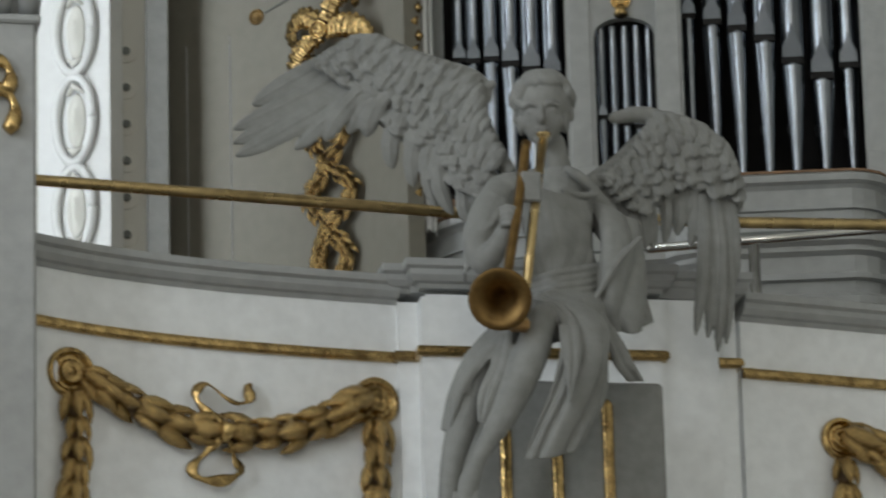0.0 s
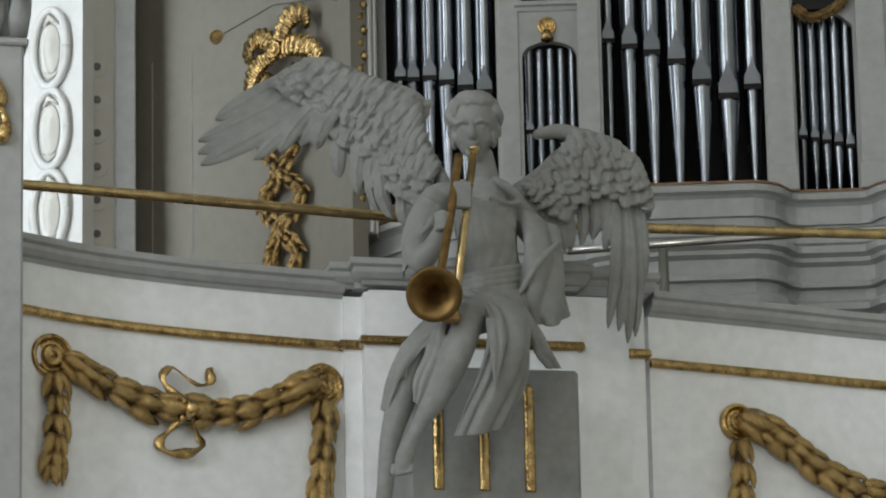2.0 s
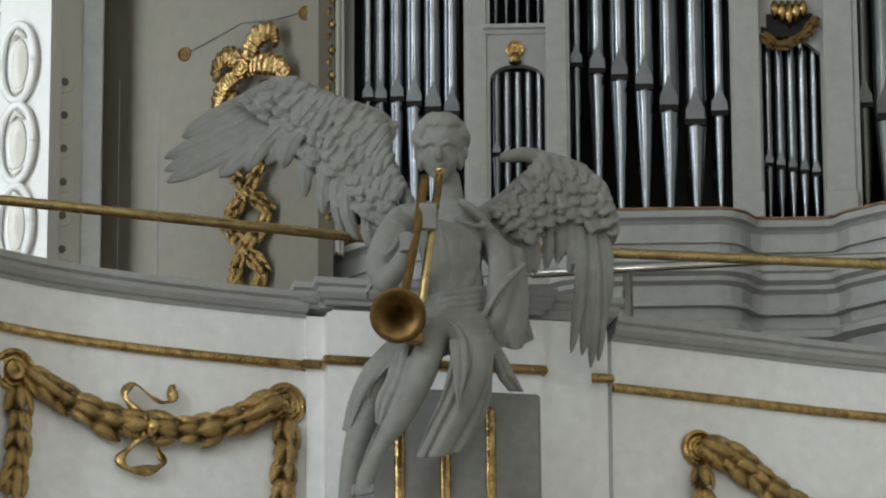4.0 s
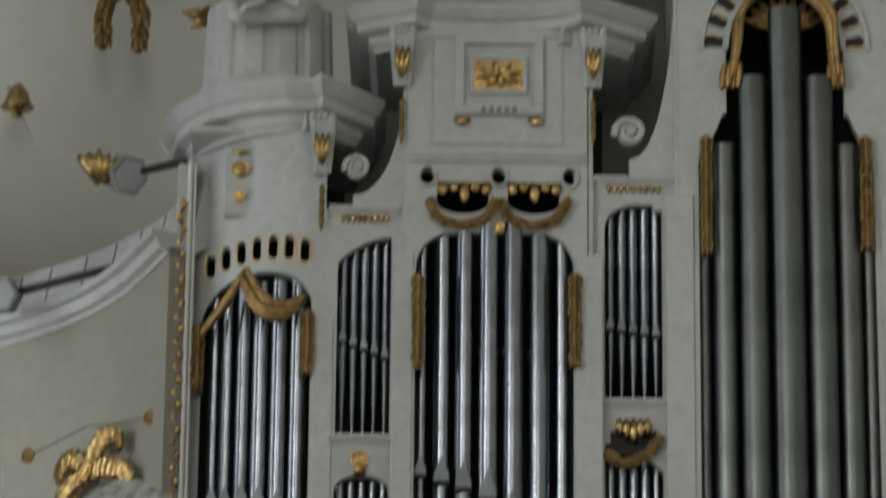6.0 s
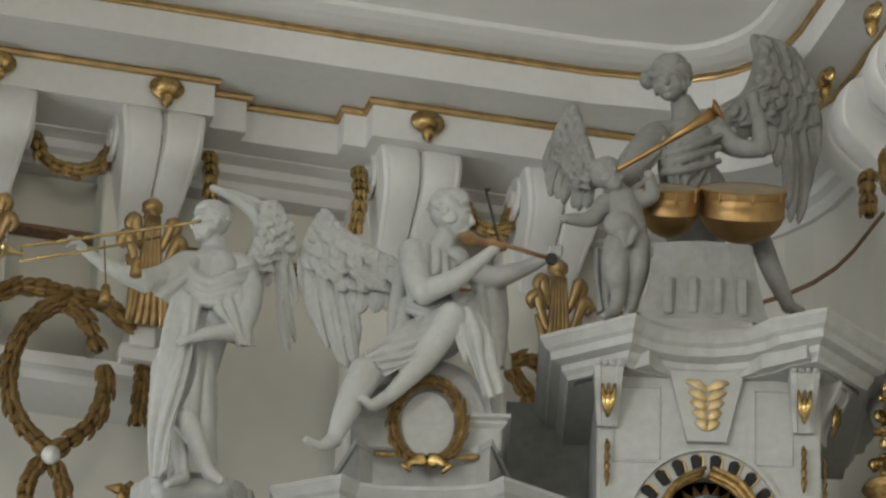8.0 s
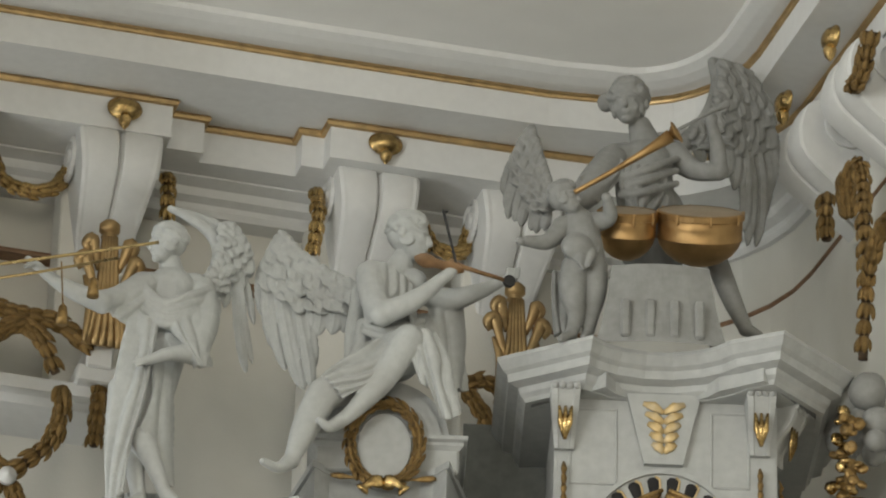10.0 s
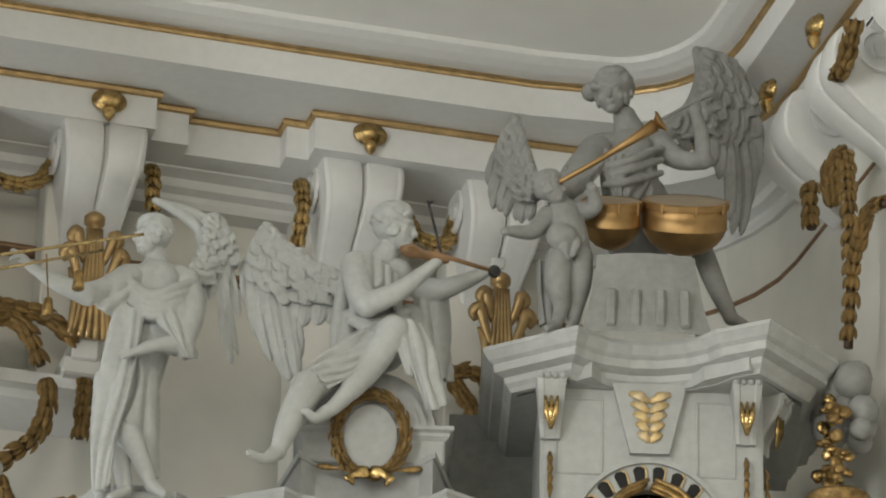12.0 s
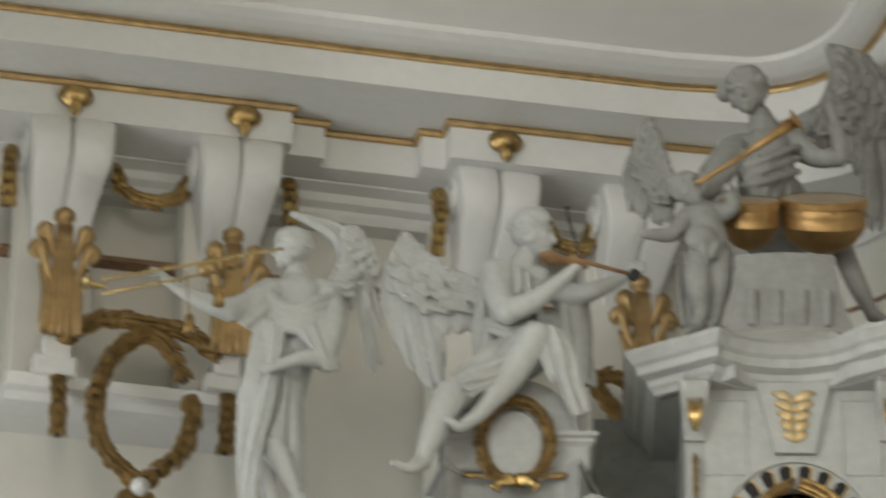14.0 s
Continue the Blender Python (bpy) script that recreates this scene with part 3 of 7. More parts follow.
part("middle_moulding", sweep(bmesh.new(), [(0, 9.955), (0.02, 9.96), (0.02, 9.975), (0.035, 9.985), (0.035, 10.0), (0, 10.005)], [(0.46, -0.05), (1.27, -0.05)]), CASE, organ)


def frame_panel(u0, u1, z0, z1, w, y, d=0.018, mat=CASE, nm="panel_frame", label=""):
    bm = bmesh.new()
    for a, b, c, e in ((u0, u1, z0, z0 + w), (u0, u1, z1 - w, z1), (u0, u0 + w, z0 + w, z1 - w), (u1 - w, u1, z0 + w, z1 - w)):
        box(bm, a, b, y - d, y + 0.004, c, e, bevel=0.004)
    return part(nm, bm, mat, organ, label)


frame_panel(0.555, 1.175, 10.045, 10.60, 0.012, -0.05, 0.008)
frame_panel(0.665, 1.08, 10.19, 10.595, 0.045, -0.05, 0.03)
frame_panel(0.735, 1.005, 10.30, 10.49, 0.02, -0.05, 0.022)
part("gilt_square_ground", boxed(0.752, 0.988, -0.058, -0.045, 10.315, 10.475), GOLD, organ, "gilded relief square")
for k in range(8):
    a = 2 * math.pi * k / 8 + 0.2
    bm = tube(bmesh.new(), [(0.87, -0.065, 10.395), (0.87 + 0.05 * math.cos(a), -0.075, 10.395 + 0.035 * math.sin(a)), (0.87 + 0.11 * math.cos(a), -0.06, 10.395 + 0.07 * math.sin(a))], [0.008, 0.018, 0.003], 6, 0.6, Vector((0, 1, 0)))
    part("gilt_ray", bm, GOLD, organ, soft=True)
for k in range(5):
    part("dentil", boxed(0.79 + 0.036 * k, 0.812 + 0.036 * k, -0.085, -0.05, 10.195, 10.225), SHADE, organ)

# great tower: ring of slots, cornice, attic
c3, z3 = 2.208, 10.54
bm = bmesh.new()
for k, (r0, r1, yy) in enumerate(((0.262, 0.285, -0.075), (0.378, 0.398, -0.07))):
    pts = [(c3 + r0 * math.cos(radians(180 - 180 * i / 32)), z3 + r0 * 1.2 * math.sin(radians(180 - 180 * i / 32))) for i in range(33)]
    pto = [(c3 + r1 * math.cos(radians(180 - 180 * i / 32)), z3 + r1 * 1.2 * math.sin(radians(180 - 180 * i / 32))) for i in range(33)]
    va = [[bm.verts.new((x, yv, z)) for x, z in ps] for ps, yv in ((pts, yy), (pto, yy), (pto, -0.045), (pts, -0.045))]
    for i in range(32):
        for j in range(4):
            bm.faces.new((va[j][i], va[j][i + 1], va[(j + 1) % 4][i + 1], va[(j + 1) % 4][i]))
part("arch_ring", bm, CASE, organ, "moulded arch ring")
# These slots are not cut: black inlays paint the shade of pierced openings.
for i in range(12):
    a = radians(174 - 168 * i / 11)
    cx, cz = c3 + 0.332 * math.cos(a), z3 + 0.332 * 1.2 * math.sin(a)
    bm = bmesh.new()
    dirv = Vector((math.cos(a), 0, 1.2 * math.sin(a))).normalized()
    p = Vector((cx, -0.052, cz))
    tube(bm, [p - dirv * 0.042, p - dirv * 0.036, p + dirv * 0.028, p + dirv * 0.044], [0.012, 0.024, 0.031, 0.016], 10, 0.12, Vector((0, 1, 0)))
    part("slot", bm, HOLLOW_SHADE, organ, "black inlay painted as the shade of an arch slot")
top3 = [(1.42, 0.9), (1.41, -0.06), (1.85, -0.34), (1.91, -0.27), (2.0, -0.215), (2.12, -0.185), (2.24, -0.185), (2.36, -0.22), (2.44, -0.27), (2.50, -0.34), (2.745, -0.47), (3.12, -0.04), (3.12, 0.9)]
part("tower_cornice", cornice_on(top3, 11.375, 11.575, 0.15), CASE, organ)
part("tower_attic", prism(bmesh.new(), inset(top3, 0.12), 11.54, 11.60), CASE, organ)
bm = bmesh.new()
v = [bm.verts.new(p) for p in ((2.03, -0.055, 11.40), (2.385, -0.055, 11.40), (2.30, -0.055, 11.035), (2.115, -0.055, 11.035), (2.03, -0.085, 11.40), (2.385, -0.085, 11.40), (2.30, -0.085, 11.035), (2.115, -0.085, 11.035))]
for q in ((4, 5, 6, 7), (0, 1, 5, 4), (1, 2, 6, 5), (2, 3, 7, 6), (3, 0, 4, 7)):
    bm.faces.new([v[i] for i in q])
part("keystone", bm, CASE, organ)
for k in range(5):
    z = 11.335 - 0.052 * k
    hw = 0.10 - 0.011 * k
    for s in (-1, 1):
        bm = tube(bmesh.new(), [(2.208, -0.088, z - 0.035), (2.208 + s * hw * 0.5, -0.098, z - 0.005), (2.208 + s * hw, -0.088, z + 0.012)], [0.012, 0.026, 0.012], 8, 0.25, Vector((0, 1, 0)))
        part("gilt_scale", bm, PALEGOLD, organ, soft=True)
frame_panel(1.76, 1.99, 10.93, 11.33, 0.012, -0.05, 0.008)
frame_panel(2.43, 2.62, 10.93, 11.33, 0.012, -0.05, 0.008)


def case_console(u, z, y, s=1.0, tilt=0):
    bm = bmesh.new()
    cols = [-1, -0.6, -0.5, -0.05, 0.05, 0.5, 0.6, 1]
    dd = [0, 0.006, 0, 0, 0, 0, 0.006, 0]
    rows = []
    for i in range(13):
        t = i / 12
        half = 0.062 * s * (1 - 0.35 * t)
        out = 0.10 * s * (1 - smoothstep(0.1, 0.8, t)) + 0.02
        rows.append([bm.verts.new((c * half, -out - d, -t * 0.24 * s)) for c, d in zip(cols, dd)] + [bm.verts.new((half, 0, -t * 0.24 * s)), bm.verts.new((-half, 0, -t * 0.24 * s))])
    k = len(rows[0])
    for a, b in zip(rows, rows[1:]):
        for j in range(k):
            bm.faces.new((a[j], a[(j + 1) % k], b[(j + 1) % k], b[j]))
    bm.faces.new(rows[0])
    bm.faces.new(rows[-1][::-1])
    m = pose(u, y, z, 0, 0, tilt)
    c = part("bracket", bm, CASE, organ, m=m)
    for i in range(4):
        part("bead_roll", lathe(bmesh.new(), [(0, -0.016), (0.016, -0.012), (0.019, 0), (0.016, 0.012), (0, 0.016)], 10, pose((-0.045 + 0.03 * i) * s, -0.12 * s, 0.0, 90, 0, 0)), CASE, c, soft=True)
    bm = bmesh.new()
    for s2 in (-1, 0, 1):
        tube(bm, [(0, -0.075, -0.22 * s), (s2 * 0.02, -0.095, -0.15 * s), (s2 * 0.03, -0.105, -0.08 * s)], [0.008, 0.017, 0.006], 7, 0.7, Vector((0, 1, 0)))
    part("gilt_leaf", bm, GOLD, c, "gilded leaf", soft=True)
    bm = bmesh.new()
    for i in range(4):
        tube(bm, [(0, -0.02, -0.30 * s - 0.05 * i), (0, -0.034, -0.335 * s - 0.05 * i), (0, -0.02, -0.38 * s - 0.05 * i)], [0.006, 0.016, 0.004], 7, 0.6, Vector((0, 1, 0)))
    part("gilt_husk", bm, DULLGOLD, c, "worn gilded husk drop", soft=True)


case_console(0.055, 10.14, -0.03)
case_console(0.42, 10.57, -0.06)
case_console(1.31, 10.57, -0.06)
case_console(1.735, 11.375, -0.06, 1.15)
case_console(2.665, 11.375, -0.06, 1.15)
case_console(2.75, 11.375, 0.05, 1.15, 60)


def scroll(u, z, r, y=-0.02):
    """The curled scroll beside a tower, with the sweep that rises to it."""
    bm = bmesh.new()
    pts = [(u + r * (1 - t * 0.8) * math.cos(radians(200 - 620 * t)), y, z + r * (1 - t * 0.8) * math.sin(radians(200 - 620 * t))) for t in span(0, 1, 40)]
    tube(bm, pts, [0.022 * r / 0.08 * (1 - 0.5 * i / 40) for i in range(41)], 8, 1.0, Vector((0, 1, 0)))
    lathe(bm, [(r * 0.9, 0.0), (r * 0.85, 0.02), (r * 0.3, 0.02), (r * 0.25, 0.04), (0, 0.045)], 18, Matrix.Translation((u, y + 0.03, z)) @ Matrix.Rotation(radians(90), 4, "X"))
    return part("scroll", bm, CASE, organ, soft=True)


scroll(0.215, 9.94, 0.06)
scroll(1.485, 10.13, 0.072)


def sweep_board(u0, u1, z0, z1, flip):
    def solid(u):
        t = (u - u0) / (u1 - u0)
        t = t if flip else 1 - t
        return [(z0, z0 + (z1 - z0) * (0.08 + 0.92 * (1 - math.sqrt(max(0, 1 - t ** 2.2)))))]
    return part("sweep_board", strips(bmesh.new(), span(u0, u1, 20), solid, lambda u: -0.01, 0.04), CASE, organ)


sweep_board(0.20, 0.435, 9.75, 10.45, True)
sweep_board(1.48, 1.70, 9.90, 11.1, True)

# ---- organ pipes ----
def organ_pipe(u, y, r, z_foot, z_mouth, z_top, group, seg=16, metal=None):
    metal = metal or TIN
    th = thing("organ_pipe", "polished tin organ pipe with pointed upper lip", "organ pipe", OM @ pose(u, y, 0), group=group)
    h = z_mouth - z_foot
    part("foot", lathe(bmesh.new(), [(r * 0.28, z_foot), (r * 0.36, z_foot + 0.02), (r * 0.97, z_mouth - 0.02), (r, z_mouth - 0.008)], seg), metal, th, soft=True)
    part("body", lathe(bmesh.new(), [(r * 0.93, z_mouth + 0.006), (r, z_mouth + 0.02), (r, z_top - 0.006), (r * 1.03, z_top - 0.004), (r * 1.03, z_top)], seg), metal, th, soft=True)
    # A black block paints the shade of the open mouth.
    part("mouth_slit", boxed(-r * 0.86, r * 0.86, -r * 0.96, r * 0.5, z_mouth - 0.012, z_mouth + r * 0.30), HOLLOW_SHADE, th, "black block painted as the shade in the mouth slit")
    # flattened upper lip, pointed at the top
    bm = bmesh.new()
    w, z0 = r * 0.84, z_mouth + r * 0.28
    pts = [(-w, z0), (w, z0), (w * 0.97, z0 + r * 0.9), (w * 0.5, z0 + r * 1.7), (0, z0 + r * 3.0), (-w * 0.5, z0 + r * 1.7), (-w * 0.97, z0 + r * 0.9)]
    f = [bm.verts.new((x, -r * (1.06 if z < z0 + 0.01 else 1.03), z)) for x, z in pts]
    b = [bm.verts.new((x * 0.98, -r * 0.55, z)) for x, z in pts]
    bm.faces.new(f)
    for i in range(7):
        bm.faces.new((f[i], b[i], b[(i + 1) % 7], f[(i + 1) % 7]))
    part("upper_lip", bm, metal, th)
    return th


for u, r, zm in ((-0.435, 0.030, 8.38), (-0.372, 0.032, 8.355), (-0.295, 0.036, 8.34), (-0.215, 0.040, 8.30), (-0.128, 0.042, 8.26), (-0.042, 0.041, 8.23)):
    organ_pipe(u, front_y(u) + 0.10, r, 7.68, zm, 9.42, "pipes of the round tower")
for i, u in enumerate(span(0.160, 0.356, 4)):
    organ_pipe(u, 0.09, 0.0205, 8.65, 9.11 - 0.02 * i, 9.66, "pipes of the flat fields", 12)
    organ_pipe(u, 0.09, 0.0205, 7.68, 8.04 - 0.015 * i, 8.43, "pipes of the flat fields", 12)
for u, r, zm in ((0.525, 0.033, 8.45), (0.622, 0.042, 8.40), (0.722, 0.044, 8.355), (0.832, 0.047, 8.30), (0.942, 0.049, 8.20), (1.060, 0.052, 8.14), (1.172, 0.044, 8.20)):
    organ_pipe(u, 0.09 - 0.12 * math.sin((u - 0.495) / 0.727 * math.pi), r, 7.70, zm, 9.66, "pipes of the middle tower", 18)
for i, u in enumerate(span(1.392, 1.604, 4)):
    organ_pipe(u, 0.09, 0.0225, 8.83, 9.18 - 0.008 * i, 9.80, "pipes of the flat fields", 12)
    organ_pipe(u, 0.09, 0.0225, 7.68, 7.97 - 0.012 * i, 8.60, "pipes of the flat fields", 12)
for d, r, zm, zt in ((0.0, 0.078, 8.02, 10.72), (0.150, 0.070, 8.05, 10.38), (0.282, 0.060, 8.14, 10.06), (0.382, 0.042, 8.22, 9.96)):
    for s in ((-1, 1) if d else (1,)):
        organ_pipe(2.208 + s * d, 0.05 - 0.14 * math.cos(d / 0.4 * math.pi / 2), r, 7.62, zm, zt, "pipes of the great tower", 20, LEAD)
part("rack_board", boxed(-0.5, 2.7, 0.16, 0.2, 7.70, 7.74), BROWN, organ, "brown rack board")

# ---- statues ----
class Sculpt:
    """A carved figure: rounded limbs and cloth fused into one skin, with carved feathers laid on it."""

    def __init__(self):
        self.body = bmesh.new()

    def limb(self, *pts, n=0):
        P = spline([p[:3] for p in pts], max(n, len(pts) * 6 - 5)) if len(pts) > 2 else [Vector(p[:3]) for p in pts]
        R = spline([(p[3], 0, 0) for p in pts], len(P)) if len(pts) > 2 else [Vector((p[3], 0, 0)) for p in pts]
        tube(self.body, P, [max(0.006, r.x) for r in R], 20)
        for p, r in ((P[0], R[0]), (P[-1], R[-1])):
            bmesh.ops.create_icosphere(self.body, subdivisions=3, radius=max(0.006, r.x), matrix=Matrix.Translation(p))
        return self

    def lump(self, x, y, z, rx, ry, rz, turn=0, tilt=0):
        bmesh.ops.create_icosphere(self.body, subdivisions=3, radius=1, matrix=pose(x, y, z, 0, tilt, turn) @ Matrix.Diagonal((rx, ry, rz, 1)))
        return self

    def cloth(self, guides, folds=5, amp=0.02, first=0.35, thick=0.018, seed=1):
        """A hanging cloth through guide curves, laid side by side, with rounded ridges and narrow valleys running along them."""
        V, U = 26, max(16, folds * 10)
        G = [spline(g, V) if len(g) > 2 else [Vector(g[0]).lerp(Vector(g[1]), i / (V - 1)) for i in range(V)] for g in guides]
        grid = []
        for v in range(V):
            row = [g[v] for g in G]
            grid.append(spline(row, U) if len(row) > 2 else [row[0].lerp(row[1], i / (U - 1)) for i in range(U)])
        front, back = [], []
        for v in range(V):
            fr, bk = [], []
            for u in range(U):
                du = grid[v][min(u + 1, U - 1)] - grid[v][max(u - 1, 0)]
                dv = grid[min(v + 1, V - 1)][u] - grid[max(v - 1, 0)][u]
                nrm = du.cross(dv)
                nrm = nrm.normalized() if nrm.length > 1e-9 else Vector((0, -1, 0))
                if nrm.y > 0:
                    nrm = -nrm
                a, b = u / (U - 1), v / (V - 1)
                w = noise.noise(Vector((a * 1.8, b * 1.5, seed * 7.3)))
                ph = folds * (a + 0.30 * w + 0.10 * b)
                strength = amp * (first + (1 - first) * b) * (0.75 + 0.6 * noise.noise(Vector((math.floor(ph) * 1.7, b * 1.2, seed * 3.1))))
                h = strength * (abs(math.sin(math.pi * ph)) ** 0.7 - 0.5)
                p = grid[v][u] + nrm * h
                fr.append(self.body.verts.new(p))
                bk.append(self.body.verts.new(p - nrm * thick))
            front.append(fr)
            back.append(bk)
        f = self.body.faces.new
        for v in range(V - 1):
            for u in range(U - 1):
                f((front[v][u], front[v][u + 1], front[v + 1][u + 1], front[v + 1][u]))
                f((back[v][u], back[v + 1][u], back[v + 1][u + 1], back[v][u + 1]))
            f((front[v][0], front[v + 1][0], back[v + 1][0], back[v][0]))
            f((front[v][-1], back[v][-1], back[v + 1][-1], front[v + 1][-1]))
        for u in range(U - 1):
            f((front[0][u], back[0][u], back[0][u + 1], front[0][u + 1]))
            f((front[-1][u], front[-1][u + 1], back[-1][u + 1], back[-1][u]))
        return self

    def head(self, x, y, z, r, turn=0, nod=0, seed=1, curl=0.1):
        """Skull, face and swept locks of hair; turn about z from facing -y."""
        m = pose(x, y, z, nod, 0, turn)

        def at(px, py, pz):
            return m @ (Vector((px, py, pz)) * r)

        def ball(px, py, pz, rx, ry, rz):
            bmesh.ops.create_icosphere(self.body, subdivisions=3, radius=1, matrix=m @ Matrix.Translation(Vector((px, py, pz)) * r) @ Matrix.Diagonal((rx * r, ry * r, rz * r, 1)))

        def line(*pts):
            P = spline([at(*p[:3]) for p in pts], 12)
            R = spline([(p[3], 0, 0) for p in pts], 12)
            tube(self.body, P, [max(0.02, q.x) * r for q in R], 10)

        ball(0, 0.12, 0.16, 0.76, 0.88, 0.84)
        ball(0, -0.28, -0.28, 0.56, 0.54, 0.72)
        ball(0, -0.54, -0.84, 0.25, 0.24, 0.2)
        line((0, -0.72, 0.12, 0.08), (0, -0.84, -0.1, 0.09), (0, -0.93, -0.3, 0.13), (0, -0.84, -0.37, 0.10))
        ball(0, -0.74, -0.55, 0.2, 0.12, 0.06)
        ball(0, -0.72, -0.65, 0.17, 0.12, 0.06)
        for s in (-1, 1):
            line((s * 0.06, -0.74, 0.06, 0.06), (s * 0.28, -0.74, 0.14, 0.075), (s * 0.52, -0.56, 0.06, 0.06))
            ball(s * 0.27, -0.60, -0.08, 0.14, 0.14, 0.1)
            ball(s * 0.34, -0.48, -0.36, 0.2, 0.2, 0.24)
            ball(s * 0.60, -0.12, -0.38, 0.12, 0.34, 0.30)
            ball(s * 0.76, 0.1, -0.12, 0.09, 0.16, 0.22)
        rnd = random.Random(seed)
        for ring, (top, n) in enumerate(((82, 16), (58, 22), (34, 20))):
            for k in range(n):
                a = 360 * (k + 0.5 * ring) / n + rnd.uniform(-6, 6)
                facing = abs((a + 180) % 360 - 180)
                low = top - rnd.uniform(34, 50)
                if facing < 62:
                    low = max(low, 36)
                if low > top - 12:
                    continue
                pts = []
                for q in (0, 0.33, 0.66, 1.0):
                    e, b = radians(top + (low - top) * q), radians(a + 26 * q + curl * 90 * math.sin(q * 5 + k))
                    pts.append((math.cos(e) * math.sin(b) * 0.80, -math.cos(e) * math.cos(b) * 0.90 + 0.12, math.sin(e) * 0.90 + 0.16, (0.11, 0.16, 0.15, 0.07)[int(q * 3 + 0.1)]))
                line(*pts)
        return self

    def feather(self, a, c, b, w, thick=0.010, tilt=14.0):
        """A carved blade from a through c to the rounded tip b."""
        c = c * 2 - (a + b) / 2
        rows = []
        for t, k in ((0, 0.6), (0.2, 0.82), (0.45, 1.0), (0.7, 1.0), (0.86, 0.82), (0.95, 0.52), (1.0, 0.12)):
            p = a * (1 - t) ** 2 + c * (2 * t * (1 - t)) + b * (t * t)
            d = ((c - a) * (1 - t) + (b - c) * t).normalized()
            side = d.cross(Vector((0, -1, 0)))
            side = (Matrix.Rotation(radians(tilt), 3, d) @ side.normalized()) if side.length > 1e-4 else Vector((1, 0, 0))
            out = side.cross(d).normalized()
            if out.y > 0:
                out = -out
            hw = w * k
            rows.append([self.body.verts.new(p + side * (hw * s) + out * (thick * h)) for s, h in ((-1, 0), (-0.62, 0.75), (-0.14, 0.9), (0, 1.3), (0.14, 0.9), (0.62, 0.75), (1, 0), (0, -0.6))])
        for p, q in zip(rows, rows[1:]):
            for j in range(8):
                self.body.faces.new((p[j], p[(j + 1) % 8], q[(j + 1) % 8], q[j]))
        self.body.faces.new(rows[0])
        self.body.faces.new(rows[-1][::-1])

    def fan(self, guides, n, w0, w1, y0, y1, thick=0.010, seed=1, reach=1.0, start=0.0, jitter=0.05, sag=0.03, shift=0.0):
        """A row of overlapping feathers spread between guide feathers of (root, middle, tip), each an (x, z) pair; y0 to y1 is their depth along the row."""
        rnd = random.Random(seed)
        K = len(guides)
        cols = [spline([(g[j][0], y0 + (y1 - y0) * i / (K - 1), g[j][1]) for i, g in enumerate(guides)], 60) for j in range(3)]
        for k in range(n):
            s = (k + shift + (rnd.uniform(-0.2, 0.2) if 0 < k < n - 1 else 0)) / max(1, n - 1) * 59
            s = min(59, max(0, s))
            i = min(58, int(s))
            A, M, B = (col[i].lerp(col[i + 1], s - i) for col in cols)
            top = reach * (1 + rnd.uniform(-jitter, jitter))
            C = M * 2 - (A + B) / 2

            def on(t):
                return A * (1 - t) ** 2 + C * (2 * t * (1 - t)) + B * (t * t)
            drop = Vector((0, rnd.uniform(0, 0.010) + (0.008 if k % 2 else 0), 0))
            self.feather(on(start) + drop + Vector((0, 0.012 if sag < 0 else 0, 0)), on((start + top) / 2) + drop + Vector((0, -0.010, 0)), on(top) + drop + Vector((0, sag * min(top, 0.6) if sag < 0 else sag * top, 0)), (w0 + (w1 - w0) * k / max(1, n - 1)) * rnd.uniform(0.88, 1.12), thick, rnd.uniform(-5, 9) if sag < 0 else rnd.uniform(8, 18))
        return self

    def wing(self, long, short, n_long, n_short, w_long, w_short, y0, y1, seed=1, rows=6):
        """Flight feathers, then shorter rows of coverts like scales over a solid core."""
        self.cloth([[(p[0], y0 + (y1 - y0) * i / (len(short) - 1), p[1]) for p in g] for i, g in enumerate(short)], folds=3, amp=0.008, thick=0.03, seed=seed)
        self.fan(long, n_long, w_long[0], w_long[1], y0 + 0.010, y1 + 0.010, 0.014, seed, 1.0, 0.15, 0.03)
        for k in range(rows):
            q = k / (rows - 1)
            end, size = 1.06 - 0.94 * q, 1.2 - 0.5 * q
            lift = 0.020 + 0.030 * q
            self.fan(short, int(n_short / size), w_short * size * 0.9, w_short * size, y0 - lift, y1 - lift, 0.013, seed + k, end, max(-0.02, end - 0.26 - 0.9 / rows), 0.12, -0.045, 0.5 * (k % 2))
        return self

    def finish(self, name, label, mat, voxel=0.011, smooth_steps=1):
        me = bpy.data.meshes.new("raw")
        bmesh.ops.recalc_face_normals(self.body, faces=self.body.faces)
        self.body.to_mesh(me)
        self.body.free()
        tmp = new("raw", me)
        r = tmp.modifiers.new("skin", "REMESH")
        r.mode, r.voxel_size, r.use_smooth_shade = "VOXEL", voxel, True
        s = tmp.modifiers.new("soft", "SMOOTH")
        s.factor, s.iterations = 0.5, smooth_steps
        done = bpy.data.meshes.new_from_object(tmp.evaluated_get(bpy.context.evaluated_depsgraph_get()))
        bpy.data.objects.remove(tmp)
        bpy.data.meshes.remove(me)
        done.name = name
        for poly in done.polygons:
            poly.use_smooth = True
        done.materials.clear()
        done.materials.append(mat)
        return tagged(new(name, done), label, "statue")


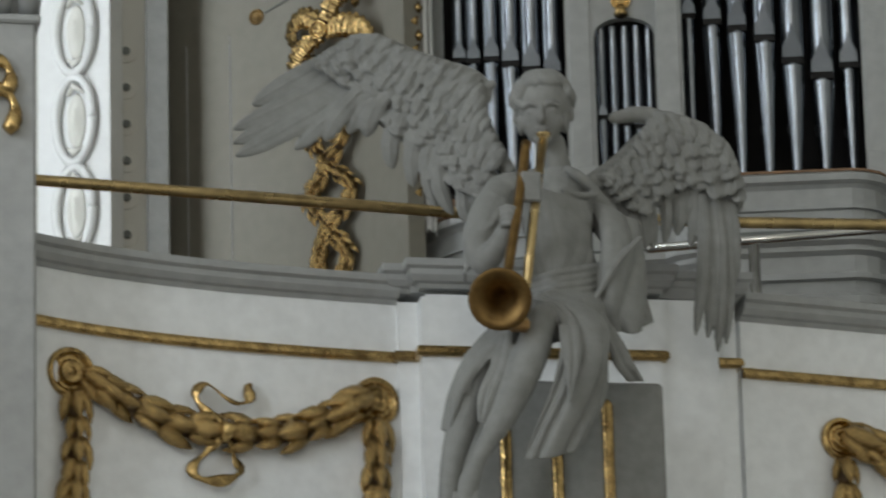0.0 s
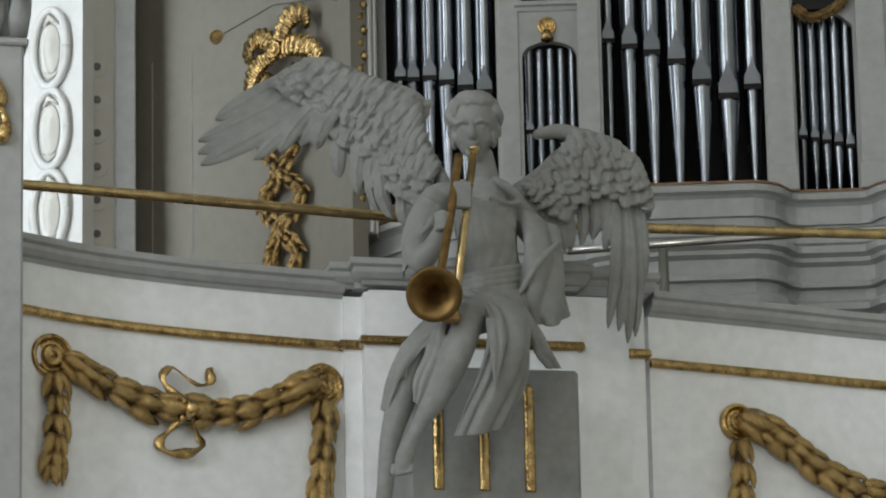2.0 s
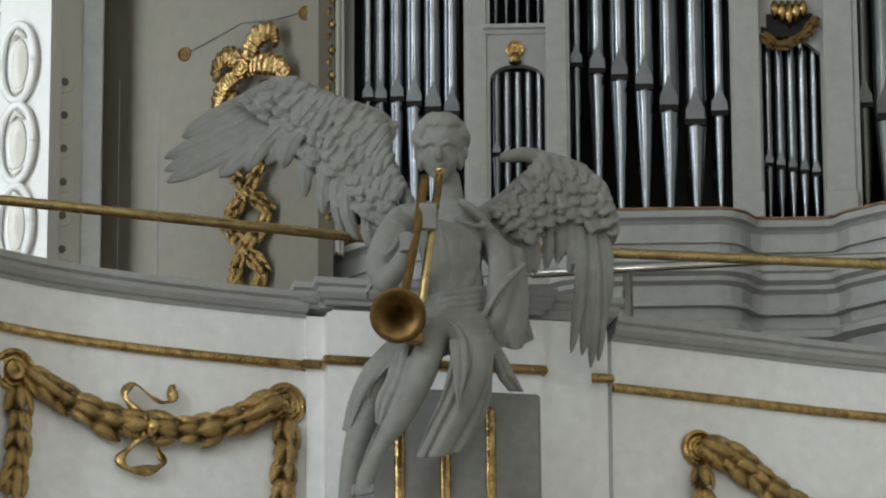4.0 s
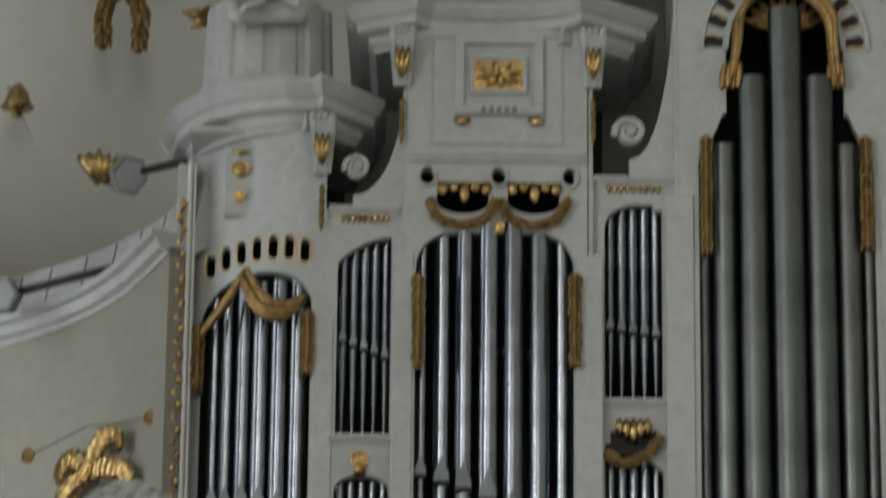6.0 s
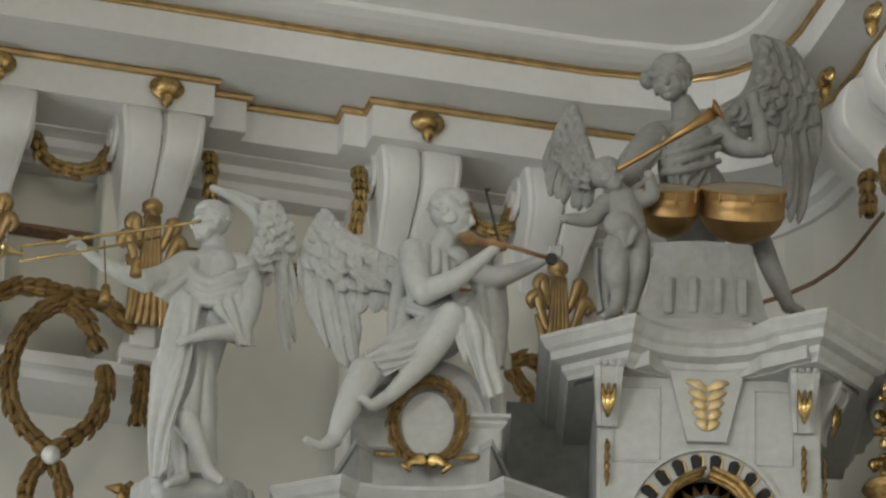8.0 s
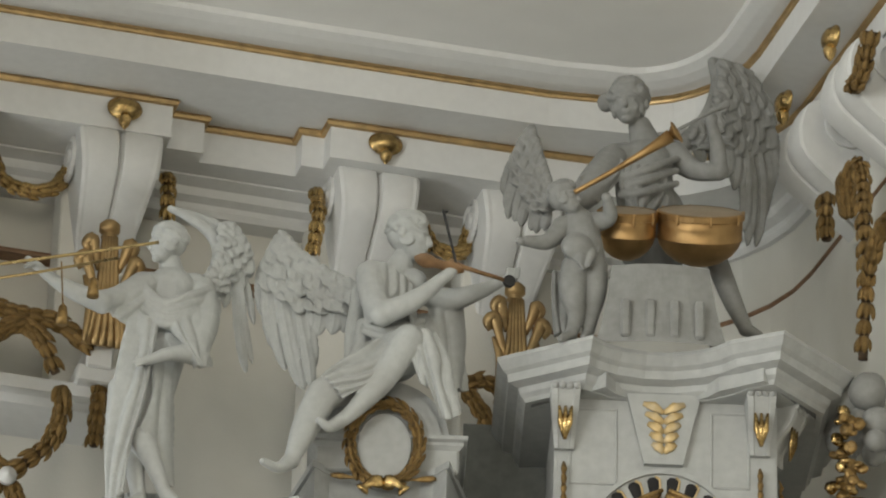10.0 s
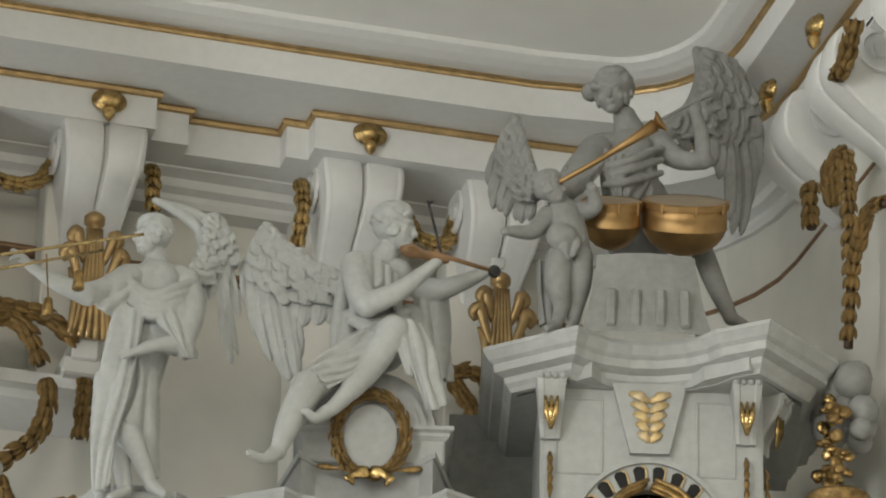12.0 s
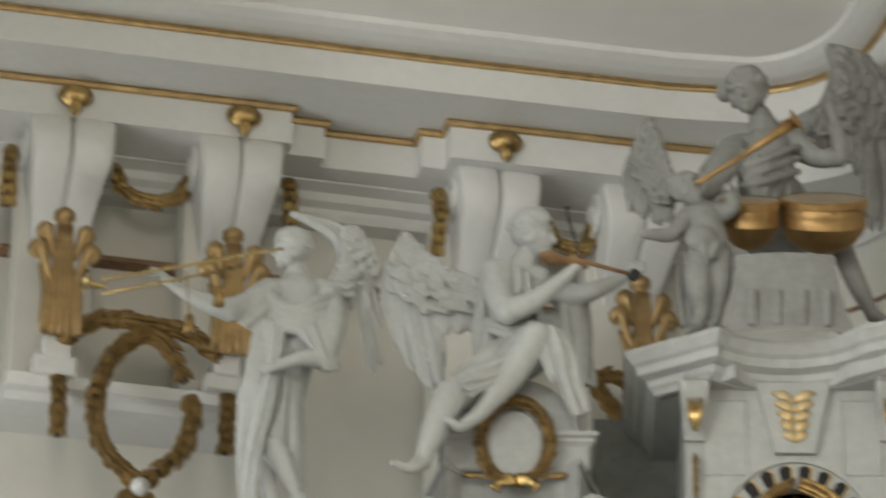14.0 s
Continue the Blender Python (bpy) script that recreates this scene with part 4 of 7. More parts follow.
f = Sculpt()
f.head(3.607, 17.150, 7.118, 0.125, -16, 12, 1, 0.1)
f.limb((3.636, 17.180, 7.007, 0.052), (3.658, 17.220, 6.920, 0.060), (3.670, 17.240, 6.883, 0.072))
f.limb((3.663, 17.240, 6.833, 0.119), (3.657, 17.200, 6.734, 0.124), (3.667, 17.200, 6.636, 0.109), (3.677, 17.200, 6.525, 0.119))
f.limb((3.479, 17.200, 6.845, 0.059), (3.666, 17.250, 6.884, 0.062), (3.753, 17.260, 6.855, 0.062))
f.lump(3.573, 17.110, 6.717, 0.062, 0.040, 0.059, 0, 0)
f.lump(3.704, 17.130, 6.728, 0.059, 0.040, 0.057, 0, 0)
f.limb((3.460, 17.200, 6.836, 0.059), (3.390, 17.100, 6.714, 0.064), (3.341, 17.030, 6.594, 0.052), (3.358, 17.000, 6.528, 0.047))
f.limb((3.358, 17.000, 6.528, 0.047), (3.397, 16.950, 6.573, 0.040), (3.424, 16.900, 6.632, 0.030))
f.lump(3.425, 16.890, 6.657, 0.028, 0.026, 0.035, 0, 0)
f.limb((3.397, 16.880, 6.680, 0.009), (3.415, 16.850, 6.679, 0.010), (3.450, 16.860, 6.671, 0.009))
f.limb((3.397, 16.880, 6.661, 0.009), (3.415, 16.850, 6.660, 0.010), (3.450, 16.860, 6.652, 0.009))
f.limb((3.396, 16.880, 6.641, 0.009), (3.414, 16.850, 6.640, 0.010), (3.449, 16.860, 6.632, 0.009))
f.limb((3.396, 16.880, 6.623, 0.009), (3.414, 16.850, 6.622, 0.010), (3.449, 16.860, 6.614, 0.009))
f.cloth([[(3.398, 17.100, 6.825), (3.332, 17.050, 6.691), (3.304, 17.050, 6.580), (3.304, 17.080, 6.478)], [(3.436, 17.080, 6.789), (3.364, 17.000, 6.665), (3.319, 16.990, 6.587), (3.312, 17.020, 6.523)], [(3.482, 17.100, 6.772), (3.430, 17.030, 6.689), (3.398, 17.020, 6.660), (3.397, 17.050, 6.632)]], 2, 0.0142, 0.4, 0.011, 3)
f.cloth([[(3.492, 17.060, 6.786), (3.517, 17.080, 6.645), (3.536, 17.070, 6.471)], [(3.563, 17.050, 6.810), (3.585, 17.060, 6.642), (3.593, 17.030, 6.462)], [(3.639, 17.070, 6.801), (3.646, 17.060, 6.644), (3.660, 17.030, 6.477)], [(3.746, 17.120, 6.801), (3.753, 17.110, 6.662), (3.760, 17.100, 6.524)]], 5, 0.0081, 0.3, 0.009, 4)
f.limb((3.681, 17.130, 6.907, 0.012), (3.719, 17.100, 6.868, 0.019), (3.776, 17.130, 6.824, 0.015), (3.730, 17.100, 6.802, 0.011), (3.654, 17.080, 6.816, 0.011))
f.limb((3.522, 17.070, 6.486, 0.011), (3.604, 16.990, 6.490, 0.016), (3.694, 17.020, 6.516, 0.015), (3.775, 17.100, 6.554, 0.011))
f.limb((3.521, 17.070, 6.461, 0.011), (3.603, 16.990, 6.464, 0.016), (3.694, 17.020, 6.490, 0.015), (3.774, 17.100, 6.531, 0.011))
f.limb((3.521, 17.070, 6.439, 0.011), (3.603, 16.990, 6.442, 0.016), (3.693, 17.020, 6.467, 0.015), (3.774, 17.100, 6.506, 0.011))
f.limb((3.520, 17.070, 6.417, 0.011), (3.602, 16.990, 6.415, 0.016), (3.693, 17.020, 6.440, 0.015), (3.773, 17.100, 6.478, 0.011))
f.cloth([[(3.773, 17.160, 6.801), (3.777, 17.100, 6.636), (3.760, 17.080, 6.445), (3.802, 17.120, 6.335)], [(3.835, 17.140, 6.773), (3.813, 17.060, 6.601), (3.805, 17.040, 6.436), (3.851, 17.100, 6.319)], [(3.900, 17.160, 6.750), (3.895, 17.100, 6.603), (3.881, 17.080, 6.462), (3.904, 17.120, 6.327)], [(3.959, 17.220, 6.739), (3.955, 17.180, 6.616), (3.956, 17.160, 6.487), (3.974, 17.200, 6.387)]], 2, 0.0348, 0.5, 0.014, 5)
f.limb((3.749, 17.030, 6.431, 0.011), (3.815, 17.020, 6.541, 0.013), (3.920, 17.100, 6.653, 0.011))
f.limb((3.765, 17.260, 6.843, 0.062), (3.858, 17.200, 6.692, 0.055), (3.874, 17.180, 6.539, 0.057))
f.lump(3.673, 17.150, 6.409, 0.129, 0.082, 0.100, 0, 0)
f.limb((3.698, 17.100, 6.384, 0.094), (3.596, 16.960, 6.330, 0.072), (3.524, 16.870, 6.292, 0.054))
f.limb((3.524, 16.870, 6.292, 0.054), (3.459, 16.860, 6.131, 0.060), (3.390, 16.880, 5.980, 0.049), (3.311, 16.880, 5.848, 0.029), (3.285, 16.870, 5.797, 0.025))
f.limb((3.285, 16.870, 5.797, 0.027), (3.249, 16.810, 5.723, 0.035), (3.225, 16.760, 5.664, 0.029))
f.limb((3.193, 16.760, 5.669, 0.009), (3.185, 16.740, 5.636, 0.009))
f.limb((3.210, 16.760, 5.669, 0.009), (3.202, 16.740, 5.633, 0.009))
f.limb((3.228, 16.760, 5.670, 0.009), (3.220, 16.740, 5.637, 0.009))
f.limb((3.245, 16.760, 5.670, 0.009), (3.237, 16.740, 5.641, 0.009))
f.limb((3.262, 16.760, 5.671, 0.009), (3.254, 16.740, 5.645, 0.009))
f.limb((3.606, 17.120, 6.374, 0.088), (3.425, 17.000, 6.263, 0.067), (3.313, 16.950, 6.160, 0.053))
f.limb((3.313, 16.950, 6.160, 0.053), (3.270, 16.970, 5.987, 0.055), (3.224, 16.990, 5.813, 0.038), (3.204, 17.000, 5.626, 0.031), (3.179, 16.980, 5.527, 0.027))
f.cloth([[(3.485, 17.050, 6.424), (3.368, 16.980, 6.298), (3.264, 16.940, 6.170), (3.214, 16.950, 6.052), (3.196, 16.980, 5.934)], [(3.499, 17.000, 6.386), (3.392, 16.920, 6.265), (3.304, 16.900, 6.173), (3.237, 16.900, 6.064), (3.213, 16.940, 5.942)], [(3.518, 16.980, 6.357), (3.417, 16.900, 6.242), (3.347, 16.880, 6.169), (3.295, 16.890, 6.098), (3.254, 16.900, 6.040)]], 2, 0.0218, 0.5, 0.012, 6)
f.cloth([[(3.372, 16.900, 6.247), (3.340, 16.880, 6.133), (3.295, 16.870, 6.034), (3.293, 16.880, 5.947)], [(3.425, 16.880, 6.261), (3.402, 16.850, 6.139), (3.358, 16.850, 6.031), (3.320, 16.870, 5.930)]], 2, 0.0218, 0.4, 0.014, 7)
f.cloth([[(3.493, 16.940, 6.388), (3.562, 16.840, 6.327), (3.573, 16.820, 6.208), (3.544, 16.850, 6.060), (3.498, 16.880, 5.948), (3.455, 16.900, 5.824)], [(3.545, 16.960, 6.416), (3.628, 16.840, 6.305), (3.644, 16.820, 6.175), (3.616, 16.850, 6.039), (3.573, 16.880, 5.926), (3.535, 16.900, 5.829)], [(3.613, 17.000, 6.433), (3.703, 16.880, 6.306), (3.714, 16.850, 6.173), (3.694, 16.880, 6.049), (3.660, 16.900, 5.958), (3.607, 16.920, 5.852)], [(3.675, 17.040, 6.428), (3.758, 16.950, 6.309), (3.759, 16.930, 6.183), (3.736, 16.940, 6.042), (3.701, 16.950, 5.959), (3.667, 16.960, 5.883)]], 4, 0.0299, 0.5, 0.016, 8)
f.cloth([[(3.562, 16.800, 6.262), (3.575, 16.790, 6.141), (3.597, 16.830, 6.000)], [(3.635, 16.810, 6.267), (3.636, 16.800, 6.145), (3.603, 16.830, 6.000)]], 2, 0.0119, 0.6, 0.009, 9)
f.cloth([[(3.724, 17.050, 6.420), (3.760, 16.980, 6.281), (3.795, 16.990, 6.176), (3.842, 17.020, 6.128)], [(3.762, 17.060, 6.406), (3.818, 17.000, 6.282), (3.858, 17.000, 6.199), (3.904, 17.040, 6.135)]], 2, 0.0242, 0.6, 0.016, 10)
f.limb((3.678, 17.120, 6.389, 0.082), (3.707, 17.050, 6.201, 0.061), (3.637, 17.020, 6.023, 0.046), (3.570, 16.990, 5.918, 0.030))
f.limb((3.524, 17.360, 6.964, 0.026), (3.460, 17.420, 7.118, 0.027), (3.442, 17.450, 7.223, 0.031), (3.461, 17.460, 7.286, 0.035), (3.411, 17.470, 7.341, 0.033), (3.282, 17.500, 7.394, 0.027), (3.165, 17.540, 7.461, 0.023), (3.085, 17.560, 7.491, 0.019), (3.014, 17.570, 7.475, 0.012))
f.limb((3.443, 17.450, 7.277, 0.027), (3.489, 17.440, 7.302, 0.017))
f.wing([((3.492, 7.011), (3.443, 6.882), (3.416, 6.797)), ((3.430, 7.111), (3.350, 6.927), (3.389, 6.791)), ((3.374, 7.200), (3.272, 7.015), (3.321, 6.847)), ((3.316, 7.242), (3.235, 7.073), (3.243, 6.903)), ((3.252, 7.288), (3.152, 7.139), (3.155, 6.988)), ((3.210, 7.325), (3.094, 7.218), (3.075, 7.110)), ((3.167, 7.351), (3.041, 7.244), (2.976, 7.149)), ((3.134, 7.372), (2.982, 7.237), (2.900, 7.113)), ((3.149, 7.401), (2.944, 7.231), (2.695, 7.058)), ((3.137, 7.428), (2.906, 7.257), (2.593, 7.094)), ((3.099, 7.471), (2.889, 7.311), (2.586, 7.162)), ((3.040, 7.500), (2.872, 7.386), (2.662, 7.261))],
       [((3.503, 7.023), (3.439, 6.924), (3.417, 6.839)), ((3.468, 7.114), (3.393, 6.983), (3.370, 6.887)), ((3.443, 7.227), (3.347, 7.052), (3.324, 6.956)), ((3.439, 7.305), (3.322, 7.166), (3.279, 7.068)), ((3.382, 7.348), (3.254, 7.192), (3.211, 7.073)), ((3.303, 7.390), (3.197, 7.246), (3.144, 7.136)), ((3.225, 7.424), (3.129, 7.304), (3.076, 7.200)), ((3.167, 7.459), (3.082, 7.364), (3.029, 7.281)), ((3.109, 7.497), (3.014, 7.406), (2.951, 7.334)), ((3.040, 7.500), (2.966, 7.447), (2.893, 7.393))],
       14, 20, (0.031, 0.045), 0.031, 17.38, 17.60, 31, 9)
f.limb((3.814, 17.340, 6.919, 0.036), (3.918, 17.380, 7.010, 0.030), (3.999, 17.400, 7.096, 0.027), (4.067, 17.420, 7.143, 0.024))
f.limb((3.907, 17.360, 7.168, 0.021), (3.994, 17.370, 7.188, 0.030), (4.100, 17.400, 7.174, 0.034), (4.204, 17.420, 7.138, 0.029), (4.289, 17.420, 7.069, 0.021), (4.340, 17.410, 6.973, 0.012))
f.wing([((3.843, 6.926), (3.879, 6.864), (3.908, 6.818)), ((3.902, 6.981), (3.948, 6.869), (3.988, 6.745)), ((3.967, 7.036), (4.012, 6.874), (4.032, 6.709)), ((4.032, 7.092), (4.077, 6.904), (4.078, 6.726)), ((4.097, 7.110), (4.141, 6.934), (4.137, 6.768)), ((4.148, 7.115), (4.193, 6.939), (4.182, 6.787)), ((4.187, 7.106), (4.214, 6.816), (4.178, 6.463)), ((4.226, 7.091), (4.260, 6.769), (4.243, 6.411)), ((4.253, 7.075), (4.296, 6.773), (4.286, 6.346)), ((4.279, 7.066), (4.328, 6.827), (4.327, 6.535)), ((4.293, 7.056), (4.355, 6.957), (4.362, 6.868))],
       [((3.837, 6.938), (3.886, 6.896), (3.916, 6.859)), ((3.929, 7.021), (3.976, 6.935), (3.992, 6.835)), ((4.009, 7.117), (4.055, 6.993), (4.070, 6.867)), ((4.063, 7.187), (4.128, 7.050), (4.149, 6.912)), ((4.141, 7.182), (4.206, 7.057), (4.227, 6.919)), ((4.218, 7.157), (4.278, 7.052), (4.296, 6.925)), ((4.283, 7.113), (4.336, 7.013), (4.353, 6.900))],
       14, 15, (0.029, 0.029), 0.029, 17.36, 17.44, 41, 7)
f.finish("statue", "grey-painted carved winged statue seated on plinth blowing a horn", STONE, 0.0042)

f = Sculpt()
f.head(4.096, 20.000, 12.118, 0.101, -78, 4, 9, 0.25)
f.limb((4.124, 20.030, 12.027, 0.055), (4.144, 20.050, 11.948, 0.076))
f.limb((4.136, 20.050, 11.886, 0.128), (4.133, 20.050, 11.724, 0.133), (4.097, 20.050, 11.552, 0.130), (4.057, 20.050, 11.366, 0.129))
f.limb((3.996, 20.020, 11.879, 0.076), (4.254, 20.060, 11.922, 0.087))
f.limb((3.992, 20.000, 11.869, 0.076), (3.864, 19.920, 11.750, 0.062), (3.761, 19.860, 11.686, 0.054))
f.limb((3.772, 19.860, 11.682, 0.054), (3.628, 19.830, 11.705, 0.043), (3.517, 19.810, 11.743, 0.029), (3.436, 19.800, 11.791, 0.021))
f.limb((3.447, 19.800, 11.787, 0.024), (3.391, 19.800, 11.820, 0.019))
f.limb((3.423, 19.790, 11.796, 0.013), (3.379, 19.780, 11.772, 0.011))
f.cloth([[(3.956, 19.930, 11.881), (3.853, 19.880, 11.780), (3.804, 19.870, 11.647)], [(4.011, 19.920, 11.840), (3.909, 19.870, 11.724), (3.857, 19.880, 11.615)], [(4.061, 19.940, 11.766), (3.959, 19.900, 11.686), (3.913, 19.920, 11.613)]], 2, 0.0323, 0.5, 0.016, 3)
f.limb((4.280, 20.050, 11.915, 0.079), (4.290, 19.960, 11.721, 0.076), (4.243, 19.860, 11.511, 0.059))
f.limb((4.244, 19.860, 11.487, 0.054), (4.100, 19.800, 11.437, 0.035), (4.007, 19.790, 11.388, 0.024), (3.957, 19.780, 11.364, 0.016))
f.limb((3.995, 19.780, 11.375, 0.013), (3.938, 19.770, 11.374, 0.009))
f.limb((3.995, 19.780, 11.375, 0.013), (3.928, 19.770, 11.354, 0.009))
f.limb((3.995, 19.780, 11.375, 0.013), (3.940, 19.770, 11.336, 0.009))
f.limb((3.953, 19.950, 11.869, 0.019), (4.067, 19.860, 11.729, 0.027), (4.185, 19.880, 11.791, 0.027), (4.302, 19.970, 11.886, 0.022))
f.limb((3.955, 19.950, 11.833, 0.019), (4.069, 19.860, 11.687, 0.027), (4.187, 19.880, 11.749, 0.027), (4.304, 19.970, 11.844, 0.022))
f.limb((3.957, 19.950, 11.797, 0.019), (4.071, 19.860, 11.651, 0.027), (4.189, 19.880, 11.707, 0.027), (4.306, 19.970, 11.795, 0.022))
f.limb((3.959, 19.950, 11.755, 0.019), (4.072, 19.860, 11.622, 0.027), (4.190, 19.880, 11.668, 0.027), (4.308, 19.970, 11.747, 0.022))
f.cloth([[(4.082, 19.860, 11.641), (4.127, 19.820, 11.554), (4.181, 19.800, 11.479), (4.238, 19.820, 11.402)], [(4.185, 19.860, 11.688), (4.202, 19.820, 11.581), (4.230, 19.800, 11.487), (4.276, 19.840, 11.411)], [(4.304, 19.940, 11.790), (4.318, 19.900, 11.637), (4.314, 19.880, 11.507), (4.310, 19.900, 11.450)]], 3, 0.0516, 0.6, 0.022, 4)
f.limb((4.164, 19.930, 11.597, 0.065), (4.230, 19.900, 11.503, 0.054))
f.cloth([[(3.934, 19.920, 11.737), (3.878, 19.900, 11.508), (3.853, 19.900, 11.267), (3.853, 19.920, 10.952), (3.882, 19.940, 10.709)], [(3.983, 19.880, 11.665), (3.955, 19.860, 11.442), (3.918, 19.840, 11.220), (3.895, 19.860, 10.932), (3.901, 19.880, 10.695)], [(4.053, 19.870, 11.611), (4.028, 19.840, 11.414), (3.988, 19.820, 11.162), (3.944, 19.840, 10.945), (3.933, 19.860, 10.720)]], 3, 0.0569, 0.4, 0.021, 5)
f.cloth([[(4.021, 19.900, 11.560), (4.043, 19.880, 11.316), (4.016, 19.870, 11.160), (3.977, 19.870, 11.066)], [(4.105, 19.920, 11.463), (4.116, 19.920, 11.227), (4.133, 19.950, 11.036), (4.164, 20.000, 10.858)], [(4.164, 20.000, 11.525), (4.181, 20.020, 11.282), (4.195, 20.040, 11.086), (4.203, 20.060, 10.913)]], 2, 0.0513, 0.5, 0.021, 6)
f.limb((4.040, 20.020, 11.350, 0.107), (3.993, 19.950, 11.104, 0.075), (4.052, 19.900, 10.944, 0.050), (4.135, 19.900, 10.764, 0.032))
f.limb((4.135, 19.900, 10.764, 0.034), (4.188, 19.860, 10.708, 0.021))
f.limb((3.989, 20.040, 11.203, 0.091), (3.999, 19.980, 10.912, 0.048), (4.025, 19.960, 10.744, 0.034))
f.limb((4.021, 19.940, 10.730, 0.032), (3.941, 19.880, 10.663, 0.021))
f.limb((3.915, 20.050, 11.344, 0.054), (3.911, 20.050, 11.018, 0.048), (3.930, 20.050, 10.758, 0.042))
f.limb((3.949, 20.050, 10.708, 0.053), (4.233, 20.050, 10.749, 0.053))
f.limb((4.286, 20.120, 11.913, 0.038), (4.367, 20.160, 12.068, 0.038), (4.394, 20.180, 12.212, 0.036), (4.348, 20.200, 12.320, 0.030), (4.237, 20.200, 12.389, 0.025), (4.144, 20.200, 12.421, 0.017))
f.limb((4.173, 20.200, 12.416, 0.017), (4.360, 20.200, 12.379, 0.025), (4.498, 20.200, 12.270, 0.025), (4.557, 20.200, 12.155, 0.017))
f.wing([((4.303, 11.952), (4.335, 11.881), (4.374, 11.820)), ((4.356, 12.089), (4.398, 11.973), (4.414, 11.877)), ((4.397, 12.194), (4.453, 12.080), (4.457, 11.972)), ((4.410, 12.280), (4.492, 12.153), (4.490, 12.066)), ((4.431, 12.320), (4.511, 12.038), (4.508, 11.853)), ((4.462, 12.315), (4.503, 11.889), (4.566, 11.617)), ((4.488, 12.310), (4.540, 12.023), (4.609, 11.794)), ((4.506, 12.296), (4.553, 12.201), (4.567, 12.132))],
       [((4.283, 11.964), (4.314, 11.908), (4.344, 11.867)), ((4.344, 12.092), (4.382, 12.005), (4.391, 11.930)), ((4.377, 12.215), (4.433, 12.116), (4.442, 12.031)), ((4.385, 12.335), (4.473, 12.225), (4.482, 12.133)), ((4.431, 12.368), (4.516, 12.257), (4.533, 12.136))],
       11, 9, (0.030, 0.025), 0.036, 20.12, 20.20, 51, 6)
f.finish("statue", "pale carved winged statue standing on a drum, blowing a trumpet", PALE, 0.005)

f = Sculpt()
f.head(5.242, 19.750, 12.226, 0.118, 58, 8, 13, 0.3)
f.limb((5.222, 19.790, 12.125, 0.055), (5.193, 19.820, 12.027, 0.082))
f.limb((5.168, 19.860, 11.997, 0.120), (5.183, 19.850, 11.856, 0.126), (5.210, 19.850, 11.723, 0.131), (5.212, 19.850, 11.633, 0.136))
f.limb((5.090, 19.840, 12.036, 0.074), (5.279, 19.800, 12.010, 0.068))
f.limb((5.056, 19.760, 11.991, 0.076), (5.058, 19.680, 11.831, 0.073), (5.079, 19.610, 11.717, 0.062))
f.limb((5.079, 19.610, 11.717, 0.059), (5.215, 19.550, 11.782, 0.049), (5.344, 19.520, 11.903, 0.032), (5.399, 19.520, 11.961, 0.027))
f.lump(5.407, 19.510, 11.976, 0.035, 0.022, 0.027, 0, 0)
f.cloth([[(5.003, 19.780, 12.039), (5.001, 19.720, 11.872), (5.039, 19.740, 11.721)], [(5.085, 19.720, 12.053), (5.044, 19.650, 11.845), (5.074, 19.640, 11.694)], [(5.166, 19.700, 12.011), (5.153, 19.660, 11.867), (5.178, 19.640, 11.786)], [(5.258, 19.720, 11.959), (5.255, 19.700, 11.842), (5.269, 19.700, 11.723)]], 4, 0.0455, 0.5, 0.019, 3)
f.limb((5.033, 19.750, 11.724, 0.019), (5.147, 19.700, 11.679, 0.027), (5.310, 19.740, 11.779, 0.022))
f.limb((5.034, 19.750, 11.685, 0.019), (5.148, 19.700, 11.643, 0.027), (5.311, 19.740, 11.733, 0.022))
f.limb((5.313, 19.840, 11.986, 0.055), (5.468, 19.840, 11.967, 0.058), (5.598, 19.770, 11.998, 0.041), (5.702, 19.710, 12.047, 0.027))
f.lump(5.739, 19.700, 12.060, 0.036, 0.022, 0.025, 0, 0)
f.limb((5.716, 19.680, 12.053, 0.011), (5.721, 19.680, 12.097, 0.011))
f.limb((5.733, 19.680, 12.056, 0.011), (5.738, 19.680, 12.100, 0.011))
f.limb((5.751, 19.680, 12.059, 0.011), (5.756, 19.680, 12.103, 0.011))
f.limb((5.768, 19.680, 12.061, 0.011), (5.773, 19.680, 12.105, 0.011))
f.cloth([[(5.368, 19.860, 11.967), (5.402, 19.860, 11.728), (5.461, 19.880, 11.504)], [(5.462, 19.840, 11.957), (5.490, 19.840, 11.732), (5.521, 19.860, 11.504)], [(5.565, 19.880, 11.977), (5.581, 19.900, 11.744), (5.597, 19.920, 11.528)]], 2, 0.0524, 0.5, 0.033, 4)
f.limb((5.383, 19.950, 11.798, 0.121), (5.487, 19.950, 11.631, 0.099))
f.limb((5.177, 19.800, 11.604, 0.108), (5.194, 19.660, 11.587, 0.086), (5.206, 19.580, 11.590, 0.073))
f.limb((5.206, 19.580, 11.584, 0.073), (5.094, 19.600, 11.379, 0.067), (4.959, 19.630, 11.194, 0.040), (4.897, 19.640, 11.131, 0.032))
f.limb((4.902, 19.640, 11.137, 0.035), (4.839, 19.600, 11.081, 0.027), (4.789, 19.580, 11.099, 0.019))
f.limb((5.149, 19.800, 11.585, 0.108), (4.968, 19.730, 11.404, 0.099), (4.826, 19.680, 11.280, 0.083))
f.limb((4.820, 19.680, 11.273, 0.080), (4.739, 19.660, 11.087, 0.066), (4.675, 19.640, 10.907, 0.037))
f.limb((4.675, 19.640, 10.899, 0.040), (4.597, 19.580, 10.826, 0.026), (4.517, 19.540, 10.826, 0.018))
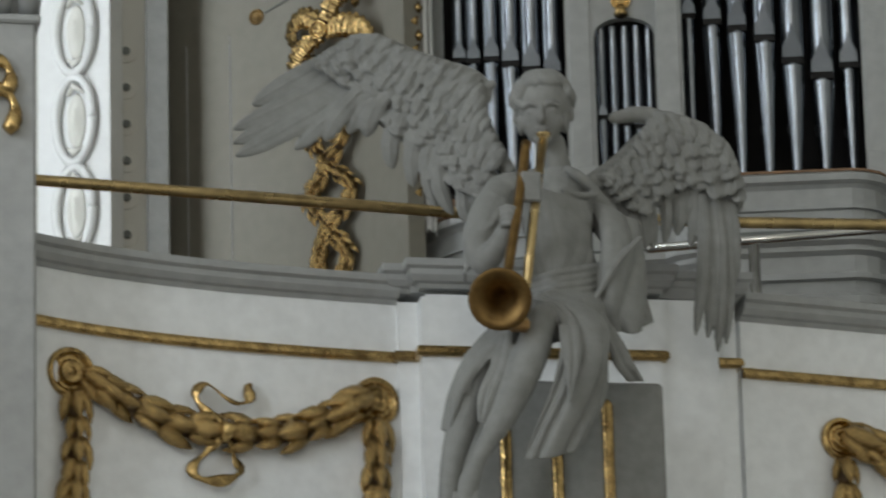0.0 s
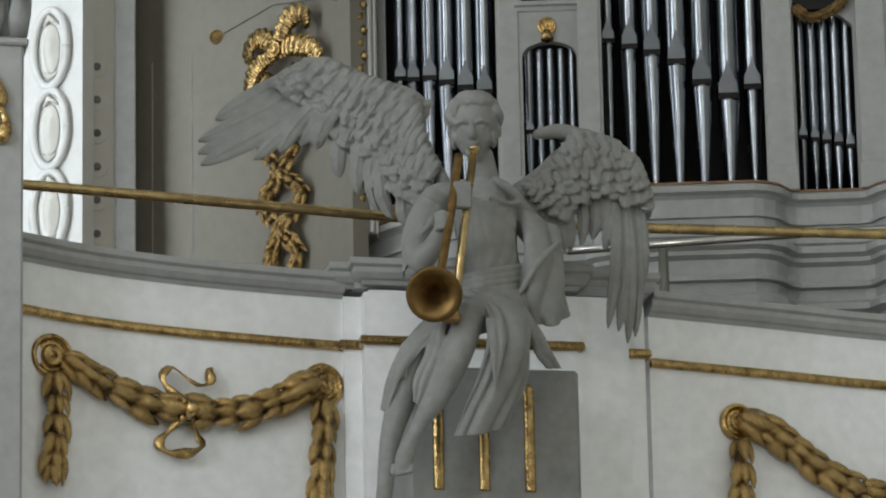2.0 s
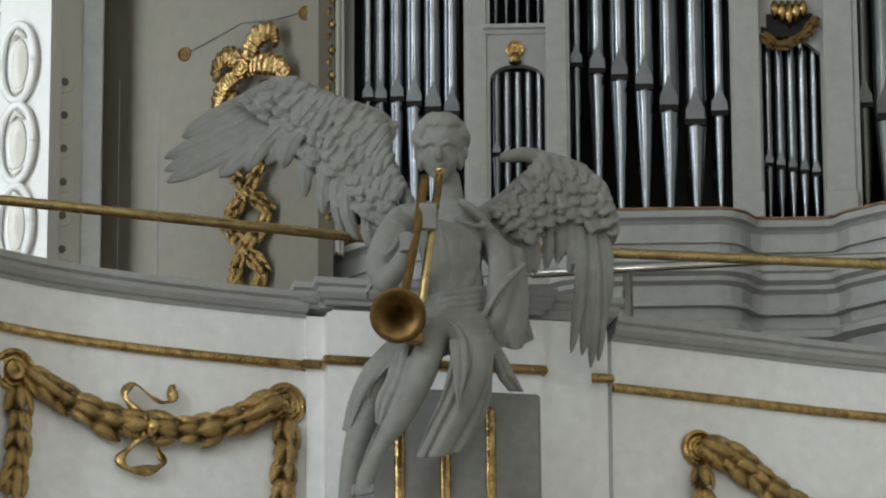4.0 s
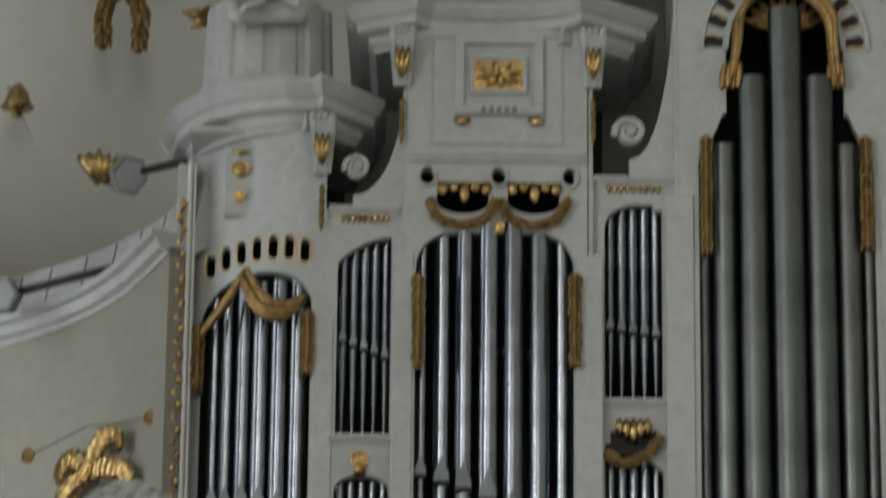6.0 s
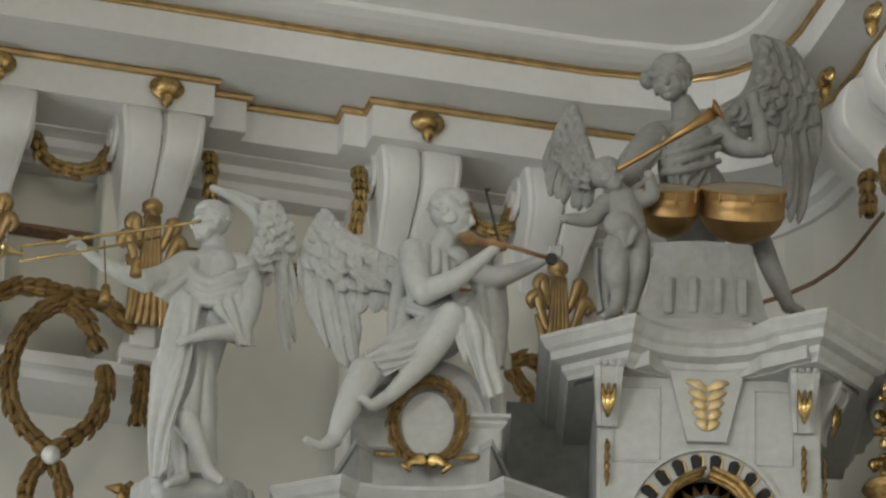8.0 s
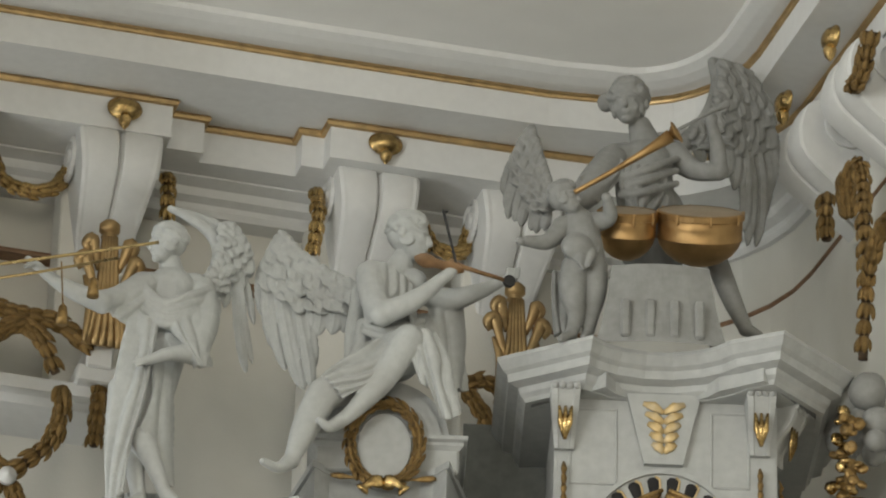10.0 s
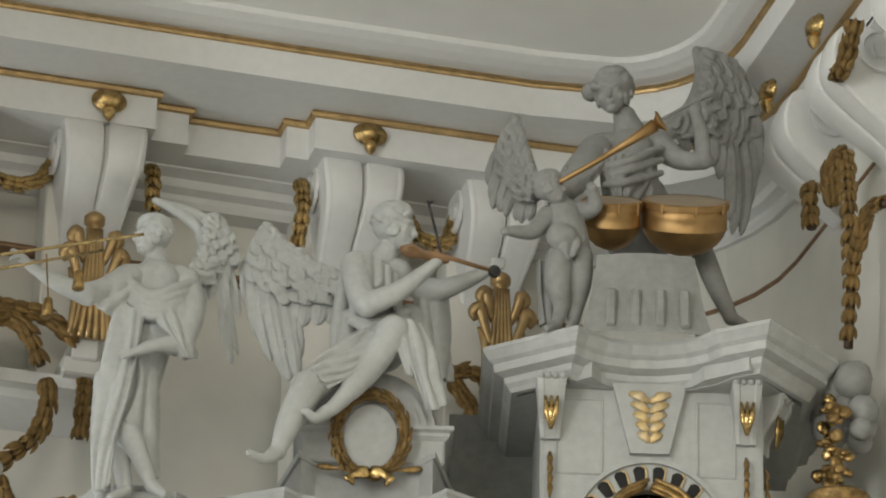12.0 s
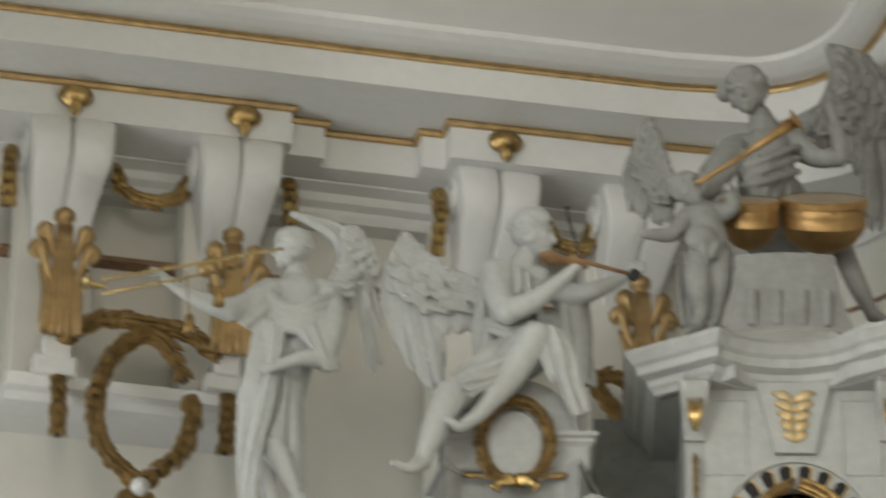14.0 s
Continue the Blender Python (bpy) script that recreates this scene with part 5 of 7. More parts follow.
f.cloth([[(5.087, 19.680, 11.625), (4.941, 19.640, 11.493), (4.797, 19.620, 11.343)], [(5.153, 19.630, 11.575), (5.010, 19.580, 11.422), (4.849, 19.580, 11.288)], [(5.202, 19.580, 11.521), (5.065, 19.570, 11.361), (4.897, 19.600, 11.236)]], 4, 0.0511, 0.5, 0.021, 5)
f.cloth([[(5.216, 19.560, 11.633), (5.253, 19.540, 11.495), (5.309, 19.570, 11.369), (5.382, 19.600, 11.210)], [(5.280, 19.550, 11.639), (5.340, 19.520, 11.470), (5.379, 19.550, 11.341), (5.427, 19.580, 11.201)], [(5.358, 19.600, 11.636), (5.426, 19.580, 11.496), (5.457, 19.600, 11.375), (5.490, 19.620, 11.270)]], 3, 0.0644, 0.5, 0.024, 6)
f.cloth([[(5.201, 19.560, 11.556), (5.232, 19.560, 11.442), (5.267, 19.580, 11.367)], [(5.255, 19.550, 11.530), (5.285, 19.550, 11.415), (5.312, 19.580, 11.344)]], 2, 0.0386, 0.6, 0.016, 7)
f.limb((5.041, 19.900, 11.965, 0.041), (5.008, 19.900, 11.746, 0.035), (4.990, 19.880, 11.606, 0.022))
f.limb((5.059, 19.850, 11.761, 0.044), (5.027, 19.820, 11.620, 0.035), (4.969, 19.800, 11.512, 0.022))
f.limb((5.079, 19.980, 11.985, 0.038), (4.940, 20.080, 12.091, 0.039), (4.808, 20.140, 12.204, 0.039), (4.719, 20.180, 12.334, 0.028))
f.wing([((5.050, 11.983), (5.058, 11.923), (5.048, 11.854)), ((4.970, 12.013), (4.988, 11.909), (4.983, 11.813)), ((4.891, 12.043), (4.909, 11.908), (4.899, 11.799)), ((4.816, 12.074), (4.850, 11.926), (4.849, 11.797)), ((4.766, 12.078), (4.842, 11.783), (4.886, 11.561)), ((4.714, 12.113), (4.777, 11.785), (4.849, 11.537)), ((4.676, 12.150), (4.725, 11.849), (4.815, 11.564)), ((4.660, 12.222), (4.659, 11.943), (4.731, 11.703)), ((4.677, 12.299), (4.632, 12.136), (4.649, 11.938))],
       [((5.072, 12.024), (5.056, 11.969), (5.035, 11.913)), ((4.972, 12.089), (4.964, 11.989), (4.939, 11.886)), ((4.880, 12.149), (4.871, 12.024), (4.853, 11.892)), ((4.803, 12.218), (4.782, 12.091), (4.770, 11.941)), ((4.744, 12.303), (4.704, 12.159), (4.705, 11.989)), ((4.712, 12.361), (4.654, 12.233), (4.644, 12.061))],
       12, 13, (0.039, 0.044), 0.044, 20.00, 20.20, 61, 6)
f.finish("statue", "pale carved winged statue seated on an arched plinth playing a violin", PALE, 0.005)

f = Sculpt()
f.head(5.918, 19.400, 12.380, 0.085, 48, -4, 18, 0.5)
f.limb((5.974, 19.420, 12.328, 0.044), (6.012, 19.450, 12.297, 0.066))
f.limb((6.007, 19.450, 12.265, 0.090), (6.024, 19.440, 12.161, 0.098), (6.045, 19.450, 12.077, 0.095))
f.lump(5.971, 19.360, 12.104, 0.081, 0.054, 0.071, 0, 0)
f.limb((5.927, 19.450, 12.252, 0.055), (5.835, 19.400, 12.132, 0.041), (5.719, 19.370, 12.098, 0.027))
f.lump(5.688, 19.360, 12.088, 0.027, 0.019, 0.022, 0, 0)
f.limb((6.072, 19.430, 12.287, 0.052), (6.130, 19.360, 12.293, 0.041), (6.107, 19.300, 12.342, 0.027))
f.lump(6.092, 19.280, 12.354, 0.027, 0.022, 0.025, 0, 0)
f.limb((5.980, 19.430, 12.026, 0.068), (5.960, 19.390, 11.867, 0.062), (5.985, 19.410, 11.759, 0.041), (5.954, 19.380, 11.644, 0.030))
f.limb((5.951, 19.370, 11.633, 0.030), (5.885, 19.320, 11.581, 0.019))
f.limb((6.079, 19.430, 12.043, 0.068), (6.074, 19.410, 11.895, 0.060), (6.064, 19.430, 11.781, 0.041), (6.047, 19.410, 11.685, 0.030))
f.limb((6.044, 19.400, 11.674, 0.027), (6.010, 19.360, 11.625, 0.019))
f.cloth([[(5.898, 19.380, 12.096), (5.952, 19.340, 12.024), (5.995, 19.340, 11.970)], [(5.968, 19.350, 12.108), (6.002, 19.320, 12.047), (6.025, 19.330, 11.994)], [(6.091, 19.380, 12.173), (6.082, 19.350, 12.096), (6.063, 19.360, 12.036)]], 2, 0.0391, 0.6, 0.016, 3)
f.cloth([[(5.893, 19.520, 12.041), (5.895, 19.520, 11.889), (5.912, 19.520, 11.703)], [(5.959, 19.500, 12.042), (5.974, 19.500, 11.892), (6.005, 19.500, 11.708)]], 2, 0.0520, 0.5, 0.038, 4)
f.limb((5.898, 19.550, 12.421, 0.036), (5.862, 19.620, 12.638, 0.039), (5.825, 19.680, 12.859, 0.028))
f.wing([((5.901, 12.402), (5.882, 12.352), (5.877, 12.298)), ((5.866, 12.536), (5.833, 12.405), (5.823, 12.298)), ((5.839, 12.640), (5.784, 12.474), (5.762, 12.340)), ((5.829, 12.749), (5.745, 12.546), (5.719, 12.395)), ((5.817, 12.841), (5.724, 12.667), (5.706, 12.523))],
       [((5.901, 12.464), (5.870, 12.412), (5.853, 12.356)), ((5.862, 12.628), (5.817, 12.501), (5.790, 12.409)), ((5.843, 12.762), (5.779, 12.615), (5.752, 12.504)), ((5.819, 12.883), (5.751, 12.735), (5.727, 12.615))],
       8, 9, (0.030, 0.033), 0.036, 19.56, 19.68, 71, 6)
f.finish("statue", "grey carved putto with wings standing on the tower cornice", STONE, 0.005)

f = Sculpt()
f.head(6.350, 19.750, 13.172, 0.119, -30, 14, 19, 0.3)
f.lump(6.263, 19.850, 13.210, 0.045, 0.040, 0.051, 0, 0)
f.limb((6.423, 19.790, 13.067, 0.059), (6.472, 19.830, 12.977, 0.090))
f.limb((6.472, 19.850, 12.898, 0.136), (6.457, 19.820, 12.752, 0.146), (6.488, 19.850, 12.629, 0.146))
f.limb((6.300, 19.820, 12.885, 0.073), (6.611, 19.820, 12.954, 0.074))
f.limb((6.272, 19.780, 12.844, 0.079), (6.154, 19.680, 12.646, 0.083), (6.072, 19.620, 12.517, 0.066))
f.cloth([[(6.287, 19.780, 12.942), (6.188, 19.700, 12.788), (6.042, 19.600, 12.617)], [(6.312, 19.720, 12.851), (6.196, 19.630, 12.675), (6.080, 19.580, 12.535)], [(6.327, 19.720, 12.759), (6.243, 19.640, 12.625), (6.159, 19.600, 12.502)]], 2, 0.0465, 0.5, 0.022, 3)
f.limb((6.619, 19.800, 12.929, 0.071), (6.703, 19.740, 12.842, 0.051), (6.798, 19.670, 12.816, 0.045))
f.limb((6.804, 19.670, 12.823, 0.045), (6.766, 19.610, 12.936, 0.037), (6.726, 19.580, 13.032, 0.025))
f.lump(6.723, 19.570, 13.058, 0.034, 0.025, 0.034, 0, 0)
f.cloth([[(6.282, 19.700, 12.820), (6.282, 19.670, 12.646), (6.336, 19.700, 12.529)], [(6.381, 19.660, 12.785), (6.375, 19.640, 12.647), (6.396, 19.660, 12.519)], [(6.541, 19.700, 12.848), (6.529, 19.680, 12.693), (6.548, 19.720, 12.574)]], 5, 0.0402, 0.5, 0.022, 4)
f.limb((6.285, 19.680, 12.699, 0.017), (6.401, 19.630, 12.734, 0.022), (6.592, 19.720, 12.883, 0.017))
f.limb((6.285, 19.680, 12.652, 0.017), (6.401, 19.630, 12.678, 0.022), (6.592, 19.720, 12.813, 0.017))
f.limb((6.286, 19.680, 12.601, 0.017), (6.401, 19.630, 12.614, 0.022), (6.592, 19.720, 12.740, 0.017))
f.limb((6.519, 19.900, 12.643, 0.169), (6.551, 19.950, 12.483, 0.169))
f.limb((6.817, 19.750, 12.349, 0.056), (6.869, 19.700, 12.146, 0.050), (6.937, 19.680, 11.977, 0.036))
f.limb((6.937, 19.680, 11.970, 0.036), (6.993, 19.640, 11.929, 0.022))
f.limb((6.674, 19.920, 13.059, 0.043), (6.859, 20.000, 13.308, 0.049), (6.935, 20.060, 13.538, 0.046), (6.906, 20.080, 13.683, 0.026))
f.limb((6.906, 20.080, 13.690, 0.023), (7.032, 20.090, 13.658, 0.038), (7.145, 20.100, 13.543, 0.035), (7.217, 20.100, 13.367, 0.023))
f.wing([((6.734, 13.108), (6.779, 13.067), (6.809, 13.017)), ((6.835, 13.238), (6.895, 13.118), (6.910, 13.004)), ((6.937, 13.370), (6.996, 13.151), (7.013, 12.910)), ((7.009, 13.432), (7.067, 13.048), (7.070, 12.687)), ((7.065, 13.457), (7.144, 13.044), (7.134, 12.654)), ((7.121, 13.450), (7.210, 13.169), (7.183, 12.864)), ((7.162, 13.473), (7.241, 13.321), (7.239, 13.173))],
       [((6.704, 13.119), (6.764, 13.097), (6.794, 13.060)), ((6.847, 13.314), (6.907, 13.219), (6.912, 13.123)), ((6.905, 13.519), (6.978, 13.344), (6.995, 13.150)), ((6.934, 13.658), (7.061, 13.431), (7.083, 13.189)), ((7.072, 13.650), (7.187, 13.461), (7.203, 13.232))],
       10, 11, (0.038, 0.040), 0.046, 19.92, 20.10, 81, 6)
f.finish("statue", "grey carved winged statue behind two kettledrums with a raised mallet", STONE, 0.005)

# ---- niche wall beside the organ ----
NICHE = [(p.x, p.y) for p in spline([(2.80, 21.60, 0), (2.90, 21.47, 0), (3.06, 21.30, 0), (3.36, 20.97, 0), (3.56, 20.67, 0), (3.70, 20.30, 0)], 24)]
RISE = [(x, y, 0.20 * (i / 23) ** 2.5) for i, (x, y) in enumerate(NICHE)]
bm = sweep(bmesh.new(), [(-0.08, 5.6), (0, 5.6), (0, 9.40), (-0.08, 9.40)], RISE)
niche = thing("wall_niche", "curved beige panelled wall beside the organ", "wall", bm=bm, mat=BEIGE, kind="structure")
part("shelf_moulding", sweep(bmesh.new(), [(-0.1, 9.36), (0.01, 9.36), (0.02, 9.38), (0.05, 9.39), (0.07, 9.43), (0.10, 9.44), (0.10, 9.475), (-0.25, 9.48)], RISE), CASE, niche, "moulded ledge on top of the curved wall")
part("skirt_wall", sweep(bmesh.new(), [(-0.26, 9.47), (-0.12, 9.47), (-0.19, 9.80), (-0.26, 9.80)], RISE), CAPGREY, niche, "grey boarded skirt above the ledge")
for i in range(1, 23, 2):
    x, y = NICHE[i]
    a = math.atan2(NICHE[i + 1][1] - NICHE[i - 1][1], NICHE[i + 1][0] - NICHE[i - 1][0])
    part("batten", tube(bmesh.new(), [(x - math.sin(a) * 0.12, y + math.cos(a) * 0.12, 9.48 + RISE[i][2]), (x - math.sin(a) * 0.19, y + math.cos(a) * 0.19, 9.80 + RISE[i][2])], 0.005, 5), SHADE, niche)
for i in (6, 10):
    x, y = NICHE[i]
    part("panel_joint", boxed(x - 0.002, x + 0.002, y - 0.004, y + 0.01, 5.7, 8.75), CAPGREY, niche)
wl = thing("wall_niche_pilaster", "pale flat pilaster with round bosses beside a window recess", "pilaster", kind="structure")
part("shaft", boxed(2.57, 2.83, 21.28, 21.9, 5.6, 10.4, bevel=0.006), PLASTER, wl)
part("shaft_edge", boxed(2.74, 2.84, 21.255, 21.8, 5.6, 10.4, bevel=0.008), CASE, wl)
for k in range(9):
    z = 7.35 + 0.165 * k
    part("boss", lathe(bmesh.new(), [(0.052, 0), (0.05, 0.006), (0.02, 0.008), (0.018, 0.016), (0, 0.018)], 16, Matrix.Translation((2.655, 21.28, z)) @ Matrix.Rotation(radians(90), 4, "X")), PLASTER, wl, soft=False)
    part("boss_eye", lathe(bmesh.new(), [(0.019, 0), (0.016, 0.006), (0, 0.008)], 10, Matrix.Translation((2.655, 21.263, z)) @ Matrix.Rotation(radians(90), 4, "X")), SHADE, wl)
bead = mesh_from(lathe(bmesh.new(), [(0, -0.012), (0.010, -0.008), (0.012, 0), (0.010, 0.008), (0, 0.012)], 8), "bead", BROWN, True)
for k in range(70):
    part("bead", bead, None, wl, m=pose(2.562, 21.275, 7.0 + 0.026 * k))
wp = thing("window_reveal", "white stucco window reveal with oval frames", "window reveal", pose(2.44, 21.25, 0, 0, 0, -40), kind="structure")
part("panel", boxed(-0.2, 0.17, 0.0, 0.1, 5.6, 10.4), WHITE, wp)
for k in range(5):
    z = 7.14 + 0.40 * k
    bm = bmesh.new()
    ring = [(0.0 + 0.095 * math.cos(radians(a)), -0.02, z + 0.19 * math.sin(radians(a))) for a in range(0, 361, 15)]
    tube(bm, ring, 0.02, 8)
    part("oval_frame", bm, WHITE, wp, soft=True)
    bm = lathe(bmesh.new(), [(0.06, 0), (0.055, 0.012), (0.03, 0.016), (0.024, 0.03), (0, 0.034)], 16, Matrix.Translation((0, 0.0, z)) @ Matrix.Rotation(radians(90), 4, "X") @ Matrix.Diagonal((0.8, 2.1, 1, 1)))
    for q in (-1, 1):
        tube(bm, [(-0.04, -0.01, z + q * 0.12), (0, -0.03, z + q * 0.15), (0.04, -0.01, z + q * 0.12)], [0.008, 0.016, 0.008], 6)
    part("stucco_flower", bm, PLASTER, wp, soft=True)

# near pier with capital
pr = thing("pier", "grey-blue painted pier with carved capital and gilded scroll", "pier", kind="structure")
part("shaft", boxed(1.50, 1.862, 17.15, 17.6, 4.2, 7.38, bevel=0.01), CAPGREY, pr)
part("neck_ring", boxed(1.48, 1.878, 17.13, 17.62, 7.37, 7.40, bevel=0.008), CAPGREY, pr)
bm = lathe(bmesh.new(), [(0.19, 7.40), (0.2, 7.5), (0.25, 7.6), (0.27, 7.72), (0.26, 7.75)], 4, pose(1.68, 17.37, 0, 0, 0, 45))
part("capital_bell", bm, CAPGREY, pr)
for k in range(4):
    for s in (0, 1):
        bm = tube(bmesh.new(), [(1.54 + 0.1 * k, 17.17, 7.41 + 0.1 * s), (1.54 + 0.1 * k, 17.12, 7.49 + 0.1 * s), (1.55 + 0.1 * k, 17.09, 7.55 + 0.1 * s), (1.55 + 0.1 * k, 17.06, 7.53 + 0.1 * s)], [0.035, 0.045, 0.035, 0.012], 8, 0.5, Vector((0, 1, 0)))
        part("acanthus_leaf", bm, CAPGREY, pr, soft=True)
for k, (zz, rr) in enumerate(((7.17, 0.045), (7.05, 0.06))):
    bm = tube(bmesh.new(), [(1.73 + rr * math.cos(radians(a)), 17.13, zz + rr * 1.3 * math.sin(radians(a))) for a in range(-60, 200, 20)], [0.022 + 0.008 * math.sin(i) for i in range(13)], 8)
    part("gilt_scroll", bm, GOLD, pr, "gilded scroll", soft=True)

# ---- gilded garlands ----
def leaf_mesh(name, mat, L=1.0, W=0.54, T=0.27):
    """A pointed leaf along +x, its back on z = 0, with a raised midrib."""
    bm = bmesh.new()
    rows = []
    for t, w, h in ((0, 0.30, 0.3), (0.22, 0.85, 0.9), (0.5, 1.0, 1.0), (0.78, 0.62, 0.75), (1.0, 0.02, 0.25)):
        hw = W / 2 * w
        rows.append([bm.verts.new(p) for p in ((t * L, -hw, 0.15 * T * h), (t * L, -hw * 0.45, T * h * 0.85), (t * L, 0, T * h * 1.05), (t * L, hw * 0.45, T * h * 0.85), (t * L, hw, 0.15 * T * h))])
    for a, b in zip(rows, rows[1:]):
        for j in range(4):
            bm.faces.new((a[j], b[j], b[j + 1], a[j + 1]))
        bm.faces.new((a[0], a[4], b[4], b[0]))
    bm.faces.new(rows[0])
    return mesh_from(bm, name, mat, True)


LEAF = {m.name: leaf_mesh("leaf", m) for m in (GOLD, DULLGOLD)}
_rnd = random.Random(7)


def leaves_on(parent, pts, r0, r1, size, mat, out=Vector((0, -1, 0)), rows=5, both=False, core=True, pack=0.6):
    """Lays pointed leaves along a curve as a thick garland of radius r0 to r1, on its visible side."""
    n = 80
    P = spline(pts, n)
    total = sum((b - a).length for a, b in zip(P, P[1:]))
    # The dark core puts shade into the gaps between the leaves.
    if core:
        part("core", tube(bmesh.new(), P, [(r0 + (r1 - r0) * i / n) * 0.72 for i in range(n)], 8, 1.0, out), LEAF_SHADE, parent, soft=True)
    count = max(3, int(total / (size * pack)))
    for k in range(count):
        s = (k + 0.3) / count * (n - 2)
        i = int(s)
        p = P[i].lerp(P[i + 1], s - i)
        t = (P[min(i + 2, n - 1)] - P[max(i - 2, 0)]).normalized()
        if both and k > count / 2:
            t = -t
        side = t.cross(out).normalized()
        o = side.cross(t).normalized()
        r = r0 + (r1 - r0) * k / count
        for q in range(rows):
            a = radians(-78 + 156 * (q + (0.5 if k % 2 else 0.0)) / max(1, rows - (0 if k % 2 else 1))) if rows > 1 else 0
            if a > radians(85):
                continue
            nrm = (o * math.cos(a) + side * math.sin(a)).normalized()
            x = (t + nrm * 0.36).normalized()
            y = nrm.cross(x).normalized()
            z = x.cross(y)
            L = size * _rnd.uniform(0.85, 1.2)
            m = Matrix((x, y, z)).transposed().to_4x4()
            m.translation = p + nrm * r * 0.55 - x * L * 0.35
            m = m @ Matrix.Rotation(radians(_rnd.uniform(-12, 12)), 4, "X") @ Matrix.Diagonal((L, L * _rnd.uniform(0.9, 1.15), L, 1))
            ob = new("leaf", LEAF[mat.name])
            ob.parent = parent
            ob.matrix_basis = m
    return parent


def rosette(parent, c, r, mat=GOLD, out=Vector((0, -1, 0)), name="rosette"):
    q = out.to_track_quat("Z", "Y").to_matrix().to_4x4()
    q.translation = c
    bm = lathe(bmesh.new(), [(r, 0), (r * 1.0, r * 0.25), (r * 0.9, r * 0.38), (r * 0.78, r * 0.3), (r * 0.72, r * 0.12), (r * 0.5, r * 0.1), (r * 0.47, r * 0.34), (r * 0.36, r * 0.42), (r * 0.26, r * 0.3), (r * 0.2, r * 0.32), (0, r * 0.48)], 24, q)
    return part(name, bm, mat, parent, "turned gilded boss", soft=True)


def ribbon(parent, pts, w, mat=GOLD, n=30, name="ribbon"):
    return part(name, tube(bmesh.new(), spline(pts, n), [w * (0.8 + 0.35 * math.sin(i * 0.9)) for i in range(n)], 8, 0.35, Vector((0.3, 1, 0.2))), mat, parent, soft=True)


def out_at(x0, y0, x1, y1):
    d = Vector((x1 - x0, y1 - y0, 0)).normalized()
    return Vector((d.y, -d.x, 0))


# parapet festoon with bow, left
o1 = out_at(1.9, 17.43, 3.1, 17.8)
g = thing("festoon", "gilded laurel festoon with bow and two hanging drops on the parapet", "festoon", group="festoons on the parapet")
def onp(x, z, off=0.03):
    """A place on the west parapet's face."""
    for a, b in zip(LEFT, LEFT[1:]):
        if a[0] <= x <= b[0]:
            y = a[1] + (b[1] - a[1]) * (x - a[0]) / (b[0] - a[0])
            return Vector((x, y, z)) + o1 * off
    return Vector((x, 17.8, z))
rosette(g, onp(2.005, 6.24, 0.0), 0.088, out=o1)
rosette(g, onp(3.11, 6.24, 0.0), 0.088, out=o1)
leaves_on(g, [onp(2.06, 6.225), onp(2.15, 6.175), onp(2.33, 6.105), onp(2.52, 6.08)], 0.038, 0.05, 0.14, GOLD, o1, 3, pack=0.56)
leaves_on(g, [onp(3.06, 6.235), onp(2.96, 6.18), onp(2.77, 6.10), onp(2.54, 6.08)], 0.038, 0.05, 0.14, GOLD, o1, 3, pack=0.56)
leaves_on(g, [onp(2.01, 6.16), onp(2.015, 6.0), onp(2.005, 5.85), onp(2.0, 5.76)], 0.04, 0.028, 0.115, GOLD, o1, 3, pack=0.56)
leaves_on(g, [onp(3.10, 6.16), onp(3.10, 6.0), onp(3.085, 5.85), onp(3.08, 5.77)], 0.04, 0.028, 0.115, GOLD, o1, 3, pack=0.56)
ribbon(g, [onp(2.53, 6.08, 0.08), onp(2.46, 6.16, 0.06), onp(2.44, 6.21, 0.05), onp(2.48, 6.25, 0.05), onp(2.55, 6.20, 0.06), onp(2.60, 6.19, 0.05), onp(2.64, 6.21, 0.04), onp(2.635, 6.26, 0.03), onp(2.65, 6.265, 0.03)], 0.02)
ribbon(g, [onp(2.53, 6.08, 0.08), onp(2.48, 6.01, 0.05), onp(2.43, 5.95, 0.04), onp(2.46, 5.91, 0.05), onp(2.55, 5.915, 0.05), onp(2.60, 5.95, 0.05), onp(2.58, 5.99, 0.05), onp(2.55, 6.07, 0.07)], 0.02)
part("knot", tube(bmesh.new(), [onp(2.53, 6.11, 0.07), onp(2.54, 6.08, 0.095), onp(2.53, 6.05, 0.07)], [0.02, 0.035, 0.02], 8), GOLD, g, soft=True)
# right
o2 = out_at(4.47, 17.93, 5.53, 18.18)
def onr(x, z, off=0.03):
    for a, b in zip(RIGHT, RIGHT[1:]):
        if a[0] <= x <= b[0]:
            y = a[1] + (b[1] - a[1]) * (x - a[0]) / (b[0] - a[0])
            return Vector((x, y, z)) + o2 * off
    return Vector((x, 18.0, z))
g = thing("festoon", "gilded laurel festoon hanging from a boss on the parapet", "festoon", group="festoons on the parapet")
rosette(g, onr(4.845, 6.19, 0.0), 0.078, out=o2)
rosette(g, onr(6.1, 6.19, 0.0), 0.078, out=o2)
leaves_on(g, [onr(4.87, 6.20), onr(4.98, 6.15), onr(5.12, 6.06), onr(5.28, 5.97), onr(5.48, 5.92)], 0.038, 0.05, 0.14, GOLD, o2, 3, pack=0.56)
leaves_on(g, [onr(6.08, 6.20), onr(5.97, 6.15), onr(5.82, 6.05), onr(5.66, 5.96), onr(5.48, 5.92)], 0.038, 0.05, 0.14, GOLD, o2, 3, pack=0.56)
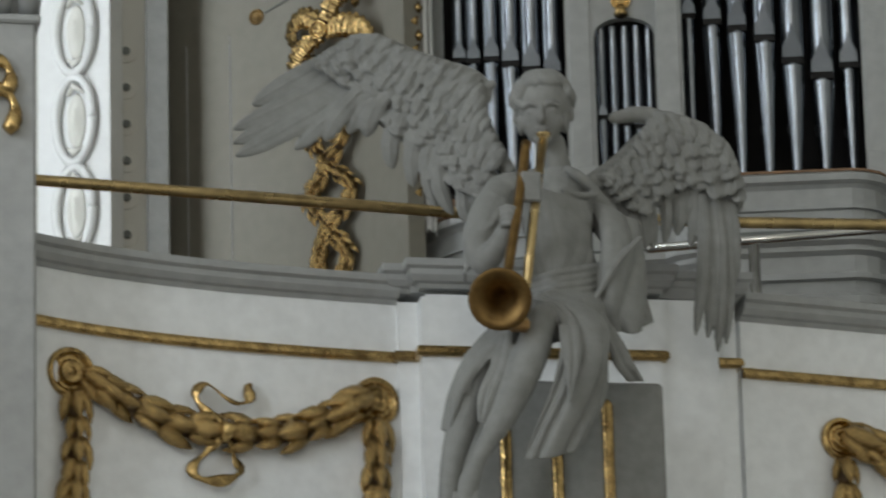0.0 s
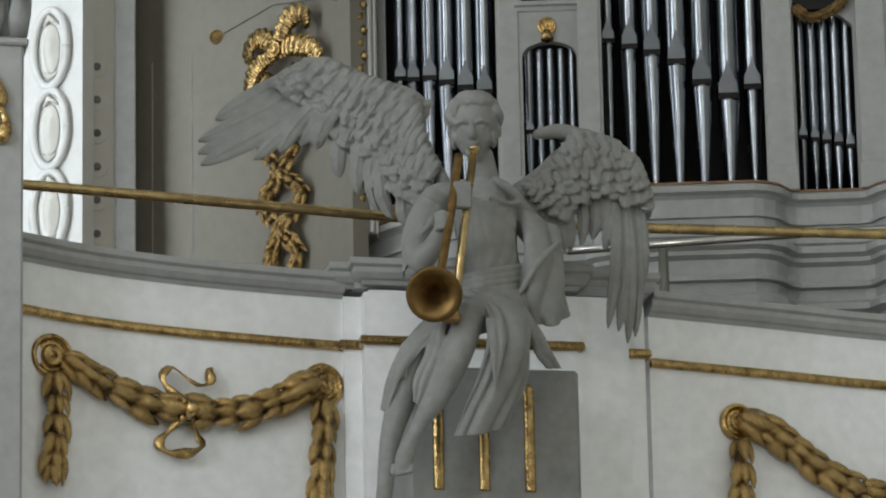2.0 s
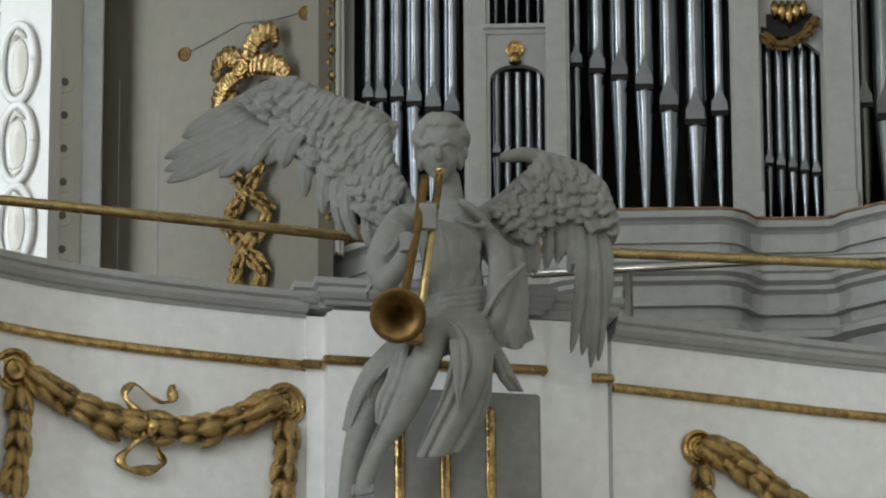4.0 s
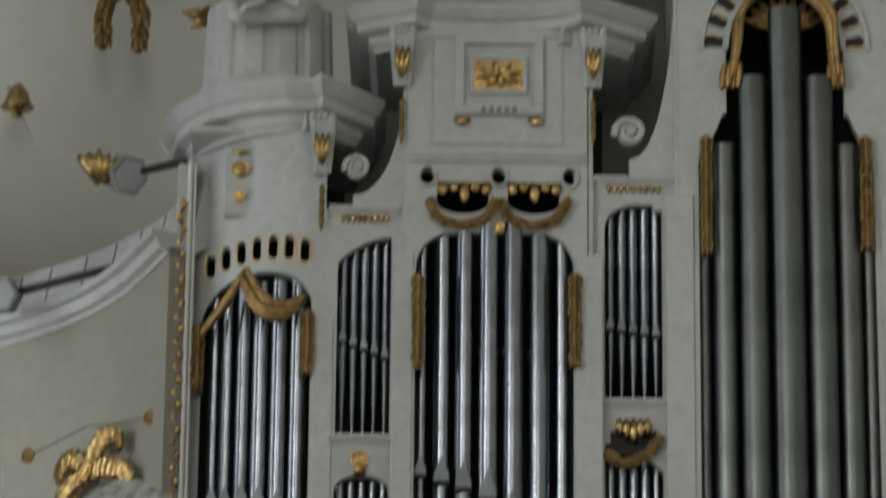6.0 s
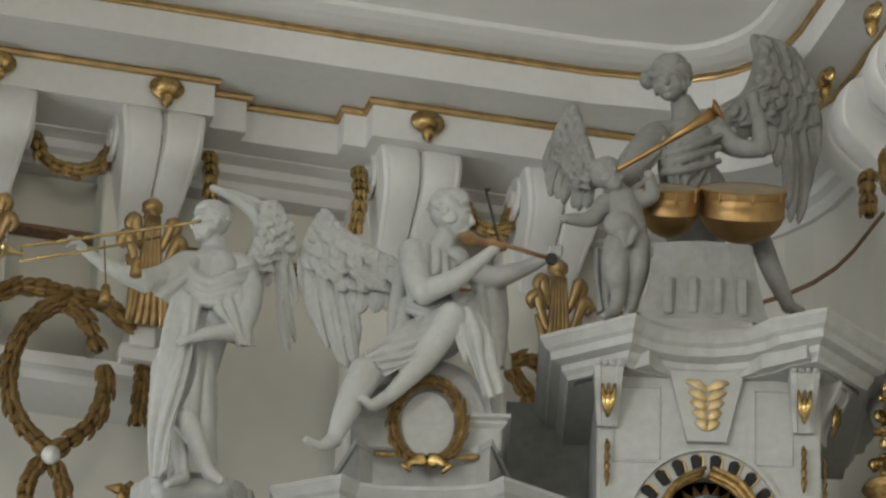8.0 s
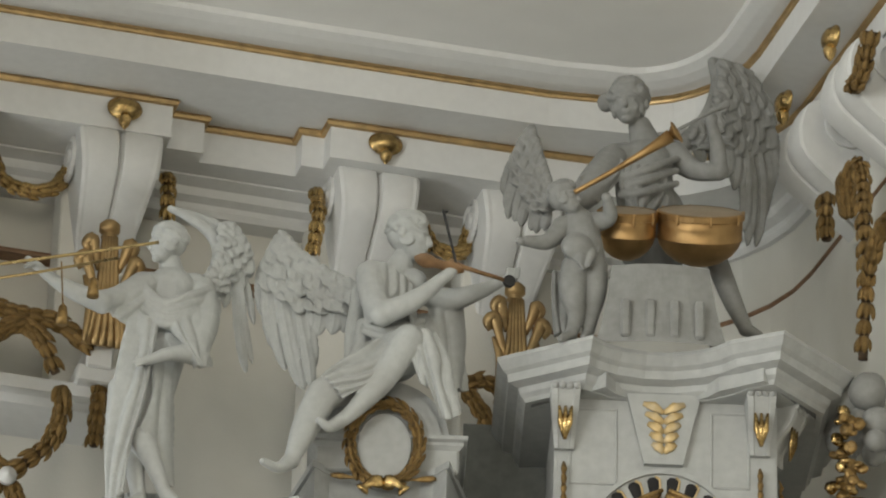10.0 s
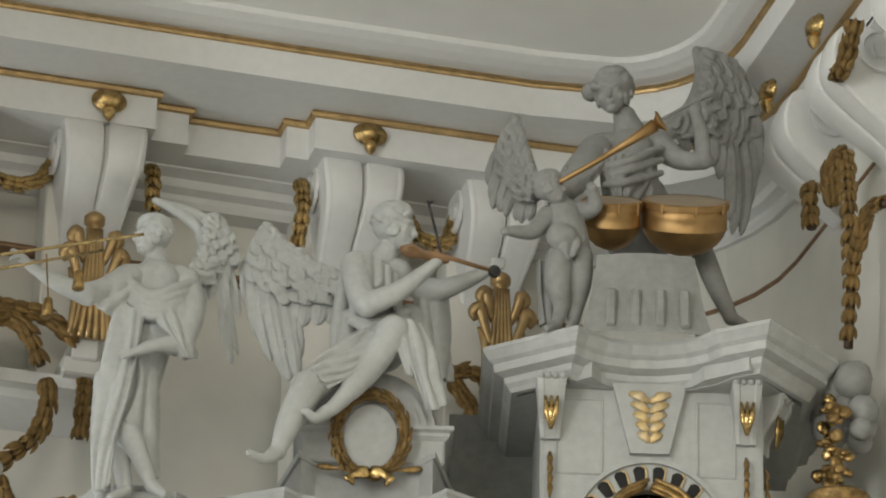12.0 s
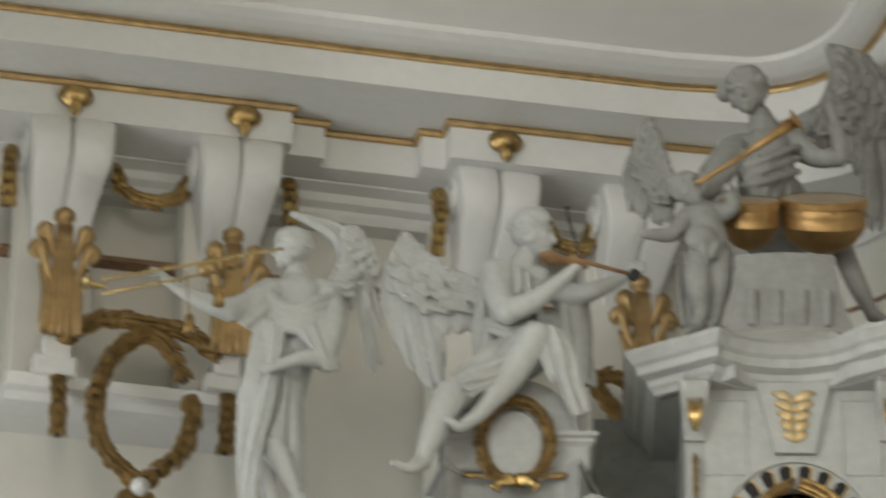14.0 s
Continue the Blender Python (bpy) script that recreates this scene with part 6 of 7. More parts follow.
leaves_on(g, [onr(4.84, 6.11), onr(4.84, 5.95), onr(4.835, 5.82), onr(4.83, 5.74)], 0.04, 0.028, 0.115, GOLD, o2, 3, pack=0.56)

# trophy garland on the curved wall
o3 = Vector((-0.60, -0.80, 0)).normalized()
def onn(x, z, off=0.03):
    for a, b in zip(NICHE, NICHE[1:]):
        if a[0] <= x <= b[0]:
            y = a[1] + (b[1] - a[1]) * (x - a[0]) / (b[0] - a[0])
            d = Vector((b[0] - a[0], b[1] - a[1], 0)).normalized()
            return Vector((x, y, z)) + Vector((d.y, -d.x, 0)) * off
    return Vector((x, 21, z))
g = thing("hanging_garland", "twisted gilded garland with ribbon bow on the curved wall", "garland")
for s in (-1, 1):
    leaves_on(g, [onn(3.49 + s * 0.05, 8.52), onn(3.49 + s * 0.10, 8.40), onn(3.49 + s * 0.085, 8.22), onn(3.49 + s * 0.0, 8.02, 0.05), onn(3.49 - s * 0.07, 7.90), onn(3.49 + s * 0.0, 7.74, 0.05), onn(3.49 + s * 0.05, 7.62), onn(3.49, 7.48), onn(3.49 - s * 0.04, 7.38)], 0.034, 0.03, 0.08, GOLD, o3, 3)


def pleated(parent, pts, w, name):
    """A pleated gilded band along a curve, with ribs across it."""
    n = 36
    P = spline(pts, n)
    part(name, tube(bmesh.new(), P, [w * (0.55 + 0.45 * math.sin(math.pi * (0.12 + 0.8 * i / (n - 1)))) * (1.0 if i % 4 < 2 else 0.8) for i in range(n)], 8, 0.45, o3), GOLD, parent, soft=False)


BX, BZ = 3.49, 8.615
pleated(g, [onn(BX, BZ, 0.06), onn(BX - 0.04, BZ + 0.07, 0.07), onn(BX - 0.08, BZ + 0.09, 0.07), onn(BX - 0.12, BZ + 0.05, 0.06), onn(BX - 0.11, BZ - 0.01, 0.06)], 0.056, "bow_loop")
pleated(g, [onn(BX, BZ, 0.06), onn(BX + 0.03, BZ + 0.09, 0.07), onn(BX + 0.06, BZ + 0.14, 0.07), onn(BX + 0.10, BZ + 0.13, 0.06), onn(BX + 0.11, BZ + 0.06, 0.06)], 0.056, "bow_loop")
pleated(g, [onn(BX + 0.01, BZ, 0.06), onn(BX + 0.07, BZ - 0.01, 0.08), onn(BX + 0.12, BZ - 0.05, 0.07), onn(BX + 0.145, BZ - 0.12, 0.05)], 0.058, "bow_tail")
pleated(g, [onn(BX - 0.01, BZ - 0.01, 0.06), onn(BX - 0.06, BZ - 0.05, 0.08), onn(BX - 0.10, BZ - 0.11, 0.07), onn(BX - 0.12, BZ - 0.19, 0.05)], 0.054, "bow_tail")
rosette(g, onn(BX, BZ, 0.09), 0.042, out=o3)
for x, z in ((3.21, 8.80), (3.66, 8.79)):
    w = thing("wall_boss", "small gilded boss on the curved beige wall", "boss", group="bosses on the curved wall")
    rosette(w, onn(x, z, 0.0), 0.036, DULLGOLD, o3, "boss")
part("panel_line", tube(bmesh.new(), [onn(x, 8.86 - 0.07 * abs(x - 3.44) / 0.2 + 0.02, 0.003) for x in span(3.24, 3.64, 10)], 0.004, 5), SHADE, niche)

# carved strip along the case edge
cs = thing("carved_strip", "narrow gilded carved strip along the organ case edge", "carving", OM)
for k in range(34):
    z = 7.75 + 0.062 * k
    part("leaf_scroll", tube(bmesh.new(), [(-0.605, 0.20, z), (-0.618 + 0.024 * (k % 2), 0.18, z + 0.03), (-0.60, 0.19, z + 0.058)], [0.008, 0.02, 0.006], 7), GOLD, cs, soft=True)
part("edge_moulding", boxed(-0.582, -0.562, 0.19, 0.345, 7.62, 10.05, bevel=0.006), WHITE, cs)
part("edge_moulding", boxed(-0.555, -0.543, 0.215, 0.33, 7.62, 10.05, bevel=0.004), WHITE, cs)
part("back_board", boxed(-0.63, -0.55, 0.225, 0.36, 7.62, 10.05, bevel=0.004), CASE, cs)

# ---- gilded work on the organ front ----
for i in range(7):
    cu = -0.465 + 0.0745 * i
    base = 9.43 + 0.065 * math.sqrt(max(0, 1 - ((cu + 0.242) / 0.27) ** 2))
    ring = [(cu + 0.026 * math.cos(radians(a)), front_y(cu) - 0.003, base + 0.064 + (0.036 if math.sin(radians(a)) > 0 else -0.036) + 0.026 * math.sin(radians(a))) for a in range(5, 366, 20)]
    part("gilt_rim", tube(bmesh.new(), ring, 0.006, 6), PALEGOLD, organ, "gilded slot rim", soft=True)
for i in range(12):
    a = radians(174 - 168 * i / 11)
    dirv, p = Vector((math.cos(a), 0, 1.2 * math.sin(a))).normalized(), Vector((c3 + 0.332 * math.cos(a), -0.056, z3 + 0.332 * 1.2 * math.sin(a)))
    side = Vector((dirv.z, 0, -dirv.x))
    part("gilt_rim", tube(bmesh.new(), [p - dirv * 0.036 + side * 0.024, p + side * 0.030, p + dirv * 0.03 + side * 0.031, p + dirv * 0.046 + side * 0.012], 0.006, 6), PALEGOLD, organ, "gilded slot rim", soft=True)
for cu in (0.70, 1.045):
    bm = tube(bmesh.new(), [(cu - 0.035, -0.06, 10.17), (cu - 0.012, -0.075, 10.155), (cu + 0.012, -0.075, 10.155), (cu + 0.035, -0.06, 10.17)], [0.008, 0.02, 0.02, 0.008], 8)
    part("gilt_bracket", bm, GOLD, organ, "small gilded leaf bracket", soft=True)

def husk_drop(u, z1, z0, r, y=-0.075, mat=DULLGOLD):
    th = thing("husk_drop", "worn gilded leaf drop on the organ front", "carving", OM, group="leaf drops on the organ")
    return leaves_on(th, [(u, y, z1), (u, y, (z0 + z1) / 2), (u, y, z0)], r, r * 0.75, r * 2.3, mat, Vector((0, -1, 0)), 3)


for u, z1, z0 in ((0.003, 9.22, 8.91), (0.508, 9.38, 8.93), (1.226, 9.39, 8.94), (1.835, 10.08, 9.50), (2.575, 10.09, 9.53), (-0.51, 9.24, 8.9)):
    husk_drop(u, z1, z0, 0.026, -0.075 if u > 0.2 else -0.03 if u > -0.2 else 0.22)


def drapery(name, label, runs, mat=GOLD):
    th = thing(name, label, "drapery", OM)
    for k, (pts, w) in enumerate(runs):
        for j in range(4):
            off = (j - 1.5) * w * 0.55
            P = [Vector(p) + Vector((off * 0.5, -0.012 * (j % 2), off * (0.9 if abs(pts[0][0] - pts[-1][0]) > 0.12 else 0.1))) + Vector(((off if abs(pts[0][0] - pts[-1][0]) <= 0.12 else 0), 0, 0)) for p in pts]
            part("fold", tube(bmesh.new(), spline(P, 16), [w * (0.35 + 0.25 * math.sin(math.pi * i / 15)) for i in range(16)], 8), mat, th, soft=True)
    return th


drapery("curtain_swag", "gilded carved curtain swag in the tower arch", [([(-0.30, -0.02, 9.40), (-0.37, 0.02, 9.29), (-0.48, 0.16, 9.20)], 0.036), ([(-0.30, -0.02, 9.40), (-0.22, -0.05, 9.25), (-0.12, -0.05, 9.21), (-0.02, -0.02, 9.27)], 0.036)], DULLGOLD)
drapery("curtain_swag", "gilded carved curtains parted in the great tower arch", [([(2.19, -0.09, 10.87), (2.07, -0.10, 10.80), (1.995, -0.11, 10.68), (1.985, -0.10, 10.55), (1.955, -0.09, 10.36)], 0.03), ([(2.22, -0.09, 10.87), (2.345, -0.10, 10.80), (2.42, -0.11, 10.68), (2.43, -0.10, 10.55), (2.445, -0.09, 10.36)], 0.03), ([(1.96, -0.09, 10.45), (1.95, -0.09, 10.33)], 0.03), ([(2.44, -0.09, 10.45), (2.445, -0.09, 10.33)], 0.024)], DULLGOLD)
st = thing("gilt_star", "gilded carved rays behind the curtains", "carving", OM)
for k in range(9):
    a = radians(20 + 17.5 * k)
    part("ray", tube(bmesh.new(), [(2.208, 0.0, 10.66), (2.208 + 0.12 * math.cos(a), -0.02, 10.66 + 0.1 * math.sin(a)), (2.208 + 0.2 * math.cos(a), 0.0, 10.66 + 0.19 * math.sin(a))], [0.02, 0.03, 0.004], 6), DULLGOLD, st)

tr = thing("gilt_tracery", "gilded tracery with two leaf swags over the middle tower", "carving", OM)
leaves_on(tr, [(0.55, -0.075, 9.76), (0.60, -0.075, 9.67), (0.71, -0.075, 9.635), (0.81, -0.075, 9.67), (0.865, -0.075, 9.76)], 0.02, 0.02, 0.05, DULLGOLD, Vector((0, -1, 0)), 3)
leaves_on(tr, [(0.88, -0.075, 9.76), (0.93, -0.075, 9.67), (1.04, -0.075, 9.635), (1.14, -0.075, 9.67), (1.20, -0.075, 9.77)], 0.02, 0.02, 0.05, DULLGOLD, Vector((0, -1, 0)), 3)
for c in (0.715, 1.04):
    for j, h in enumerate((0.06, 0.045, 0.10, 0.045, 0.06)):
        part("pendant", tube(bmesh.new(), [(c - 0.10 + 0.05 * j, -0.06, 9.85), (c - 0.10 + 0.05 * j, -0.065, 9.85 - h * 0.7), (c - 0.10 + 0.05 * j, -0.06, 9.85 - h)], [0.026, 0.024, 0.008], 8, 0.5, Vector((0, 1, 0))), GOLD, tr, soft=True)
rosette(tr, Vector((0.873, -0.06, 9.63)), 0.032)
for c in (0.542, 0.873, 1.203):
    bm = tube(bmesh.new(), [(c + 0.04 * math.cos(radians(a)), -0.06, 9.885 + 0.05 * math.sin(radians(a))) for a in range(0, 361, 20)], 0.008, 6)
    part("ring", bm, CASE, tr, "white ring", soft=True)

ro = thing("gilt_rosette", "gilded spiral rosette over the small arch", "carving", OM)
rosette(ro, Vector((0.25, -0.005, 8.51)), 0.042)
part("stem", tube(bmesh.new(), [(0.25, -0.02, 8.48), (0.25, -0.03, 8.44)], [0.02, 0.03], 8), GOLD, ro, soft=True)
og = thing("gilt_shell", "gilded shell over a leaf swag on the organ front", "carving", OM)
for j in range(5):
    part("lobe", tube(bmesh.new(), [(1.43 + 0.032 * j, -0.02, 8.71), (1.43 + 0.032 * j, -0.04, 8.67 - 0.012 * (2 - abs(j - 2))), (1.43 + 0.032 * j, -0.02, 8.63 - 0.02 * (2 - abs(j - 2)))], [0.014, 0.022, 0.008], 8), GOLD, og, soft=True)
# A black patch behind the shell paints the shade of an opening.
part("dark_opening", boxed(1.39, 1.60, -0.004, 0.02, 8.55, 8.66), HOLLOW_SHADE, og, "black patch painted as the shade of an opening")
leaves_on(og, [(1.37, -0.03, 8.55), (1.44, -0.03, 8.50), (1.54, -0.03, 8.53), (1.625, -0.03, 8.63)], 0.022, 0.02, 0.05, DULLGOLD, Vector((0, -1, 0)), 3)
for u0, u1, z in ((0.14, 0.37, 9.69), (1.37, 1.63, 9.85)):
    ls = thing("gilt_leaf_strip", "short strip of gilded leaves under the ledge", "carving", OM, group="leaf strips on the organ")
    for k in range(9):
        u = u0 + (u1 - u0) * (k + 0.5) / 9
        part("leaf_tip", tube(bmesh.new(), [(u, -0.004, z + 0.022), (u, -0.014, z), (u, -0.004, z - 0.022)], [0.006, 0.012, 0.004], 6), GOLD, ls, soft=True)
md = thing("medallion_panel", "white relief panel with two gilded rosettes on the round tower", "carving", OM)
part("panel", boxed(-0.41, -0.25, 0.09, 0.15, 9.74, 10.08, bevel=0.01), CASE, md)
rosette(md, Vector((-0.33, 0.085, 9.965)), 0.042)
rosette(md, Vector((-0.33, 0.085, 9.83)), 0.030)
part("leaf_tip", tube(bmesh.new(), [(-0.37, 0.085, 10.055), (-0.33, 0.075, 10.045), (-0.29, 0.085, 10.055)], [0.006, 0.014, 0.006], 6), GOLD, md, soft=True)

# boards behind the towers
for nm, u0, u1, y, z0, z1 in (("board", 0.04, 0.46, 0.75, 9.7, 10.55), ("board", 1.28, 1.72, 0.75, 9.85, 11.6)):
    b = thing("case_board", "dark grey board closing the case behind the towers", "board", OM, group="boards behind the towers")
    part("board", boxed(u0, u1, y, y + 0.03, z0, z1), SHADE, b)
    # A black strip on the board paints the shade of the gap beside the tower.
    part("black_gap", boxed(u0 + 0.02, u0 + 0.10, y - 0.01, y, z0, z1 - (0.1 if u0 < 1 else 0.9)), HOLLOW_SHADE, b)

# ---- plinth of the violin player ----
pl = thing("arched_plinth", "white arched plinth with small cornice under the violin player", "plinth", OM)
part("block", boxed(0.56, 1.24, -0.02, 0.5, 10.97, 11.10, bevel=0.01), CASE, pl)
part("ledge", sweep(bmesh.new(), [(-0.2, 11.09), (0.0, 11.09), (0.02, 11.11), (0.02, 11.125), (0.04, 11.135), (0.04, 11.155), (-0.2, 11.16)], [(0.56, 0.5), (0.56, -0.02), (1.24, -0.02), (1.24, 0.5)]), CASE, pl)
for k, (rx, y0) in enumerate(((0.31, 0.0), (0.27, -0.02), (0.23, -0.04))):
    bm = bmesh.new()
    fr = [bm.verts.new((0.885 + rx * math.cos(radians(a)), y0, 11.14 + rx * 1.02 * math.sin(radians(a)))) for a in range(0, 181, 10)]
    bk = [bm.verts.new((v.co.x, 0.5, v.co.z)) for v in fr]
    bm.faces.new(fr)
    for i in range(len(fr)):
        bm.faces.new((fr[i], fr[(i + 1) % len(fr)], bk[(i + 1) % len(fr)], bk[i]))
    part("arch_step", bm, CASE, pl)
part("oval_panel", lathe(bmesh.new(), [(0.15, 0), (0.14, 0.012), (0, 0.016)], 28, Matrix.Translation((0.885, -0.05, 11.085)) @ Matrix.Rotation(radians(90), 4, "X") @ Matrix.Diagonal((0.9, 1.2, 1, 1))), CASE, pl)
wr = thing("laurel_wreath", "worn gilded oval laurel wreath with ribbon on the plinth", "wreath", OM)
leaves_on(wr, [(0.885 + 0.165 * math.sin(radians(a)), -0.08, 11.085 - 0.21 * math.cos(radians(a))) for a in range(0, 361, 20)], 0.028, 0.028, 0.06, DULLGOLD, Vector((0, -1, 0)), 3)
for s in (-1, 1):
    ribbon(wr, [(0.885, -0.10, 10.89), (0.885 + s * 0.07, -0.12, 10.86), (0.885 + s * 0.1, -0.13, 10.82)], 0.03, GOLD, 10)
    ribbon(wr, [(0.885, -0.08, 10.89), (0.885 + s * 0.14, -0.06, 10.915), (0.885 + s * 0.25, -0.05, 10.93)], 0.014, DULLGOLD, 12, "twig")

# ---- garlands of the upper wall ----
def acanthus_finial(x, y, z1, z0, parent_label):
    th = thing("finial", parent_label, "finial", group="finials under the brackets")
    part("ball", lathe(bmesh.new(), [(0, 0.05), (0.03, 0.045), (0.055, 0.02), (0.055, -0.015), (0.04, -0.03), (0.03, -0.04), (0.045, -0.05), (0.03, -0.07)], 16, pose(x, y, z1)), FILLET, th, soft=True)
    for k in range(5):
        q = (k - 2) / 2
        part("stalk", tube(bmesh.new(), spline([(x + 0.085 * q, y, z0), (x + 0.060 * q, y - 0.03, z0 + 0.16), (x + 0.042 * q, y - 0.04, z0 + 0.34), (x + 0.030 * q, y - 0.03, z1 - 0.06)], 10), [0.024, 0.022, 0.021, 0.02, 0.019, 0.018, 0.017, 0.016, 0.015, 0.013], 8), FILLET, th, soft=True)
    for s in (-1, 1):
        for w_, zt, zb in ((0.11, 0.10, 0.26), (0.145, 0.20, 0.42)):
            curl = spline([(x + s * 0.05, y - 0.03, z1 - zb), (x + s * w_ * 0.75, y - 0.06, z1 - zt - 0.06), (x + s * w_ * 0.9, y - 0.07, z1 - zt), (x + s * (w_ + 0.02), y - 0.06, z1 - zt - 0.03), (x + s * w_, y - 0.05, z1 - zt - 0.075)], 16)
            part("acanthus_leaf", tube(bmesh.new(), curl, [0.014 + 0.02 * math.sin(math.pi * i / 15) for i in range(16)], 8, 0.7, Vector((0, 1, 0))), FILLET, th, soft=True)
        part("side_blade", tube(bmesh.new(), spline([(x + s * 0.12, y - 0.03, z1 - 0.30), (x + s * 0.085, y - 0.04, z1 - 0.44), (x + s * 0.10, y - 0.03, z0)], 12), [0.008 + 0.016 * math.sin(math.pi * (i + 1) / 13) for i in range(12)], 8, 0.7, Vector((0, 1, 0))), FILLET, th, soft=True)
    return th


for x in (3.19, 4.07, 5.42, 6.25):
    if x != 5.42:
        acanthus_finial(x, 21.36, 12.87, 12.2, "gilded acanthus finial with ball under a bracket")
    pz = thing("wall_pilaster", "white pilaster strip below a bracket", "pilaster", kind="structure")
    part("strip", boxed(x - 0.2, x + 0.2, 21.70, 21.92, 11.95 if x < 5 else 9.0, 13.3, bevel=0.01), PLASTER, pz)
    part("support", boxed(x - 0.07, x + 0.07, 21.4, 21.75, 12.1, 12.22, bevel=0.01), WHITE, pz)
    part("support_block", boxed(x - 0.11, x + 0.11, 21.42, 21.75, 12.02, 12.12, bevel=0.012), WHITE, pz)
Y1 = 21.42
g = thing("hanging_garland", "large worn gilded laurel garland looped over the upper wall ledge", "garland")
leaves_on(g, [(3.20, Y1, 12.20), (3.40, Y1 - 0.02, 12.32), (3.62, Y1 - 0.02, 12.33), (3.85, Y1 - 0.02, 12.30), (4.03, Y1, 12.20)], 0.042, 0.042, 0.10, DULLGOLD, Vector((0, -1, 0)), 4)
leaves_on(g, [(3.66, Y1 - 0.04, 12.28), (3.52, Y1 - 0.05, 12.18), (3.42, Y1 - 0.05, 12.0), (3.39, Y1 - 0.05, 11.78), (3.46, Y1 - 0.04, 11.58), (3.62, Y1 - 0.04, 11.43)], 0.04, 0.042, 0.10, DULLGOLD, Vector((0, -1, 0)), 4)
leaves_on(g, [(3.66, Y1 - 0.03, 12.28), (3.76, Y1 - 0.03, 12.20), (3.85, Y1 - 0.02, 12.03)], 0.04, 0.036, 0.10, DULLGOLD, Vector((0, -1, 0)), 4)
leaves_on(g, [(3.88, Y1 - 0.04, 11.93), (3.88, Y1 - 0.05, 11.78), (3.82, Y1 - 0.05, 11.60), (3.64, Y1 - 0.04, 11.43)], 0.036, 0.042, 0.10, DULLGOLD, Vector((0, -1, 0)), 4)
for x in (3.53, 3.71):
    leaves_on(g, [(3.63 + (x - 3.63) * 0.4, Y1 - 0.03, 11.38), (x, Y1 - 0.02, 11.25), (x, Y1 - 0.02, 11.05)], 0.036, 0.03, 0.09, DULLGOLD, Vector((0, -1, 0)), 4)
part("button", lathe(bmesh.new(), [(0.05, 0), (0.045, 0.03), (0, 0.05)], 14, Matrix.Translation((3.63, Y1 - 0.07, 11.40)) @ Matrix.Rotation(radians(90), 4, "X")), WHITE, g, "white button", soft=True)
for label, pts, r in (("small gilded swag between two brackets", [(3.47, 21.7, 13.38), (3.54, 21.66, 13.22), (3.68, 21.64, 13.16), (3.82, 21.66, 13.22), (3.90, 21.7, 13.36)], 0.036),
                      ("worn gilded leaf drop on the upper wall", [(3.21, 21.5, 12.10), (3.22, 21.48, 11.9), (3.225, 21.5, 11.70)], 0.036),
                      ("worn gilded leaf drop on the upper wall", [(4.09, 21.5, 12.10), (4.09, 21.48, 11.9), (4.085, 21.5, 11.70)], 0.036),
                      ("gilded leaf drop beside a bracket", [(5.20, 21.55, 13.38), (5.20, 21.5, 13.2), (5.19, 21.55, 13.0)], 0.034),
                      ("gilded leaf drop beside a bracket", [(4.40, 21.6, 13.36), (4.40, 21.56, 13.25), (4.41, 21.6, 13.1)], 0.034),
                      ("gilded leaf drop beside a bracket", [(2.93, 21.6, 13.36), (2.92, 21.56, 13.2), (2.925, 21.6, 13.02)], 0.034),
                      ("small gilded swag between two brackets", [(5.78, 21.65, 13.36), (5.86, 21.62, 13.2), (5.96, 21.6, 13.16), (6.03, 21.62, 13.2), (6.08, 21.65, 13.36)], 0.034),
                      ("worn gilded garland hanging behind the organ tower", [(6.0, Y1, 12.30), (6.10, Y1 - 0.03, 12.33), (6.22, Y1, 12.28)], 0.04),
                      ("worn gilded garland hanging behind the organ tower", [(6.02, Y1, 12.27), (6.10, Y1 - 0.04, 12.12), (6.14, Y1 - 0.03, 11.95), (6.10, Y1, 11.72)], 0.04)):
    g = thing("garland", label, "garland", group="garlands of the upper wall")
    leaves_on(g, pts, r, r * 0.85, 0.088, DULLGOLD if "worn" in label else GOLD, Vector((0, -1, 0)), 4)

# east wall: garlands, vase and cloud
for pts, r in (([(7.46, 19.62, 12.66), (7.44, 19.58, 12.80), (7.46, 19.45, 12.84), (7.46, 19.40, 12.6), (7.46, 19.38, 12.2), (7.46, 19.45, 11.78)], 0.04),
               ([(7.46, 19.92, 12.92), (7.45, 19.91, 12.78), (7.45, 19.90, 12.66)], 0.045),
               ([(7.46, 19.38, 12.15), (7.46, 19.24, 12.30), (7.46, 19.1, 12.36), (7.46, 18.9, 12.3)], 0.034),
               ([(7.40, 19.30, 13.30), (7.36, 19.22, 13.16), (7.36, 19.10, 13.2), (7.36, 19.0, 13.36)], 0.055)):
    g = thing("garland", "worn gilded laurel garland on the side wall", "garland", group="garlands of the side wall")
    leaves_on(g, pts, r, r * 0.85, 0.09, DULLGOLD, Vector((-0.6, -0.8, 0)), 4)
va = thing("cloud_console", "grey carved cloud with gilded flower vase on the side wall", "carving")
for k in range(16):
    a = 2.4 * k
    q = 0.075 + 0.03 * math.sin(k * 1.9)
    part("cloud_puff", lathe(bmesh.new(), [(0, -q), (q * 0.5, -q * 0.87), (q * 0.87, -q * 0.5), (q, 0), (q * 0.87, q * 0.5), (q * 0.5, q * 0.87), (0, q)], 14, pose(7.42 + 0.05 * math.cos(a), 19.38 + 0.17 * math.sin(a), 11.38 + 0.15 * math.cos(1.7 * k))), STONE, va, soft=True)
